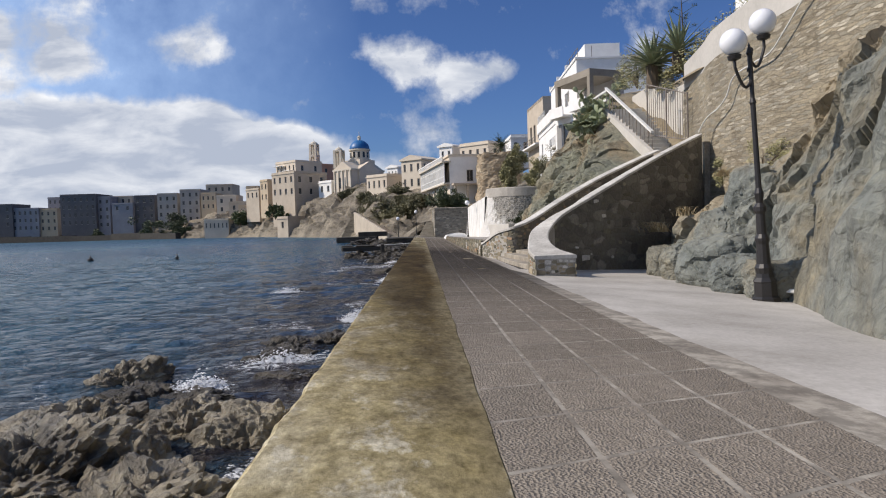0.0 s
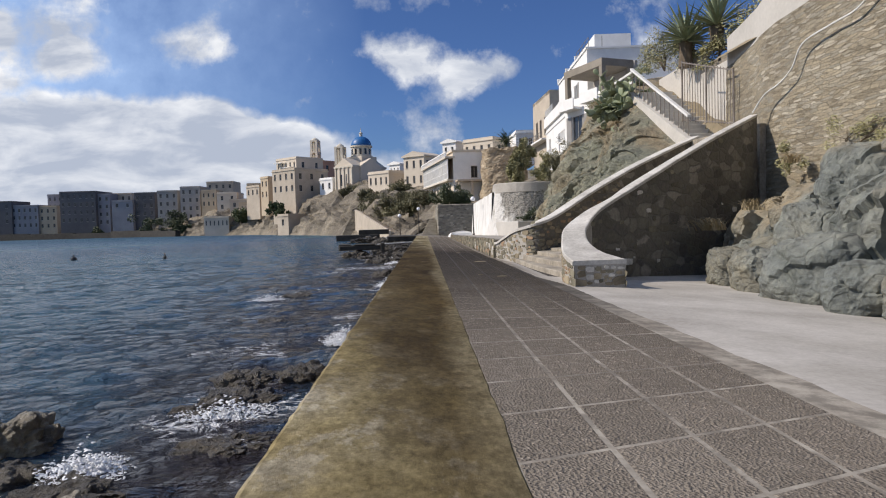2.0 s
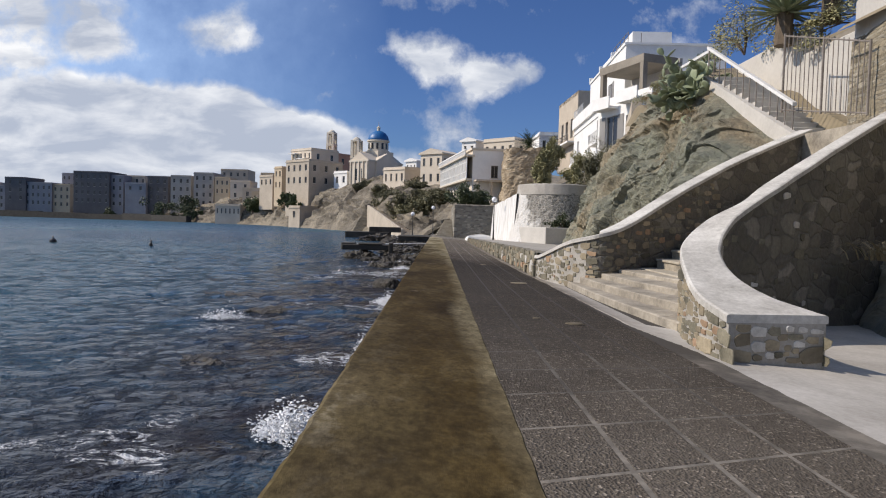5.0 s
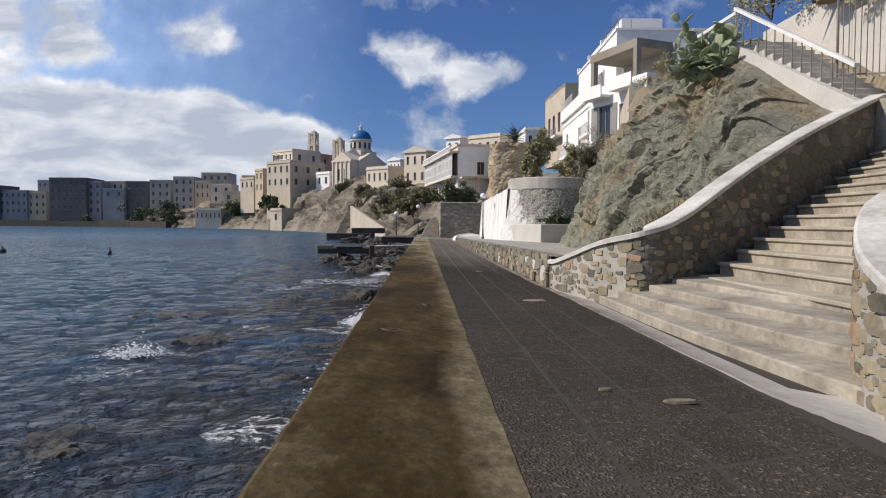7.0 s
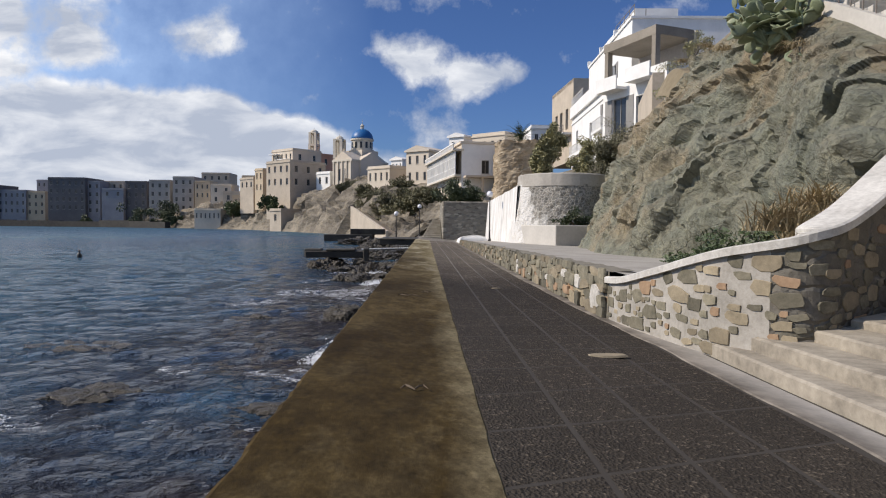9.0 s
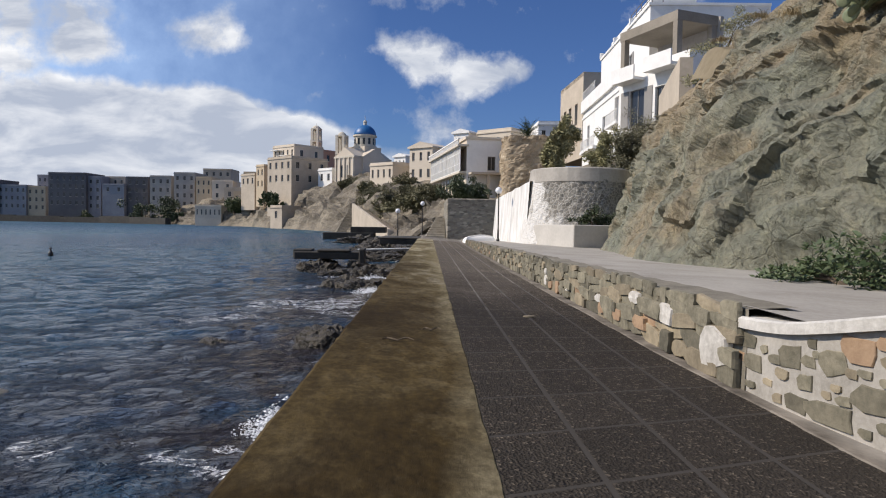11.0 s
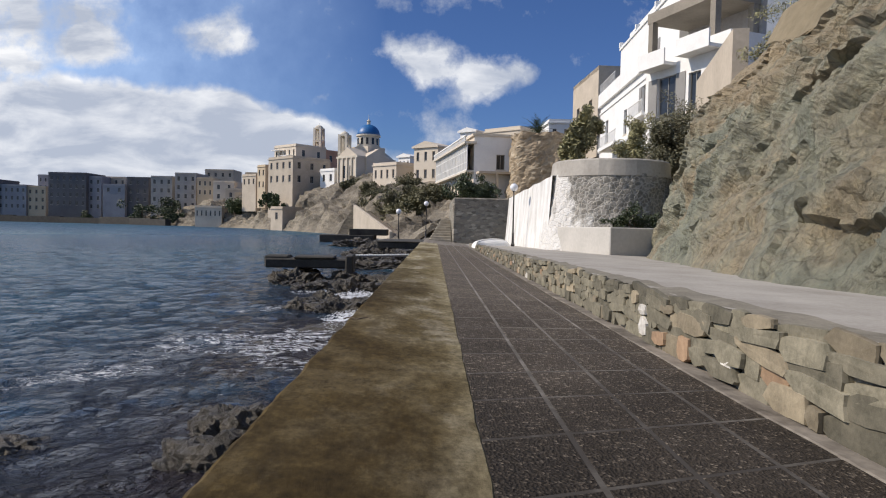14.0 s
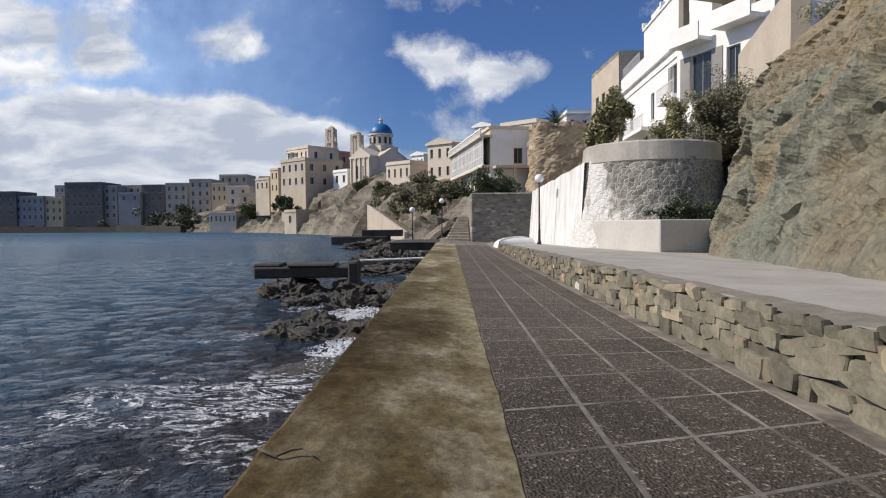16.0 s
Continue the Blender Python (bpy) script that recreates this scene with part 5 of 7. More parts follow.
porch = [((2.2, -1.6, 0), (2.5, -1.3, 4.3)), ((0.4, -1.6, 0), (0.7, -1.3, 4.3)), ((0.2, -1.8, 4.3), (4.8, 0, 4.55))]
part("porch", boxed(*porch, m=vm), TAN, ver)

# ---- old round-cornered tower house ----
keep = thing("old_tower", (12, 90, 4), "ruined tan rubble tower with a rounded corner", "tower")


def keep_pt(u, v):
    a = math.tau * u
    cx, cy = math.cos(a), math.sin(a)
    k = (abs(cx) ** 4 + abs(cy) ** 4) ** -0.25
    z = 2.5 + 8.4 * v
    p = Vector((12.05 + 2.95 * k * cx * (1.12 - 0.13 * v), 92.9 + 2.9 * k * cy * (1.12 - 0.13 * v), z + 0.25 * noise.noise((cx * 3, cy * 3, 9)) * v))
    worn = 0.45 * noise.noise(p * 0.55) + 0.3 * (noise.turbulence(p * 0.9, 5, True) - 0.6) + facet(p, 0.9, 0.12)
    return p + Vector((cx, cy, 0)) * worn


keep_bm = surface(90, 60, keep_pt)
MASONRY_TOWN = rubble("ochre_rubble_masonry", [(0.28, 0.22, 0.15), (0.42, 0.34, 0.24), (0.36, 0.28, 0.19), (0.5, 0.42, 0.31)], (0.36, 0.3, 0.22), (1.6, 1.6, 3.0))
part("wall", keep_bm, MASONRY_TOWN, keep)
bm = bmesh.new()
bmesh.ops.create_circle(bm, cap_ends=True, segments=24, radius=3.0, matrix=Matrix.Translation((12.05, 92.9, 10.5)))
part("roof", bm, EARTH, keep)

# ---- tan house above ----
tan = thing("tan_house", (20.1, 99.5, 10), "tan flat-roofed house with three dark openings", "house")
tm = pose(20.1, 99.5, 9.5, 0, 0, 2)
bm = bmesh.new()
th = [(2.2, 4.6, 3.6, 7.4), (5.0, 4.6, 6.4, 7.4), (8.2, 4.6, 9.6, 7.4)]
facade(bm, tm, 7, 10.4, [(1.2, 5, 2.2, 7.2)])
facade(bm, tm @ pose(0, 12.2, 0, 0, 0, -90), 12.2, 10.9, th, 0.5)
facade(bm, tm @ pose(7, 0, 0, 0, 0, 90), 12.2, 10.4, [])
facade(bm, tm @ pose(7, 12.2, 0, 0, 0, 180), 7, 10.4, [])
box(bm, (0, 0, 10.4), (7, 12.2, 10.9), tm)
part("wall", bm, TAN, tan)
for r in th:
    bm = bmesh.new()
    box(bm, (r[0], 0.42, r[1]), (r[2], 0.5, r[3]), tm @ pose(0, 12.2, 0, 0, 0, -90))
    part("window", bm, GLASS_DARK, tan)
part("balcony", boxed(((0.5, -1.2, 3.6), (11.5, 0, 3.85)), m=tm @ pose(0, 12.2, 0, 0, 0, -90)), WHITE, tan)
bm = bmesh.new()
bmk = tm @ pose(0, 12.2, 0, 0, 0, -90)
for z in (4.3, 4.8):
    tube(bm, [bmk @ Vector((0.5, -1.15, z)), bmk @ Vector((11.5, -1.15, z))], 0.05, 6)
for k in range(6):
    tube(bm, [bmk @ Vector((0.5 + 2.2 * k, -1.15, 3.8)), bmk @ Vector((0.5 + 2.2 * k, -1.15, 4.8))], 0.05, 6)
part("railing", bm, RUST, tan)

# ---- white house with the open concrete storey ----
wh = thing("white_house", (16.8, 72, 6), "white terraced house with balconies under an open concrete storey", "house")
fm = pose(16.3, 83.1, 3.0, 0, 0, -92.5)      # facade coordinates: along from the far end, out, up


def fbox(name, mat, *prs, parent=wh, label=""):
    return part(name, boxed(*prs, m=fm), mat, parent, label)


bm = bmesh.new()
holes = [(14.3, 5.9, 15.7, 8.2), (9.0, 5.4, 10.0, 7.4), (7.0, 2.6, 8.1, 4.8), (2.4, 5.6, 3.4, 7.6), (12.2, 2.6, 13.2, 4.6)]
facade(bm, fm, 18.4, 9.0, holes)
facade(bm, fm @ pose(18.4, 0, 0, 0, 0, 90), 12, 9.0, [])
# the wing under the open storey stands at an angle to the rest
wm = pose(14.55, 64.6, 3.0, 0, 0, -69.5)
wing = [(1.2, 4.8, 2.9, 7.5), (4.0, 5.0, 5.0, 7.3)]
facade(bm, wm, 7.2, 8.95, wing)
facade(bm, wm @ pose(7.2, 0, 0, 0, 0, 90), 9, 8.95, [])
facade(bm, wm @ pose(0, 9, 0, 0, 0, -90), 9, 8.95, [])
box(bm, (0, 0, 8.95), (7.2, 9, 9.1), wm)
facade(bm, fm @ pose(0, 12, 0, 0, 0, -90), 12, 9.0, [])
box(bm, (0, 0, 9.0), (18.4, 12, 9.2), fm)
part("wall", bm, WHITE, wh)
for r in holes:
    opening(wh, fm, r, shut=WOOD_GREY if r[0] > 14 else None)
for r in wing:
    opening(wh, wm, r, shut=WOOD_GREY if r[0] < 2 else None)
bm = bmesh.new()
uh = [(4.2, 0.9, 5.4, 3.0), (10.5, 0.9, 11.7, 3.0)]
um = fm @ pose(0.6, 1.6, 9.2)
facade(bm, um, 16.6, 5.3, uh)
facade(bm, um @ pose(16.6, 0, 0, 0, 0, 90), 9, 5.3, [])
facade(bm, um @ pose(0, 9, 0, 0, 0, -90), 9, 5.3, [])
box(bm, (-0.12, -0.12, 5.3), (16.7, 9, 5.5), um)
for u0 in (-0.12, 5.4, 11.0):
    box(bm, (u0, -0.16, 5.5), (u0 + 0.3, 0.2, 6.0), um)
part("upper_storey", bm, WHITE, wh)
for r in uh:
    opening(wh, um, r, shut=WOOD_GREY)
for up in (4.95, 8.55):
    fbox("string_course", WHITE, ((-0.05, -0.09, up), (18.4, -0.003, up + 0.16)))
fbox("parapet", WHITE, ((0, -0.25, 9.2), (17.4, 0, 10.4)))
fbox("balcony", WHITE, ((7.0, 0.5, 9.9), (13.5, 1.6, 10.05)))
fbox("balcony_wall", WHITE, ((7.0, 0.5, 10.05), (13.5, 0.6, 10.4)))
part("balcony", boxed(((0.4, -1.0, 8.0), (2.9, 0, 8.2)), m=wm), WHITE, wh)
part("balcony_wall", boxed(((0.4, -1.0, 8.2), (2.9, -0.9, 9.0)), m=wm), WHITE, wh)
part("balcony", boxed(((3.9, -1.0, 8.2), (6.6, 0, 8.4)), m=wm), WHITE, wh)
part("balcony_wall", boxed(((3.9, -1.0, 8.4), (6.6, -0.9, 9.2)), m=wm), WHITE, wh)
fbox("balcony", WHITE, ((5.4, -1.3, 4.4), (11.4, 0, 4.65)))
fbox("balcony", WHITE, ((13.4, -0.8, 5.65), (17.2, 0, 5.85)))
for a, b, z, o in ((5.4, 11.4, 4.65, -1.2), (13.4, 17.2, 5.85, -0.75), (0.2, 6.0, 10.4, -0.12)):
    bm = bmesh.new()
    for zz in (0.08, 0.9):
        tube(bm, [fm @ Vector((a, o, z + zz)), fm @ Vector((b, o, z + zz))], 0.035, 6)
    n = int((b - a) / 0.25)
    for k in range(n + 1):
        tube(bm, [fm @ Vector((a + (b - a) * k / n, o, z)), fm @ Vector((a + (b - a) * k / n, o, z + 0.9))], 0.018, 4)
    part("railing", bm, RAIL, wh)
# open storey: slab and columns of raw concrete
part("roof_slab", boxed(((0, 0, 11.3), (6.0, 3.4, 11.95)), m=wm), CONC_GREY, wh)
for u, v0 in ((0.1, 0.02), (5.55, 0.02), (5.55, 2.9)):
    part("column", boxed(((u, v0, 9.1), (u + 0.42, v0 + 0.42, 11.3)), m=wm), CONC_GREY, wh)
part("back_wall", boxed(((0.0, 3.4, 9.1), (6.2, 3.7, 11.9)), m=wm), GREYP, wh)
fbox("penthouse", WHITE, ((-10, 5.0, 6.0), (5.5, 9.2, 19.2)))
bm = bmesh.new()
for zz in (0.5, 1.0):
    tube(bm, [fm @ Vector((11.0, 1.8, 14.7 + zz)), fm @ Vector((17.0, 1.8, 14.7 + zz))], 0.03, 6)
for k in range(5):
    tube(bm, [fm @ Vector((11.0 + 1.5 * k, 1.8, 14.7)), fm @ Vector((11.0 + 1.5 * k, 1.8, 15.7))], 0.03, 6)
part("roof_railing", bm, RUST, wh)
fbox("antenna", RUST, ((9, 5, 14.7), (9.06, 5.06, 18.0)))
# rough rendered retaining wall between house and cliff edge
slope = thing("garden_wall", (13.5, 50, 4), "stepped pale rendered garden wall above the cliff edge", "wall")
part("body", boxed(((0, -0.3, -3.5), (9.5, 0.3, 2.6)), m=pose(15.0, 56.5, 6.2, 0, 0, -104)), TAN, slope)

# ---- jetty, slipway wall and the far steps ----
DARK_CONC = plain("wet_dark_concrete", (0.02, 0.018, 0.015), (0.06, 0.055, 0.046), 0.9, 10, 0.9, 0.6, 0.02)


def jetty(name, label, prs, m, mat=None):
    t = thing(name, m.translation, label, "jetty")
    for k, p in enumerate(prs):
        part("slab" if k else "body", boxed(p, m=m, bevel=0.04), mat or DARK_CONC, t)
    return t


jetty("bathing_jetty", "broken dark concrete jetty on rocks in the water", [((0, 0, -0.3), (2.7, 1.3, 0.0)), ((0.9, -0.05, 0.0), (2.2, 1.2, 0.08)), ((-0.05, 0.2, -0.3), (0.7, 1.2, 0.08)), ((2.55, -0.1, -0.7), (2.8, 1.4, 0.12))], pose(-4.65, 42.2, -0.42, 0, 0, 4))
jetty("landing_stage", "flat dark concrete landing stage at the end of the quay", [((0, 0, -0.38), (2.9, 6.5, 0.0)), ((-0.06, -0.06, 0.0), (2.95, 6.5, 0.08))], pose(-2.7, 60.5, -0.32, 0, 0, 0))
jetty("landing_stage", "low concrete pier head below the shore rocks", [((0, 0, -1.2), (5.5, 4.0, 0.35)), ((2.9, 1.0, 0.35), (6.8, 4, 1.0))], pose(-11.0, 88, -0.75, 0, 0, 0))
bridge = thing("gangway", (-1.4, 46.8, -0.45), "narrow white slatted gangway from quay to jetty", "gangway")
for k in range(26):
    part("slat", boxed(((-2.6 + 0.1 * k, -0.25, 0.0), (-2.53 + 0.1 * k, 0.25, 0.04)), m=pose(0, 46.6, -0.42, 0, -2, 0)), RAIL, bridge)
part("beam", boxed(((-2.8, -0.2, -0.06), (0.05, -0.12, 0.0)), ((-2.8, 0.12, -0.06), (0.05, 0.2, 0.0)), m=pose(0, 46.6, -0.42, 0, -2, 0)), RUST, bridge)
plaza = surface(24, 24, lambda u, v: Vector((-0.1 + 9 * u, QUAY_END - 0.5 + 16 * v, ground(-0.1 + 9 * u, 58) - 0.005 - (0.1 if u == 0 else 0))))
tagged(part("quay_end", plaza, APRON, None, "pale cement landing where the quay widens"), "", "cement floor", "", "structure")
steps = thing("shore_steps", (0.8, 66, -0.3), "broad pale stone steps climbing beside the block wall", "stairs")
for k in range(9):
    part("step", boxed(((0.4 + 0.1 * k, 64.6 + 0.5 * k, -0.8), (1.9, 69.5, -0.14 + 0.17 * k)), bevel=0.015), STEP_EDGE, steps)
ramp = thing("cliff_stairway", (-8, 118, -1), "pale walled stairway running down the shore ridge", "stairs")
for k in range(26):
    s = k / 26
    x, y, z = -12.6 + 8.1 * s, 132 - 28 * s, 3.75 - 4.0 * s
    part("step", boxed(((x, y - 1.1, -2), (x + 1.6, y, z - 0.3))), TAN, ramp)
bm = bmesh.new()
a0, a1 = Vector((-12.7, 132.4, 0)), Vector((-4.5, 103.6, 0))
vs = [bm.verts.new((p.x + o, p.y, z)) for o in (0.0, -0.4) for p, z in ((a0, -2.0), (a1, -2.0), (a1, -0.1), (a0, 4.1))]
for f in ((0, 1, 2, 3), (7, 6, 5, 4), (0, 4, 5, 1), (1, 5, 6, 2), (2, 6, 7, 3), (3, 7, 4, 0)):
    bm.faces.new([vs[q] for q in f])
bmesh.ops.recalc_face_normals(bm, faces=bm.faces[:])
part("wall", bm, TAN, ramp)

bm = bmesh.new()
flank = [(-12.7, 132.4, 4.1), (-12.7, 132.4, -2.0), (-16.4, 133.0, -2.0), (-14.6, 132.7, 1.4)]
vs = [bm.verts.new((x, y + o, z)) for o in (0.0, 2.5) for x, y, z in flank]
for f in ((0, 1, 2, 3), (7, 6, 5, 4), (0, 4, 5, 1), (1, 5, 6, 2), (2, 6, 7, 3), (3, 7, 4, 0)):
    bm.faces.new([vs[q] for q in f])
bmesh.ops.recalc_face_normals(bm, faces=bm.faces[:])
part("flank", bm, PALE_ROCK, ramp, "rock slope under the stair wall")

quaywall = thing("sea_wall", (-150, 285, -1.2), "dark weathered sea wall below the far houses", "wall")
for k in range(9):
    a, b2 = along([(-300, 322, 0), (-200, 298, 0), (-130, 276, 0), (-92, 246, 0)], k / 9), along([(-300, 322, 0), (-200, 298, 0), (-130, 276, 0), (-92, 246, 0)], (k + 1) / 9)
    d = b2 - a
    part("section", boxed(((0, 0, -1.5), (d.length, 2, 1.6 - 0.25 * (k % 3))), m=pose(a.x, a.y, 0, 0, 0, math.degrees(math.atan2(d.y, d.x)))), DARK_CONC, quaywall)

# ---- street lamps ----


def turned(name, prof, at, mat, parent, sides=16):
    bm = bmesh.new()
    lathe(bm, prof, at, sides)
    return part(name, bm, mat, parent)


def twin_lamp(x, y):
    z = ground(x, y)
    t = thing("street_lamp", (x, y, z), "black cast-iron lamp post with two white globe heads", "street lamp")
    turned("base", [(0.2, -0.05), (0.2, 0.05), (0.165, 0.08), (0.16, 0.28), (0.17, 0.3), (0.13, 0.36), (0.12, 0.42)], (x, y, z), IRON, t, 8)
    turned("shaft", [(0.115, 0.42), (0.13, 0.5), (0.1, 0.56), (0.085, 0.85), (0.1, 0.9), (0.1, 0.94), (0.07, 1.0), (0.065, 1.3), (0.09, 1.34), (0.09, 1.4), (0.048, 1.46), (0.066, 1.6), (0.042, 1.68), (0.036, 2.6), (0.038, 2.9), (0.048, 2.93), (0.03, 3.0), (0.035, 3.62), (0.05, 3.65), (0.02, 3.74), (0.0, 3.82)], (x, y, z), IRON, t, 12)
    for s, h in ((-1, 3.68), (1, 3.98)):
        bm = bmesh.new()
        u = Vector((0.8, 0.25, 0)) * s
        pts = [Vector((x, y, z + h - 0.42)) + u * (0.34 * k / 8) + Vector((0, 0, -0.13 * math.sin(math.pi * k / 8 * 1.1) + 0.14 * (k / 8) ** 2)) for k in range(9)]
        pts.append(pts[-1] + Vector((0, 0, 0.12)))
        tube(bm, pts, 0.022, 8)
        arm = part("arm", bm, IRON, t)
        tip = pts[-1]
        turned("collar", [(0.03, -0.02), (0.085, 0.0), (0.1, 0.05), (0.07, 0.07)], tip, IRON, arm)
        bm = bmesh.new()
        bmesh.ops.create_uvsphere(bm, u_segments=28, v_segments=16, radius=0.188, matrix=Matrix.Translation(tip + Vector((0, 0, 0.25))))
        part("globe", bm, GLOBE, arm, "opal white glass globe", True)
        bm = bmesh.new()
        tube(bm, [Vector((x, y, z + h - 0.3)) + u * (0.05 + 0.02 * math.cos(a)) + Vector((0, 0, 0.05 * math.sin(a))) for a in [math.tau * k / 12 for k in range(11)]], 0.012, 6)
        part("scroll", bm, IRON, arm)
    t.matrix_basis = Matrix.Translation((x, y, z)) @ pose(0, 0, 0, 0, -3.2, 0)     # the post leans a little seaward
    return t


twin_lamp(5.72, 8.58)


def globe_lamp(x, y, z, h):
    t = thing("street_lamp", (x, y, z), "slim dark lamp post with a single white globe", "street lamp", "single-globe lamps along the quay")
    turned("shaft", [(0.09, 0), (0.09, 0.12), (0.06, 0.18), (0.05, 0.6), (0.065, 0.63), (0.04, 0.68), (0.03, h - 0.42), (0.06, h - 0.38), (0.07, h - 0.33)], (x, y, z), IRON, t, 10)
    bm = bmesh.new()
    bmesh.ops.create_uvsphere(bm, u_segments=20, v_segments=12, radius=0.19, matrix=Matrix.Translation((x, y, z + h - 0.17)))
    part("globe", bm, GLOBE, t, "opal white glass globe", True)
    turned("finial", [(0.06, 0), (0.05, 0.03), (0.0, 0.06)], (x, y, z + h), IRON, t, 8)


globe_lamp(4.5, 52.5, upper(4.5, 52.5) - 0.01, 3.0)
globe_lamp(-1.75, 66.6, -0.35, 2.2)
globe_lamp(0.1, 71.5, -0.3, 2.9)

# ---- dinghy on the quay ----
boat = thing("dinghy", (3.4, 52, -0.2), "white upturned dinghy lying beside the walkway", "boat")


def hull_pt(u, v):
    a = math.pi * v
    w = 0.62 * (1 - abs(2 * u - 1) ** 2.6) ** 0.6 + 0.03
    return Vector((math.cos(a) * w, (u - 0.5) * 3.6, math.sin(a) * 0.42 * (0.75 + 0.25 * math.sin(math.pi * u))))


bm = surface(20, 12, hull_pt)
bmesh.ops.transform(bm, matrix=pose(3.5, 52.6, -0.27, 0, 8, -28), verts=bm.verts[:])
part("hull", bm, WHITE, boat, "", True)
bm = bmesh.new()
tube(bm, [pose(3.5, 52.6, -0.27, 0, 8, -28) @ Vector((0, (k / 10 - 0.5) * 3.5, 0.44 * (0.75 + 0.25 * math.sin(math.pi * k / 10)))) for k in range(11)], 0.025, 6)
part("keel", bm, RAIL, boat)

# ---- mooring buoys ----
for x, y, r in ((-25.5, 51, 0.22), (-18, 49, 0.12)):
    t = thing("mooring_buoy", (x, y, SEA_Z), "dark round mooring buoy floating on the sea", "buoy", "mooring buoys")
    bm = bmesh.new()
    lathe(bm, [(0.05, -0.2), (r * 0.8, -0.1), (r, 0.05), (r * 0.9, 0.17), (r * 0.45, 0.25), (0.04, 0.28), (0.03, 0.36)], (x, y, SEA_Z), 14)
    part("float", bm, IRON, t)
    turned("ring", [(0.06, 0.34), (0.07, 0.38), (0.05, 0.42)], (x, y, SEA_Z), RUST, t, 8)

# ---- upper flight, rails and gate ----
up = thing("upper_stairs", (9.4, 24.5, 3.1), "rendered flight of upper steps with white handrail", "stairs")
US, UE = Vector((9.45, 22.9, 3.12)), Vector((9.0, 27.3, 5.6))
for k in range(13):
    a = US.lerp(UE, k / 13)
    part("step", boxed(((a.x, a.y, 2.6), (a.x + 1.3, a.y + 0.42, a.z + 0.19)), bevel=0.01), RENDER, up)
bm = bmesh.new()
sd = [(US.x - 0.02, US.y - 0.1, 2.4), (UE.x - 0.02, UE.y + 0.2, 4.3), (UE.x - 0.02, UE.y + 0.2, UE.z + 0.12), (US.x - 0.02, US.y - 0.1, US.z + 0.1)]
lo = [bm.verts.new(p) for p in sd]
hi = [bm.verts.new((p[0] - 0.18, p[1], p[2])) for p in sd]
bm.faces.new(lo)
bm.faces.new(hi[::-1])
for i in range(4):
    bm.faces.new((lo[i], hi[i], hi[(i + 1) % 4], lo[(i + 1) % 4]))
bmesh.ops.recalc_face_normals(bm, faces=bm.faces[:])
part("side_wall", bm, RENDER, up)


def rail(parent, a, b, h, n, cap=0.06):
    """White top rail on thin posts from a to b."""
    a, b = Vector(a), Vector(b)
    upz = Vector((0, 0, h))
    for k in range(n + 1):
        p = a.lerp(b, k / n)
        bm = bmesh.new()
        tube(bm, [p, p + upz], 0.016, 6)
        part("baluster", bm, RUST, parent)
    d = (b - a).normalized()
    side = Vector((d.y, -d.x, 0)).normalized() * cap
    bm = bmesh.new()
    vs = [bm.verts.new(p) for q in (a + upz - d * 0.05, b + upz + d * 0.05) for p in (q - side, q + side, q + side + Vector((0, 0, 0.09)), q - side + Vector((0, 0, 0.09)))]
    for f in ((0, 1, 2, 3), (4, 5, 6, 7), (0, 1, 5, 4), (1, 2, 6, 5), (2, 3, 7, 6), (3, 0, 4, 7)):
        bm.faces.new([vs[i] for i in f])
    bmesh.ops.recalc_face_normals(bm, faces=bm.faces[:])
    part("handrail", bm, RAIL, parent)


rail(up, US + Vector((-0.08, 0.3, 0.1)), UE + Vector((-0.08, 0.1, 0.1)), 0.82, 13)
deck = thing("rail_fence", (9.1, 28.5, 5.6), "low white two-bar rail at the head of the steps", "railing")
for h in (0.45, 0.85):
    rail(deck, (8.95, 27.5, 5.6), (9.1, 30.2, 5.75), h, 3, 0.035)
gate = thing("metal_gate", (9.6, 22.7, 3.6), "tall rusty steel bar gate at the top of the stairs", "gate")
GA, GB = Vector((9.5, 24.0, 4.0)), Vector((9.85, 21.1, 3.45))
for k in range(19):
    p = GA.lerp(GB, k / 18)
    top = 6.05 + (5.1 - 6.05) * k / 18
    bm = bmesh.new()
    tube(bm, [p, (p.x, p.y, top)], 0.03 if k in (0, 9, 18) else 0.011, 6)
    part("post" if k in (0, 9, 18) else "bar", bm, RUST, gate)
for f in (0.03, 0.97):
    bm = bmesh.new()
    tube(bm, [Vector((p.x, p.y, p.z + (t - p.z) * f)) for p, t in ((GA, 6.05), (GB, 5.1))], 0.02, 6)
    part("crossbar", bm, RUST, gate)

# land behind the gate and steps
def back_pt(u, v):
    x, y = 9.9 + 14 * v, 18.8 + 21 * u
    lift = 3.3 + 2.4 * min(1, max(0, (y - 22) / 6)) + 0.1 * max(0, y - 28)
    return Vector((x, y, lift + 3.4 * (1 - math.exp(-max(0, x - 11.2) / 3.0)) * (1.15 - 0.5 * u) + 0.3 * noise.noise((x * 0.8, y * 0.8, 0)) - (0.9 if v == 0 else 0)))


tagged(part("bank", surface(50, 30, back_pt), EARTH, None, "dry earth bank above the steps"), "", "slope", "", "structure")
gw = thing("garden_wall", (10.8, 24, 4), "stepped pale rendered wall behind the gate", "wall")
for k, (y0, y1, z1) in enumerate(((22.6, 25.4, 5.9), (25.4, 29.5, 6.6))):
    part("section", boxed(((10.75, y0, 2.6), (11.05, y1, z1)), bevel=0.02), RENDER, gw)
hut = thing("small_shed", (11.6, 24.2, 4.4), "small rendered shed with a dark opening", "shed")
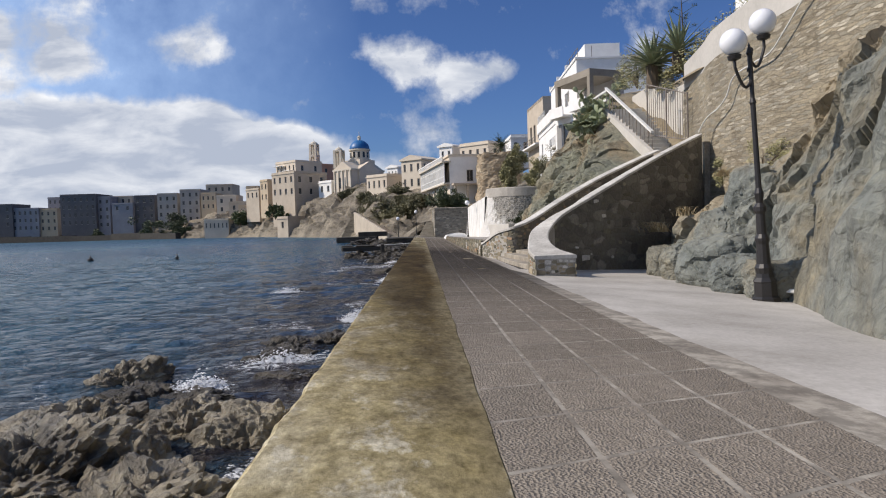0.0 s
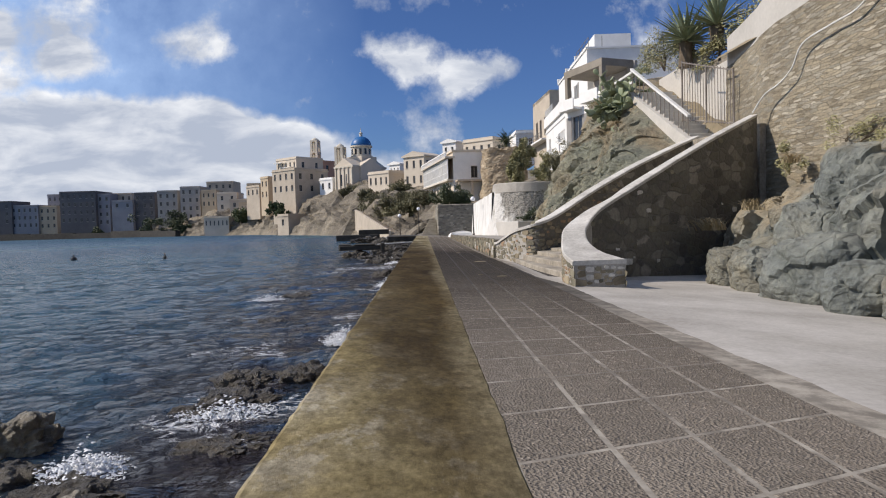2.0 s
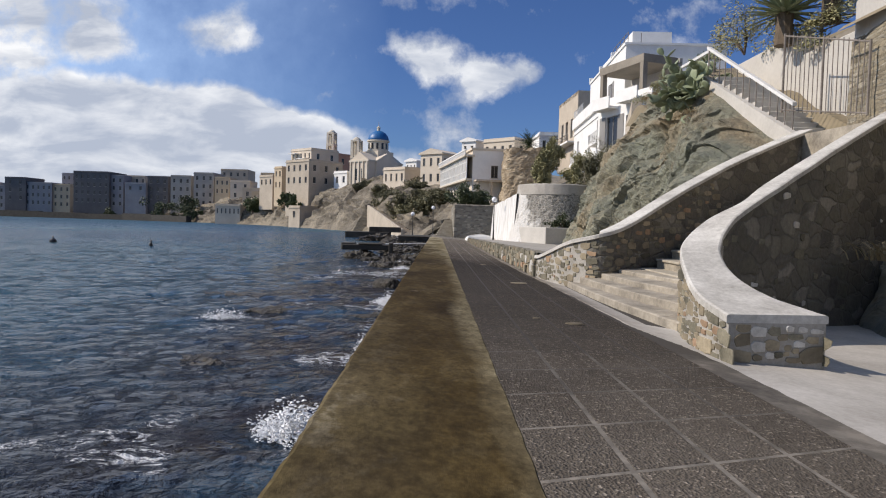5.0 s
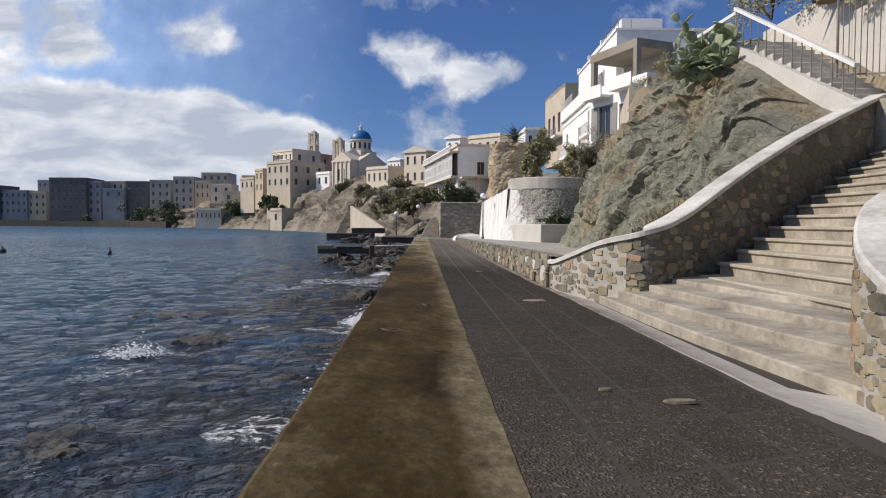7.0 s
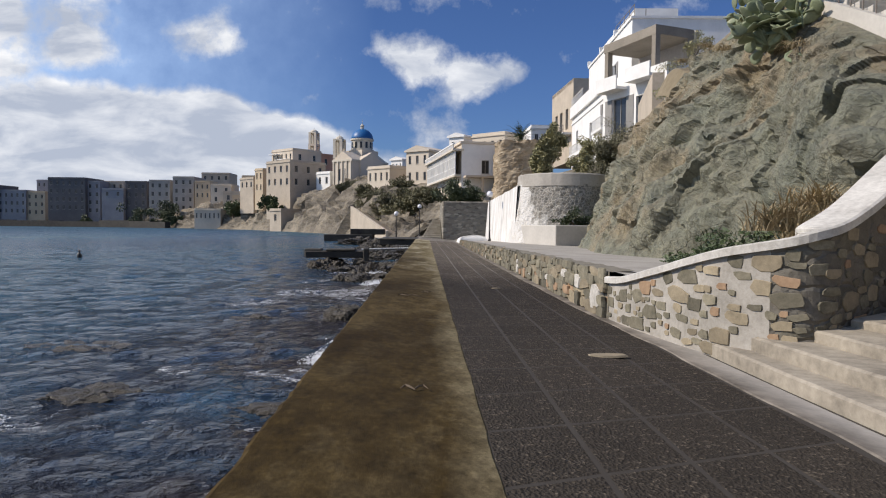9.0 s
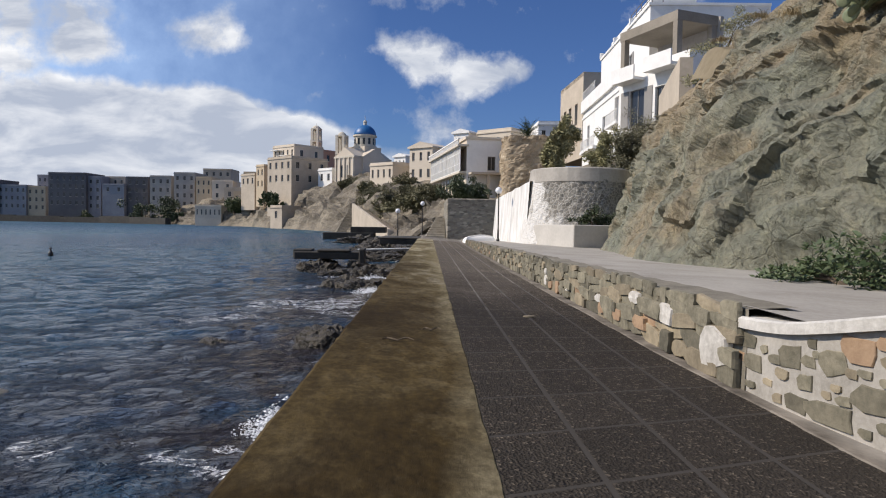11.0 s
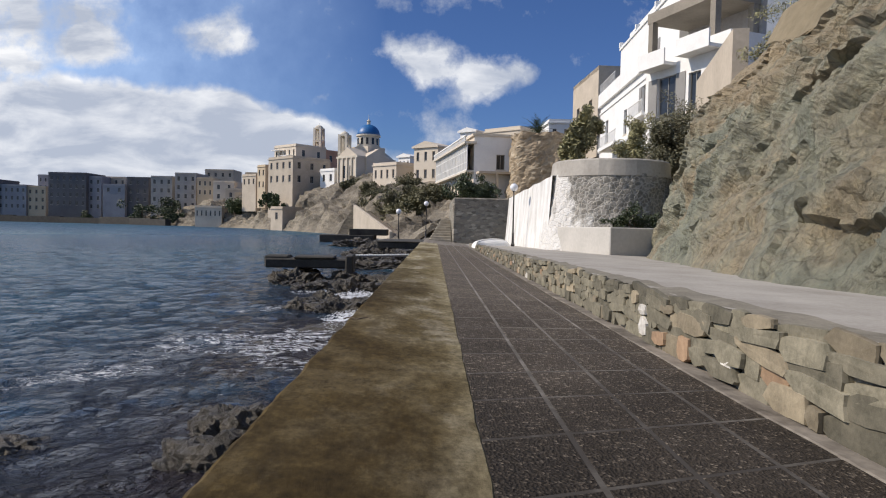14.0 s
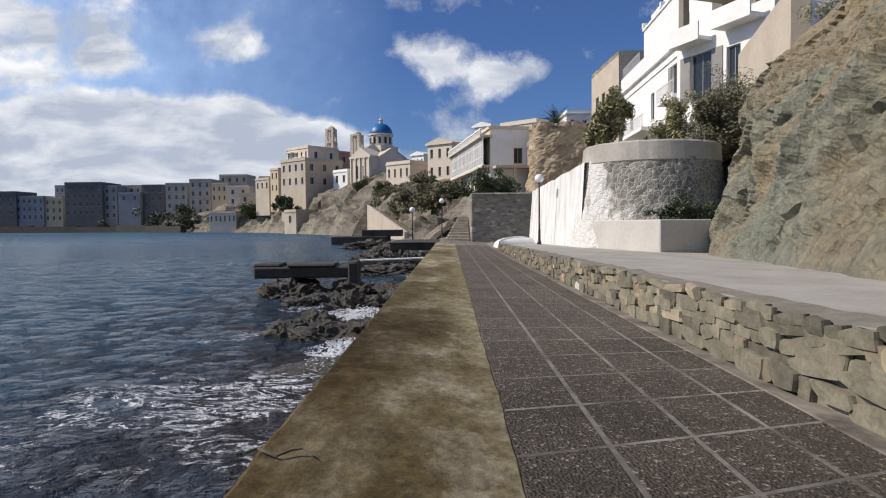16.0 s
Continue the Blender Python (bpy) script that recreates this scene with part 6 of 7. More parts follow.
part("body", boxed(((11.1, 23.2, 3.6), (12.6, 25.2, 6.0))), RENDER, hut)
part("opening", boxed(((11.08, 23.6, 5.0), (11.12, 24.6, 5.6))), GLASS_DARK, hut)
part("roof", boxed(((10.98, 23.1, 6.0), (12.7, 25.3, 6.12))), CONC_GREY, hut)
upper_house = thing("white_house", (17.5, 27, 9), "white cubic house high above the bank", "house")
part("wall", boxed(((17.5, 30.0, 6.5), (21, 33, 12.3))), WHITE, upper_house)
part("roof", boxed(((17.4, 29.9, 12.3), (21.1, 33.1, 12.5)), ((18.2, 30.4, 12.5), (19.4, 31.4, 13.3))), WHITE, upper_house)

# rope-like white conduit on the stone wall, hose at the lamp's foot
cab = thing("conduit", (9.2, 17, 3.4), "white painted conduit climbing the stone wall", "pipe")
bm = bmesh.new()
tube(bm, [along([(9.12, 18.6, 3.4), (9.16, 18.1, 3.75), (9.2, 17.5, 3.9), (9.22, 17.0, 4.15), (9.24, 16.6, 4.6), (9.26, 15.6, 4.72), (9.26, 14.8, 4.78), (9.26, 14.2, 5.1), (9.28, 13.0, 5.9), (9.3, 11.5, 6.9)], k / 50) for k in range(51)], 0.022, 6)
part("pipe", bm, RAIL, cab)
hose = thing("hose", (6.2, 8.6, -0.45), "coiled white hose lying by the lamp foot", "hose")
bm = bmesh.new()
tube(bm, [(6.12 + 0.16 * math.cos(k * 0.5) + 0.01 * k * 0.2, 8.55 + 0.1 * math.sin(k * 0.5), -0.42 + 0.1 * abs(math.sin(k * 0.25)) + 0.001 * k) for k in range(44)], 0.016, 6)
part("coil", bm, RAIL, hose)

# ---- plants ----


def leaf_quads(bm, centre, radii, count, size, rng, flat=0.0):
    for _ in range(count):
        d = Vector((rng.gauss(0, 1), rng.gauss(0, 1), rng.gauss(0, 1))).normalized() * rng.random() ** 0.4
        p = Vector(centre) + Vector((d.x * radii[0], d.y * radii[1], d.z * radii[2]))
        a = Vector((rng.gauss(0, 1), rng.gauss(0, 1), rng.gauss(0, 1) + flat)).normalized()
        b = a.orthogonal().normalized()
        s = size * rng.uniform(0.6, 1.4)
        vs = [bm.verts.new(p + a * s), bm.verts.new(p + b * s * 0.4), bm.verts.new(p - a * s), bm.verts.new(p - b * s * 0.4)]
        bm.faces.new(vs)


def bush(name, label, blobs, size, mat, seed, density=900, category="bush", group=""):
    """A woody shrub: a few stems and a crown of small leaves with gaps."""
    rng = random.Random(seed)
    c = blobs[0][0]
    t = thing(name, (c[0], c[1], c[2] - blobs[0][1][2]), label, category, group)
    bm = bmesh.new()
    for (x, y, z), r in blobs:
        for _ in range(4):
            tube(bm, [(c[0], c[1], c[2] - blobs[0][1][2] * 1.15), ((c[0] + x) / 2 + rng.uniform(-0.1, 0.1) * r[0], (c[1] + y) / 2, (c[2] + z) / 2 - r[2] * 0.4), (x + rng.uniform(-0.6, 0.6) * r[0], y + rng.uniform(-0.6, 0.6) * r[1], z + rng.uniform(-0.3, 0.7) * r[2])], [r[0] * 0.045, r[0] * 0.03, r[0] * 0.012], 5)
    part("stems", bm, BARK, t)
    bm = bmesh.new()
    for (x, y, z), r in blobs:
        subs = max(5, int(density / 90))
        for _ in range(subs):
            o = Vector((rng.gauss(0, 0.5), rng.gauss(0, 0.5), rng.gauss(0, 0.5)))
            leaf_quads(bm, (x + o.x * r[0], y + o.y * r[1], z + o.z * r[2]), [q * 0.42 for q in r], density // subs, size, rng)
    part("foliage", bm, mat, t)
    return t


bush("shrub", "dense grey-green shrub growing from the rock beside the bastion", [((11.3, 50.2, 4.4), (1.0, 1.0, 1.2)), ((12.1, 51.2, 5.5), (1.0, 1.0, 0.9)), ((10.7, 49.6, 3.5), (0.7, 0.6, 0.7)), ((12.8, 51.6, 4.8), (0.9, 0.8, 1.0)), ((10.6, 50.0, 4.9), (0.5, 0.6, 0.6))], 0.06, LEAF_GREY, 1, 6500)
bush("shrub", "dark leafy shrub below the white house", [((9.9, 51.5, 4.6), (0.5, 0.6, 0.8)), ((10.8, 53.5, 5.4), (0.6, 0.8, 0.8))], 0.08, LEAF_DRY, 2, 2600)
bush("climber", "dark climbing plant hanging beside the terrace", [((9.7, 62, 6.4), (1.0, 0.8, 1.2)), ((9.3, 61.5, 4.9), (0.8, 0.7, 1.2)), ((10.2, 62.4, 7.4), (0.9, 0.7, 0.7))], 0.14, LEAF_DRY, 3, 2400)
bush("ivy", "green weeds hanging on the bastion foot", [((8.0, 44.9, 1.2), (0.6, 0.4, 0.5)), ((8.5, 45.1, 0.9), (0.5, 0.4, 0.4)), ((7.5, 45.0, 0.95), (0.5, 0.3, 0.3))], 0.05, LEAF_DARK, 4, 1100)
bush("shrub", "round dark green bush above the block wall", [((3.6, 79.5, 4.0), (1.5, 1.3, 1.1)), ((5.0, 80.5, 3.7), (1.3, 1.2, 0.9))], 0.13, LEAF_DARK, 5, 4000)
bush("shrub", "dark green shrub at the stair foot of the cliff", [((5.5, 23.6, 0.35), (0.6, 0.7, 0.32)), ((6.1, 22.7, 0.6), (0.6, 0.6, 0.45)), ((5.2, 24.6, 0.2), (0.45, 0.5, 0.22))], 0.045, LEAF_DARK, 6, 1500)
bush("shrub", "brown dry shrub on the stone wall", [((8.85, 16.5, 2.05), (0.3, 0.35, 0.35))], 0.035, LEAF_DRY, 7, 900)
bush("shrub", "grey dry shrub high on the stone wall", [((9.1, 14.9, 2.4), (0.3, 0.6, 0.4)), ((9.2, 14.0, 2.2), (0.25, 0.4, 0.3))], 0.035, LEAF_DRY, 8, 800)
bush("shrub", "olive scrub on the bank over the stone wall", [((11.6, 22.6, 6.9), (0.9, 1.3, 0.8)), ((12.0, 20.4, 7.2), (0.9, 1.4, 0.8)), ((12.2, 24.6, 7.3), (0.9, 1.2, 0.8)), ((10.9, 26.2, 6.6), (0.7, 1.2, 0.6)), ((10.7, 24.6, 6.5), (0.5, 1.0, 0.5))], 0.06, LEAF_DRY, 9, 1500)
bush("shrub", "dark round shrub above the steps", [((11.0, 29.5, 7.9), (0.8, 1.1, 0.8)), ((11.3, 31.6, 8.2), (0.8, 1.2, 0.7))], 0.06, LEAF_DRY, 10, 1200)
bush("shrub", "olive shrub on the cliff edge near the house", [((12.4, 43, 8.0), (0.7, 1.2, 0.6)), ((12.7, 45.5, 7.4), (0.6, 1.0, 0.5)), ((12.0, 40.5, 8.4), (0.5, 0.9, 0.4))], 0.06, LEAF_DRY, 11, 900)
bush("shrub", "yellow-green creeper hanging over the cliff edge", [((12.9, 38.5, 9.0), (0.5, 1.2, 0.4)), ((11.9, 35.0, 8.2), (0.4, 0.8, 0.3))], 0.05, LEAF_CACTUS, 12, 700)
for k, (x, y, z, rx, rz) in enumerate([(-10.2, 134, 3.4, 2.2, 1.5), (-6.9, 128, 3.0, 2.4, 1.5), (-3.5, 118, 3.1, 2.3, 1.4), (-1.4, 110, 3.8, 2.0, 1.3), (-8.8, 138, 5.6, 2.4, 1.5), (-2.4, 116, 5.0, 2.2, 1.3), (-16.5, 170, 10.2, 2.0, 1.2), (-5.5, 125, 4.7, 2.2, 1.4), (-18.8, 168, 9.6, 1.6, 1.0), (0.6, 106, 5.0, 1.8, 1.1), (-12.5, 150, 7.6, 2.0, 1.2), (-4.6, 146, 9.0, 2.6, 1.3)]):
    bush("scrub", "dusty dark olive scrub on the shore slope", [((x, y, z), (rx, rx * 0.8, rz)), ((x + rx * 0.7, y - rx * 0.5, z - rz * 0.5), (rx * 0.7, rx * 0.6, rz * 0.7))], 0.2, LEAF_SCRUB, 30 + k, 3000, "scrub", "scrub on the shore slope")
for k, (x, y, z, r) in enumerate([(-111.6, 272, 3.5, 5), (-101.5, 268, 6, 4), (-98, 262, 3, 3.5), (-142, 286, 1.5, 3), (-62, 226, 6, 3), (-41, 186, 6.5, 2.2)]):
    bush("tree", "dark green tree among the shore houses", [((x, y, z), (r, r, r)), ((x + r * 0.6, y, z - r * 0.4), (r * 0.7, r * 0.7, r * 0.7))], 0.4, LEAF_DARK, 60 + k, 900, "tree", "trees on the far shore")


def blades(name, label, at, n, length, spread, mat, seed, droop=0.5, lean=(0, 0)):
    """A tuft of long dry blades."""
    rng = random.Random(seed)
    t = thing(name, at, label, "grass")
    bm = bmesh.new()
    for _ in range(n):
        a = rng.uniform(0, math.tau)
        out = Vector((math.cos(a) + lean[0], math.sin(a) + lean[1], 0)) * spread * rng.uniform(0.3, 1.1)
        ln = length * rng.uniform(0.5, 1.15)
        p0 = Vector(at) + Vector((rng.gauss(0, 0.22) * spread, rng.gauss(0, 0.22) * spread, -0.03))
        side = Vector((-math.sin(a), math.cos(a), 0)) * 0.006 * (1 + length)
        prev = None
        for k in range(5):
            f = k / 4
            p = p0 + out * f ** 1.4 + Vector((0, 0, ln * (f - droop * f * f)))
            w = side * (1 - f * 0.9)
            cur = (bm.verts.new(p - w), bm.verts.new(p + w))
            if prev:
                bm.faces.new((prev[0], prev[1], cur[1], cur[0]))
            prev = cur
    part("blade_tuft", bm, mat, t)
    return t


blades("dry_grass", "straw-coloured tuft hanging over the stair parapet", (4.75, 21.1, 0.75), 260, 0.75, 0.65, STRAW, 1, 0.6, (-0.2, -0.5))
blades("dry_grass", "straw-coloured tuft hanging over the stair parapet", (5.4, 21.4, 0.95), 260, 0.8, 0.7, STRAW, 2, 0.6, (-0.3, -0.4))
blades("dry_reeds", "tall bleached reeds at the foot of the cliff", (5.75, 22.5, 0.3), 150, 1.2, 0.4, STRAW, 3, 0.45)
blades("dry_reeds", "tall bleached reeds at the foot of the cliff", (6.2, 21.9, 0.6), 150, 1.2, 0.45, STRAW, 4, 0.5)
blades("dry_grass", "brown dry weeds in the shaded wall corner", (6.9, 16.0, 0.5), 160, 0.7, 0.6, STRAW, 5, 0.7, (-0.6, 0))
blades("dry_grass", "brown dry weeds on the outcrop", (7.0, 14.6, 0.9), 120, 0.5, 0.4, STRAW, 6, 0.6)
blades("dry_grass", "brown dry weeds on the outcrop", (8.5, 15.8, 1.9), 140, 0.45, 0.4, STRAW, 7, 0.6)
for k, (x, y, z) in enumerate([(9.0, 28.4, 5.2), (9.2, 31.2, 5.6), (8.6, 26.6, 4.4), (10.2, 34.5, 6.6), (11.4, 39.5, 7.4)]):
    blades("dry_grass", "dry hanging roots on the cliff face", (x - 0.5, y, z), 120, 0.5, 0.45, STRAW, 10 + k, 1.3, (-0.5, -0.2))


def pad_mesh():
    bm = bmesh.new()
    bmesh.ops.create_uvsphere(bm, u_segments=10, v_segments=6, radius=1.0)
    for v in bm.verts:
        v.co = Vector((v.co.x * (0.75 + 0.2 * v.co.z), v.co.y * 0.14, v.co.z + 1.0)) * 0.5
    me = bpy.data.meshes.new("pad")
    bm.to_mesh(me)
    bm.free()
    me.materials.append(LEAF_CACTUS)
    me.polygons.foreach_set("use_smooth", [True] * len(me.polygons))
    return me


PAD = pad_mesh()


def prickly_pear(at, n, seed, scale=0.34):
    rng = random.Random(seed)
    t = thing("prickly_pear", at, "sprawling green prickly pear on the cliff edge", "cactus", "prickly pears on the cliff edge")
    tips = [(Vector(at), Vector((0, 0, 1)))] * 4
    for k in range(n):
        p, d = rng.choice(tips)
        nd = (d + Vector((rng.gauss(-0.25, 0.8), rng.gauss(-0.1, 0.9), rng.gauss(-0.12, 0.45)))).normalized()
        ob = new("pad", PAD)
        ob.parent = t
        s = scale * rng.uniform(0.7, 1.2)
        q = nd.to_track_quat("Z", "Y").to_matrix().to_4x4() @ pose(0, 0, 0, 0, 0, rng.uniform(0, 180))
        ob.matrix_basis = Matrix.Translation(p - Vector(at)) @ q @ Matrix.Scale(s, 4)
        tips.append((p + nd * s * 0.95, nd))
    return t


for k, (x, y, z) in enumerate([(8.7, 28.4, 5.2), (8.3, 28.2, 4.75), (9.0, 29.6, 5.7), (9.5, 30.8, 6.2), (8.0, 27.6, 4.7), (8.6, 27.4, 4.9), (10.0, 31.9, 6.4)]):
    prickly_pear((x, y, z), 46, 100 + k, 0.38)


def leaf_mesh(name, length, width, fold, droop, mat):
    """One long pointed leaf along +x."""
    bm = bmesh.new()
    rows = []
    for k in range(6):
        f = k / 5
        w = width * (math.sin(math.pi * min(1, 0.18 + 0.82 * f)) ** 0.8) * (1 - f) ** 0.35
        z = -droop * length * f * f
        rows.append([bm.verts.new((length * f, -w, z + fold * w)), bm.verts.new((length * f, 0, z)), bm.verts.new((length * f, w, z + fold * w))])
    for a, b in zip(rows, rows[1:]):
        for i in range(2):
            bm.faces.new((a[i], b[i], b[i + 1], a[i + 1]))
    me = bpy.data.meshes.new(name)
    bm.to_mesh(me)
    bm.free()
    me.materials.append(mat)
    return me


def rosette(name, label, at, n, mesh, lo, hi, seed, category, trunk=None):
    rng = random.Random(seed)
    t = thing(name, (at[0], at[1], at[2] - (trunk or 0)), label, category)
    if trunk:
        bm = bmesh.new()
        tube(bm, [(at[0], at[1], at[2] - trunk), (at[0], at[1], at[2] - trunk / 2), at], [0.26, 0.22, 0.24], 9)
        part("trunk", bm, BARK, t)
    for k in range(n):
        ob = new("leaf" if not trunk else "frond", mesh)
        ob.parent = t
        el = lo + (hi - lo) * (k / n) + rng.uniform(-6, 6)
        ob.matrix_basis = Matrix.Translation((0, 0, trunk or 0)) @ pose(0, 0, 0, rng.uniform(-15, 15), -el, k * 137.5 + rng.uniform(-10, 10)) @ Matrix.Scale(rng.uniform(0.8, 1.15), 4)
    return t


AGAVE = leaf_mesh("leaf", 1.4, 0.085, 0.4, 0.12, LEAF_CACTUS)
rosette("yucca", "spiky grey-green yucca on the bank over the gate", (10.3, 25.6, 7.1), 60, AGAVE, -10, 80, 1, "yucca", 0.9)
rosette("yucca", "spiky grey-green yucca on the bank over the gate", (10.9, 24.4, 7.3), 56, AGAVE, -10, 80, 2, "yucca", 0.8)
rosette("yucca", "spiky grey-green yucca on the bank over the gate", (11.0, 27.0, 7.5), 44, AGAVE, -10, 80, 3, "yucca", 0.8)


def frond_mesh():
    bm = bmesh.new()
    rng = random.Random(5)
    for k in range(26):
        f = k / 25
        x, z = 2.6 * f, 0.5 * math.sin(math.pi * f * 0.6) - 1.1 * f * f
        for s in (-1, 1):
            ln = 0.55 * math.sin(math.pi * (0.15 + 0.8 * f))
            vs = [(x, 0, z), (x + 0.05, 0, z), (x + 0.25 + 0.1 * rng.random(), s * ln, z - 0.2 * ln)]
            bm.faces.new([bm.verts.new(v) for v in vs])
    me = bpy.data.meshes.new("frond")
    bm.to_mesh(me)
    bm.free()
    me.materials.append(LEAF_DARK)
    return me


rosette("palm_tree", "date palm with dark drooping fronds behind the old tower", (15.0, 112, 13.9), 44, frond_mesh(), -25, 75, 6, "palm", 6.0)
mast = thing("flower_stalk", (12.2, 27.0, 7.0), "thin dead flower stalk with bare branches", "plant")
bm = bmesh.new()
tube(bm, [(12.2, 27.0, 6.6), (12.15, 26.9, 8.6), (12.05, 26.8, 10.2)], [0.05, 0.04, 0.015], 6)
part("stalk", bm, BARK, mast)
bm = bmesh.new()
rng = random.Random(8)
for k in range(9):
    z = 8.8 + 0.15 * k
    a = k * 2.4
    tube(bm, [(12.1, 26.85, z), (12.1 + 0.5 * math.cos(a), 26.85 + 0.5 * math.sin(a), z + 0.25)], [0.015, 0.006], 4)
    leaf_quads(bm, (12.1 + 0.5 * math.cos(a), 26.85 + 0.5 * math.sin(a), z + 0.28), (0.16, 0.16, 0.06), 26, 0.05, rng)
part("branches", bm, LEAF_DARK, mast)

# ---- foreshore rocks ----


def boulder(x, y, rx, ry, h, seed, turn=0.0):
    """A jagged wet rock that breaks the water."""
    bm = bmesh.new()
    bmesh.ops.create_icosphere(bm, subdivisions=6 if y < 11 else 5, radius=1.0)
    off = Vector((seed * 3.7, seed * 1.3, seed * 2.1))
    m = pose(x, y, SEA_Z - 0.12, 0, 0, turn)
    for v in bm.verts:
        p = Vector((v.co.x * rx, v.co.y * ry, max(v.co.z, -0.35) * h))
        q = p + off
        d = 0.22 * noise.noise(q * 1.9) + facet(q, 0.3, 0.05) + 0.26 * (noise.turbulence(q * 3.4, 6, True) - 0.5) + 0.07 * noise.noise(q * 13) + 0.04 * noise.noise(q * 27)
        v.co = m @ (p * (1 + d * 1.3) + Vector((0, 0, d * 0.6 * h + 0.02)))
    t = thing("shore_rock", (x, y, SEA_Z - 0.3), "jagged wet brown rock breaking the water below the quay", "rock", "rocks along the quay")
    part("stone", bm, SHORE_ROCK if y < 6.3 or x < -3.2 and y < 9 else WET_ROCK, t)


ROCKS = [(-3.4, 8.1, 0.5, 0.4, 0.46), (-2.9, 7.3, 0.45, 0.3, 0.3), (-1.75, 5.95, 0.6, 0.5, 0.42), (-1.0, 5.5, 0.42, 0.55, 0.32), (-2.9, 5.8, 0.5, 0.42, 0.46), (-1.95, 4.75, 0.36, 0.32, 0.4), (-2.7, 4.5, 1.0, 0.75, 0.5), (-1.5, 3.8, 0.8, 0.55, 0.36),
         (-1.05, 10.5, 0.4, 0.7, 0.36), (-1.75, 10.4, 0.5, 0.5, 0.34), (-1.3, 8.1, 0.55, 0.6, 0.2), (-2.2, 7.0, 0.5, 0.4, 0.24), (-3.9, 5.0, 0.8, 0.7, 0.45), (-1.6, 9.4, 0.55, 0.55, 0.34), (-2.65, 15.8, 0.55, 0.45, 0.2),
         (-4.6, 23.6, 0.9, 0.5, 0.18), (-1.1, 27.5, 0.38, 0.45, 0.5), (-0.9, 26.6, 0.35, 0.4, 0.5), (-2.7, 26.9, 0.3, 0.3, 0.22), (-3.0, 21.0, 0.7, 0.4, 0.17),
         (-2.1, 36.0, 0.5, 0.4, 0.3), (-1.1, 35.6, 0.6, 0.8, 0.36), (-1.4, 39.4, 0.6, 0.9, 0.4), (-1.9, 37.0, 0.4, 0.4, 0.3), (-2.7, 40.4, 0.8, 0.6, 0.28), (-3.6, 42.3, 1.4, 0.8, 0.5), (-2.0, 42.6, 0.9, 0.7, 0.42), (-0.7, 42.0, 0.6, 0.9, 0.4), (-0.8, 33.0, 0.5, 0.8, 0.22),
         (-1.6, 50.0, 1.2, 1.5, 0.4), (-0.8, 53.5, 0.9, 1.6, 0.5), (-2.6, 55.0, 1.3, 1.2, 0.45), (-3.2, 59.5, 1.0, 1.3, 0.5), (-2.0, 61.0, 1.4, 1.2, 0.55), (-0.9, 57.5, 1.0, 1.2, 0.6), (-5.5, 77, 2.2, 1.8, 0.8), (-3.2, 68, 1.6, 1.4, 0.6), (-0.5, 20.5, 0.5, 1.0, 0.2), (-0.5, 30, 0.5, 0.9, 0.2)]
for k, (x, y, rx, ry, h) in enumerate(ROCKS):
    boulder(x, y, rx * 1.1, ry * 1.1, h * (0.66 if y < 6.3 or k == 0 else 0.4 if y < 12 else 0.75 if y > 33 else 0.42) + 0.07, k + 1, (k * 47) % 180)

# ---- splashes at the foot of the quay ----
FOAM = plain("white_sea_foam", (0.6, 0.62, 0.65), (0.88, 0.89, 0.9), 6, 40, 0.7, 0.6, 0.02)


def splash(x, y, rx, ry, h, n, seed):
    """Broken foam thrown up where a swell meets the rocks: many small ragged flecks."""
    rng = random.Random(seed)
    bm = bmesh.new()
    for _ in range(3 * n):
        a, r = rng.uniform(0, math.tau), rng.random() ** 0.6
        r *= 0.55 + 0.9 * abs(noise.noise((math.cos(a) * 2.2, math.sin(a) * 2.2, seed * 0.7)))
        c = Vector((x + math.cos(a) * r * rx, y + math.sin(a) * r * ry, SEA_Z + 0.02 + max(0.0, rng.gauss(0, 0.5)) * h * max(0.1, 1 - r)))
        size = rng.uniform(0.005, 0.022) * (1.4 - r)
        ring = [c + Vector((math.cos(t) * size * rng.uniform(0.5, 1.6), math.sin(t) * size * rng.uniform(0.5, 1.6), rng.uniform(-0.3, 0.3) * size)) for t in (0.0, 1.3, 2.5, 3.8, 5.0)]
        top = bm.verts.new(c + Vector((0, 0, size * 0.6)))
        vs = [bm.verts.new(q) for q in ring]
        for p, q in zip(vs, vs[1:] + vs[:1]):
            bm.faces.new((p, q, top))
    t = tagged(part("sea_foam", bm, FOAM), "white broken foam where the swell meets the quay", "foam", "", "stuff")
    return t


for k, (x, y, rx, ry, h, n) in enumerate([(-0.75, 12.9, 0.55, 0.6, 0.3, 700), (-0.5, 16.4, 0.25, 0.3, 0.35, 260), (-3.6, 19.6, 0.6, 0.5, 0.22, 260), (-0.6, 22.6, 0.55, 0.9, 0.22, 800), (-0.45, 27.2, 0.35, 0.9, 0.12, 420), (-0.9, 34.0, 0.6, 1.6, 0.16, 700), (-1.2, 38.0, 0.8, 1.6, 0.15, 600), (-1.5, 8.9, 0.7, 0.5, 0.15, 420), (-2.2, 7.4, 0.5, 0.4, 0.18, 380), (-0.4, 10.0, 0.3, 1.0, 0.12, 380)]):
    splash(x, y, rx, ry, h, n, 500 + k)

# ---- boulders at the foot of the outcrop ----


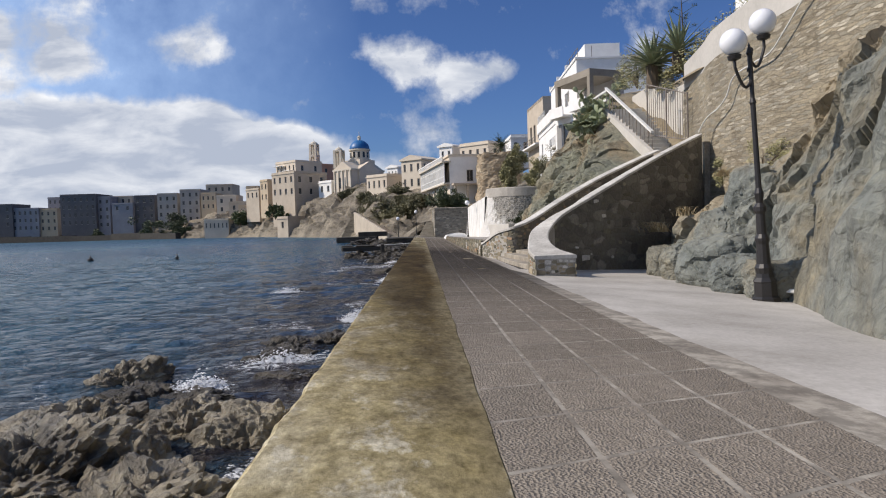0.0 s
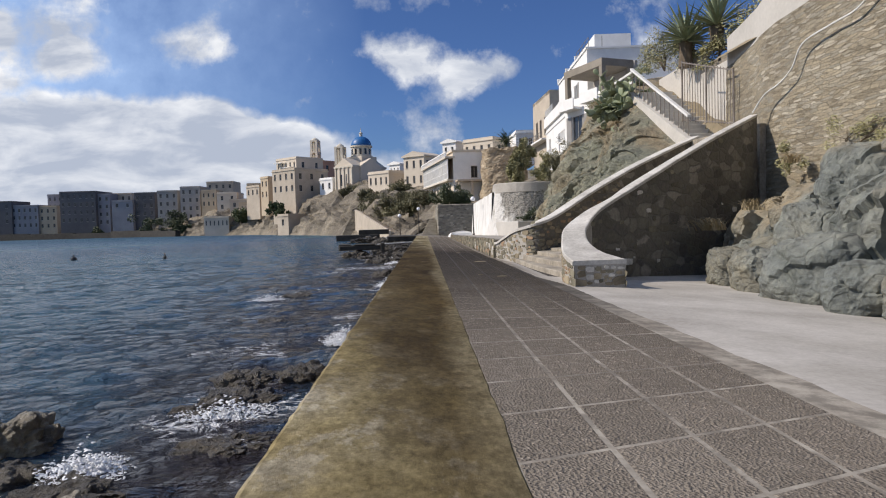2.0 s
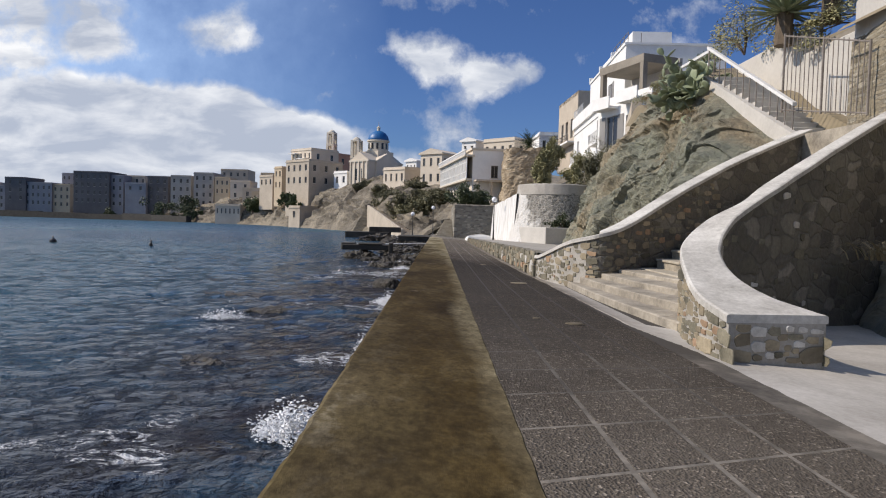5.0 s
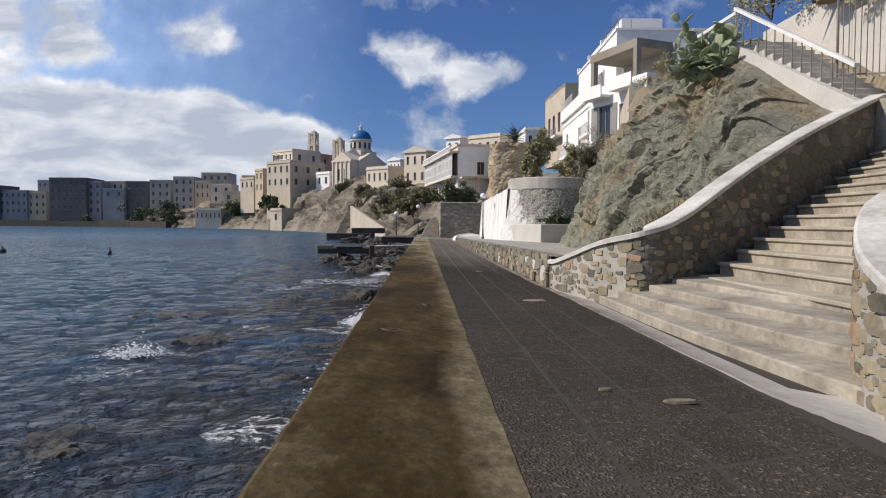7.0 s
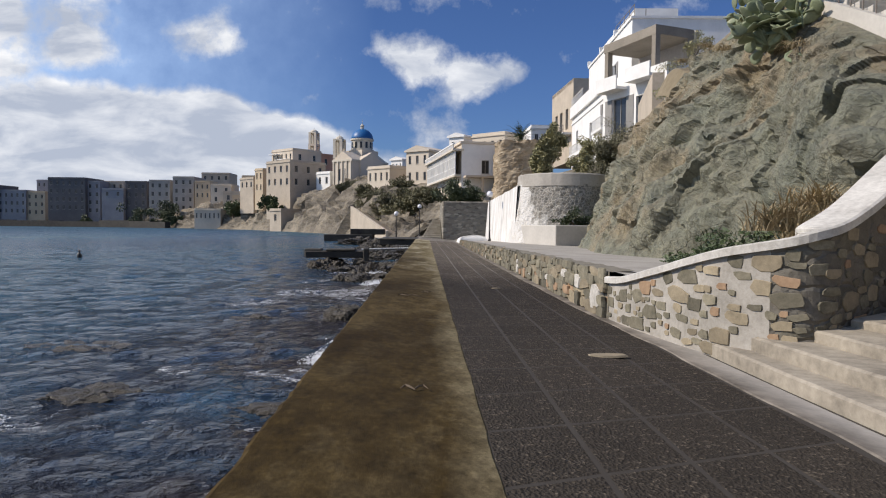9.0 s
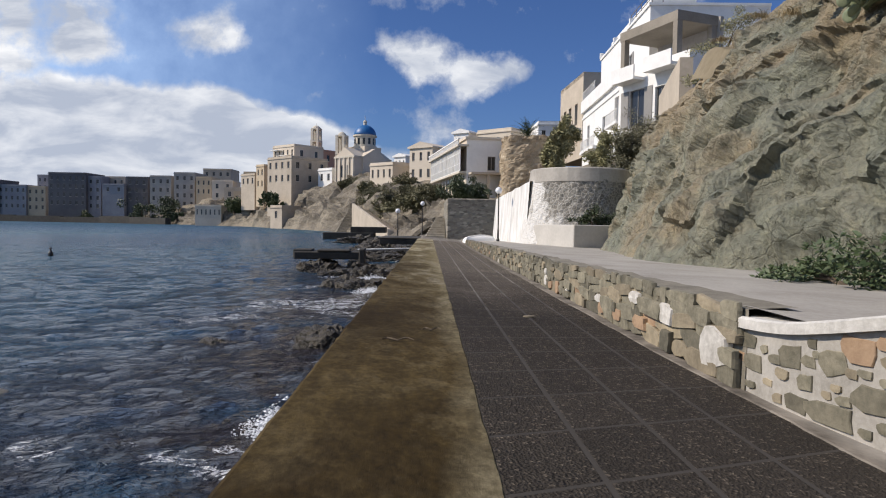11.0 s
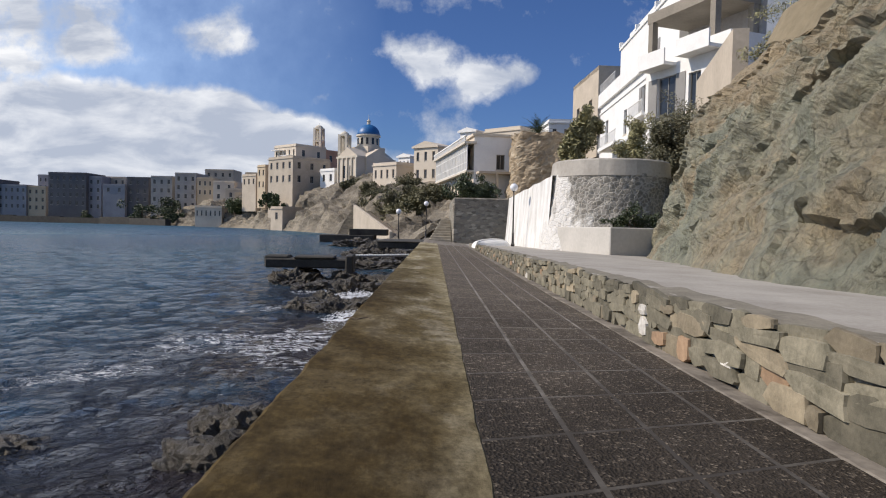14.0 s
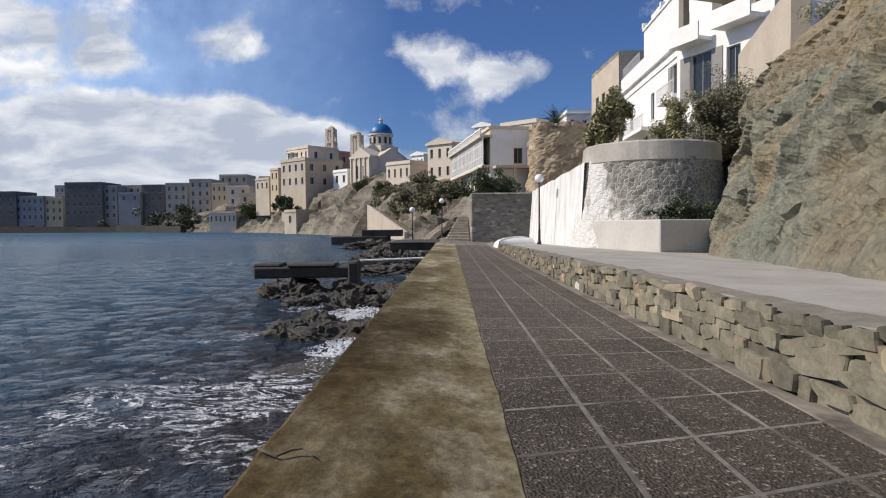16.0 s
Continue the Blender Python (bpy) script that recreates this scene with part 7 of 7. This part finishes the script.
def outcrop_boulder(x, y, z, rx, ry, h, seed, turn):
    """A blunt, cracked boulder that lies on the cement or on the slope."""
    bm = bmesh.new()
    bmesh.ops.create_icosphere(bm, subdivisions=5, radius=1.0)
    off = Vector((seed * 2.3, seed * 4.1, seed * 1.7))
    m = pose(x, y, z, 0, 0, turn)
    for v in bm.verts:
        c = v.co
        k = (abs(c.x) ** 3 + abs(c.y) ** 3 + abs(c.z) ** 3) ** (-1 / 3)
        q = c * k + off
        d = 0.16 * noise.noise(q * 1.1) + facet(q, 0.75, 0.1) + 0.1 * (noise.turbulence(q * 2.2, 5, True) - 0.5) + facet(q + off, 0.3, 0.025)
        w = c * k * (1 + d)
        v.co = m @ Vector((w.x * rx, w.y * ry, (w.z * 0.5 + 0.36) * h))
    t = thing("boulder", (x, y, z), "blunt blue-grey schist boulder at the foot of the outcrop", "rock", "boulders at the foot of the outcrop")
    part("stone", bm, OUTCROP, t)


for k, (x, y, z, rx, ry, h, turn) in enumerate([(6.35, 11.3, -0.5, 0.72, 0.75, 1.15, 20), (6.0, 9.9, -0.47, 0.42, 0.45, 0.75, 50), (6.25, 12.7, -0.5, 0.48, 0.55, 0.85, 75), (6.2, 13.9, -0.5, 0.36, 0.4, 0.8, 10), (7.6, 12.3, 0.75, 0.55, 0.6, 1.3, 35), (7.0, 12.6, 0.2, 0.5, 0.5, 0.9, 15), (6.1, 8.9, -0.47, 0.5, 0.4, 0.7, 0)]):
    outcrop_boulder(x, y, z, rx, ry, h, k + 3, turn)

# ---- small litter on the quay ----
for x, y, s in ((0.44, 21.4, 0.12), (0.69, 22.0, 0.08), (0.09, 27.0, 0.12), (0.3, 15.2, 0.1), (0.6, 17.0, 0.07)):
    t = thing("dead_twig", (x, y, ground(x, y)), "curled dry brown weed lying on the quay", "twig", "weed litter on the quay")
    bm = bmesh.new()
    tube(bm, [(x - s + 2 * s * k / 6, y + 0.03 * math.sin(k * 1.7), ground(x, y) + 0.012 + 0.01 * abs(math.sin(k))) for k in range(7)], [0.004, 0.006, 0.006, 0.005, 0.006, 0.004, 0.002], 5)
    part("stem", bm, BARK, t)
for x, y, s in ((2.0, 18.4, 0.12), (1.97, 13.6, 0.07), (1.72, 23.4, 0.05), (1.6, 13.75, 0.03)):
    t = thing("stone_chip", (x, y, ground(x, y)), "flat grey stone chip lying on the paving", "stone chip", "stone chips on the paving")
    bm = bmesh.new()
    bmesh.ops.create_circle(bm, cap_ends=True, segments=9, radius=s)
    for v in bm.verts:
        v.co = Vector((x + v.co.x * 1.4 + 0.2 * s * noise.noise(v.co * 9), y + v.co.y * 0.5, ground(x, y) + 0.003))
    r = bmesh.ops.extrude_face_region(bm, geom=bm.faces[:])
    for v in [g for g in r["geom"] if isinstance(g, bmesh.types.BMVert)]:
        v.co = Vector((x + (v.co.x - x) * 0.85, y + (v.co.y - y) * 0.85, ground(x, y) + 0.018))
    bmesh.ops.recalc_face_normals(bm, faces=bm.faces[:])
    part("chip", bm, STONE_B, t)

# ---- paving slabs ----
PITCH = 0.598
SKEW = 0.5                                        # the cross joints run askew to the quay
slab_cache = {}


def slab_mesh(w, d):
    key = (round(w, 3), round(d, 3))
    if key not in slab_cache:
        bm = bmesh.new()
        g, b = 0.013, 0.006
        lo = [bm.verts.new((x, y, -0.02)) for x, y in ((g, g), (w - g, g), (w - g, d - g), (g, d - g))]
        mid = [bm.verts.new((x, y, -0.0012)) for x, y in ((g, g), (w - g, g), (w - g, d - g), (g, d - g))]
        hi = [bm.verts.new((x, y, 0.0)) for x, y in ((g + b, g + b), (w - g - b, g + b), (w - g - b, d - g - b), (g + b, d - g - b))]
        for a, c in ((lo, mid), (mid, hi)):
            for i in range(4):
                bm.faces.new((a[i], a[(i + 1) % 4], c[(i + 1) % 4], c[i]))
        bm.faces.new(hi)
        for v in bm.verts:                        # askew, and lying with the fall of the quay
            v.co.y += SKEW * v.co.x
            v.co.z -= 0.0746 * v.co.x + 0.0031 * v.co.y
        me = bpy.data.meshes.new("paving_slab")
        bm.to_mesh(me)
        bm.free()
        me.materials.append(SLAB)
        slab_cache[key] = me
    return slab_cache[key]


verts, faces = [], []
rng = random.Random(21)
count = 0
for j in range(128):
    row = 6.83 - 23 * PITCH + PITCH * j
    if row + 2 * PITCH > QUAY_END:
        break
    for x0, x1 in zip(COLS, COLS[1:]):
        y = row + SKEW * (x0 - COLS[0])
        z = ground(x0, y)
        if 1.2 < y and count < 296:
            ob = new("paving_slab", slab_mesh(x1 - x0, PITCH))
            ob.parent = road
            ob.matrix_basis = Matrix.Translation((x0, y, z))
            count += 1
        else:
            k = len(verts)
            g = 0.015
            for dz in (-0.02, 0.0):
                far_y = y + SKEW * (x1 - x0)
                for px, py in ((x0 + g, y + g), (x1 - g, far_y + g), (x1 - g, far_y + PITCH - g), (x0 + g, y + PITCH - g)):
                    verts.append((px, py, ground(px, py) + dz))
            faces += [(k, k + 1, k + 5, k + 4), (k + 1, k + 2, k + 6, k + 5), (k + 2, k + 3, k + 7, k + 6), (k + 3, k, k + 4, k + 7), (k + 4, k + 5, k + 6, k + 7)]
me = bpy.data.meshes.new("paving_slabs")
me.from_pydata(verts, [], faces)
me.materials.append(SLAB)
rest = new("paving_slabs", me)
rest.parent = road
tagged(rest, "more pebble-faced paving slabs", "", "", "stuff")

# ---- field stones of the walls ----


def stone_meshes(material, n, seed, sides=9):
    """Irregular flat-faced stones, one unit wide and high, a third deep, facing -y."""
    out = []
    for k in range(n):
        rng = random.Random(seed + k)
        ring = []
        for i in range(sides):
            a = math.tau * (i + rng.uniform(-0.3, 0.3)) / sides
            s = 0.5 / max(abs(math.cos(a)), abs(math.sin(a)))  * rng.uniform(0.88, 1.03)
            ring.append((math.cos(a) * s, math.sin(a) * s))
        bm = bmesh.new()
        back = [bm.verts.new((x, 0.05, z)) for x, z in ring]
        mid = [bm.verts.new((x, -0.5 + rng.uniform(-0.1, 0.1), z)) for x, z in ring]
        front = [bm.verts.new((x * 0.965, -0.9 + rng.uniform(-0.1, 0.08), z * 0.94)) for x, z in ring]
        tip = bm.verts.new((rng.uniform(-0.2, 0.2), -0.93, rng.uniform(-0.1, 0.1)))
        for a, b in ((back, mid), (mid, front)):
            for i in range(sides):
                bm.faces.new((a[i], a[(i + 1) % sides], b[(i + 1) % sides], b[i]))
        for i in range(sides):
            bm.faces.new((front[i], front[(i + 1) % sides], tip))
        me = bpy.data.meshes.new("stone")
        bm.to_mesh(me)
        bm.free()
        me.materials.append(material)
        out.append(me)
    return out


STONES = {"a": stone_meshes(STONE_A, 9, 100), "b": stone_meshes(STONE_B, 7, 200), "c": stone_meshes(STONE_C, 4, 300), "d": stone_meshes(STONE_D, 4, 400)}


def put_stone(parent, kind, rng, where, outward, w, h, depth):
    """A stone at a place on a wall that looks along outward."""
    o = Vector(outward)
    o.z = 0
    yaw = math.degrees(math.atan2(o.y, o.x)) + 90
    ob = new("stone", rng.choice(STONES[kind]))
    ob.parent = parent
    ob.matrix_parent_inverse = parent.matrix_basis.inverted()
    ob.matrix_basis = Matrix.Translation(where) @ pose(0, 0, 0, 0, rng.uniform(-7, 7), yaw) @ Matrix.Diagonal((w, depth, h, 1))
    return ob


# dry-laid low wall: each stone of the near stretch is an object, the rest one mesh
rng = random.Random(77)
far_bm = bmesh.new()
n_low = 0
z_rel = 0.0
course = [0.13, 0.11, 0.1, 0.09, 0.08]
y_start = 20.75
for ci, hh in enumerate(course):
    y = y_start
    while y < 50.5:
        w = rng.choice((0.13, 0.18, 0.25, 0.32, 0.42, 0.52)) * rng.uniform(0.85, 1.15)
        base, top = ground(2.6, y), upper(2.75, y)
        zc = base + 0.02 + (top - base) * (sum(course[:ci]) + hh / 2) / sum(course) + rng.uniform(-0.02, 0.02)
        h = hh * (top - base) / sum(course) * rng.uniform(0.8, 1.5)
        kind = rng.choices("abcd", (0.74, 0.2, 0.02, 0.04))[0]
        x = 2.645 + 0.02 * (zc - base) + rng.uniform(-0.02, 0.015)
        if y < 36 and n_low < 296:
            put_stone(LOW_WALL, kind, rng, (x, y + w / 2, zc), (-1, 0, 0), w * 1.13, h * 1.2, rng.uniform(0.03, 0.06))
            n_low += 1
        else:
            me = rng.choice(STONES[kind])
            k = far_bm.verts
            mtx = Matrix.Translation((x, y + w / 2, zc)) @ pose(0, 0, 0, 0, rng.uniform(-7, 7), -90) @ Matrix.Diagonal((w * 1.13, rng.uniform(0.03, 0.06), h * 1.2, 1))
            made = [far_bm.verts.new(mtx @ v.co) for v in me.vertices]
            for p in me.polygons:
                far_bm.faces.new([made[i] for i in p.vertices]).material_index = "abcd".index(kind)
        y += w
me = bpy.data.meshes.new("field_stones")
far_bm.to_mesh(me)
far_bm.free()
for m in (STONE_A, STONE_B, STONE_C, STONE_D):
    me.materials.append(m)
ob = new("field_stones", me)
ob.parent = LOW_WALL
tagged(ob, "more mixed field stones of the low wall", "", "", "stuff")
# the few big pale and rusty blocks that stand out
for kind, y, zr, w, h in (("c", 21.05, 0.42, 0.42, 0.3), ("c", 21.95, 0.62, 0.3, 0.17), ("c", 22.75, 0.72, 0.3, 0.12), ("d", 22.6, 0.3, 0.34, 0.13), ("d", 23.3, 0.25, 0.3, 0.12), ("d", 23.9, 0.24, 0.22, 0.13), ("c", 25.7, 0.28, 0.14, 0.16), ("c", 27.35, 0.3, 0.2, 0.18), ("d", 26.95, 0.2, 0.32, 0.12)):
    base, top = ground(2.6, y), upper(2.75, y)
    put_stone(LOW_WALL, kind, rng, (2.645, y, base + (top - base) * zr), (-1, 0, 0), w, h, 0.06)

# mortared rubble of the two parapets


def parapet_stones(parent, at, u0, u1, n, side, thick, floor_of, seed, hi=1.0, tones="aaaaaab"):
    """Stones set in pale mortar on the outer face of a parapet."""
    rng = random.Random(seed)
    placed = []
    tries = 0
    while len(placed) < n and tries < n * 60:
        tries += 1
        u = rng.uniform(u0, u1)
        p, s = at(u)
        lo = floor_of(p.x, p.y)
        h = rng.uniform(0.04, 0.15)
        w = h * rng.uniform(1.2, 2.8)
        z = rng.uniform(lo + 0.05, lo + (p.z - 0.1 - lo) * hi)
        if z > p.z - 0.11 or z < lo:
            continue
        q = Vector((p.x, p.y, z)) + s * (thick(u) if side > 0 else 0)
        if any((q - o).length < (w + ow) * 0.42 and abs(q.z - o.z) < (h + oh) * 0.52 for o, ow, oh in placed):
            continue
        placed.append((q, w, h))
        put_stone(parent, rng.choice(tones), rng, q, s * side, w, h, rng.uniform(0.006, 0.016))


def end_frame(u):
    """The blunt end of the near parapet, from its seaward to its landward corner."""
    p = Vector((*NEAR_OUT[0], NEAR_TOP[0])).lerp(Vector((*NEAR_LINE[0], NEAR_TOP[0])), u)
    return p, Vector((0.09, -1.0, 0)).normalized()


parapet_stones(NEAR_WALL, near_frame, 0.0, 0.42, 200, 1, near_width, ground, 5, 1.0, "aaabbbbd")
parapet_stones(NEAR_WALL, end_frame, 0.04, 0.96, 34, 1, lambda u: 0.0, ground, 9, 1.0, "abbbc")
parapet_stones(NEAR_WALL, near_frame, 0.0, 0.1, 18, -1, near_width, ground, 6)
parapet_stones(NEAR_WALL, near_frame, 0.25, 0.98, 40, -1, near_width, ground, 7, 1.0, "aaac")
parapet_stones(FAR_WALL, far_frame, 0.0, 0.75, 235, -1, far_width, ground, 8, 1.0, "aaaabbbd")
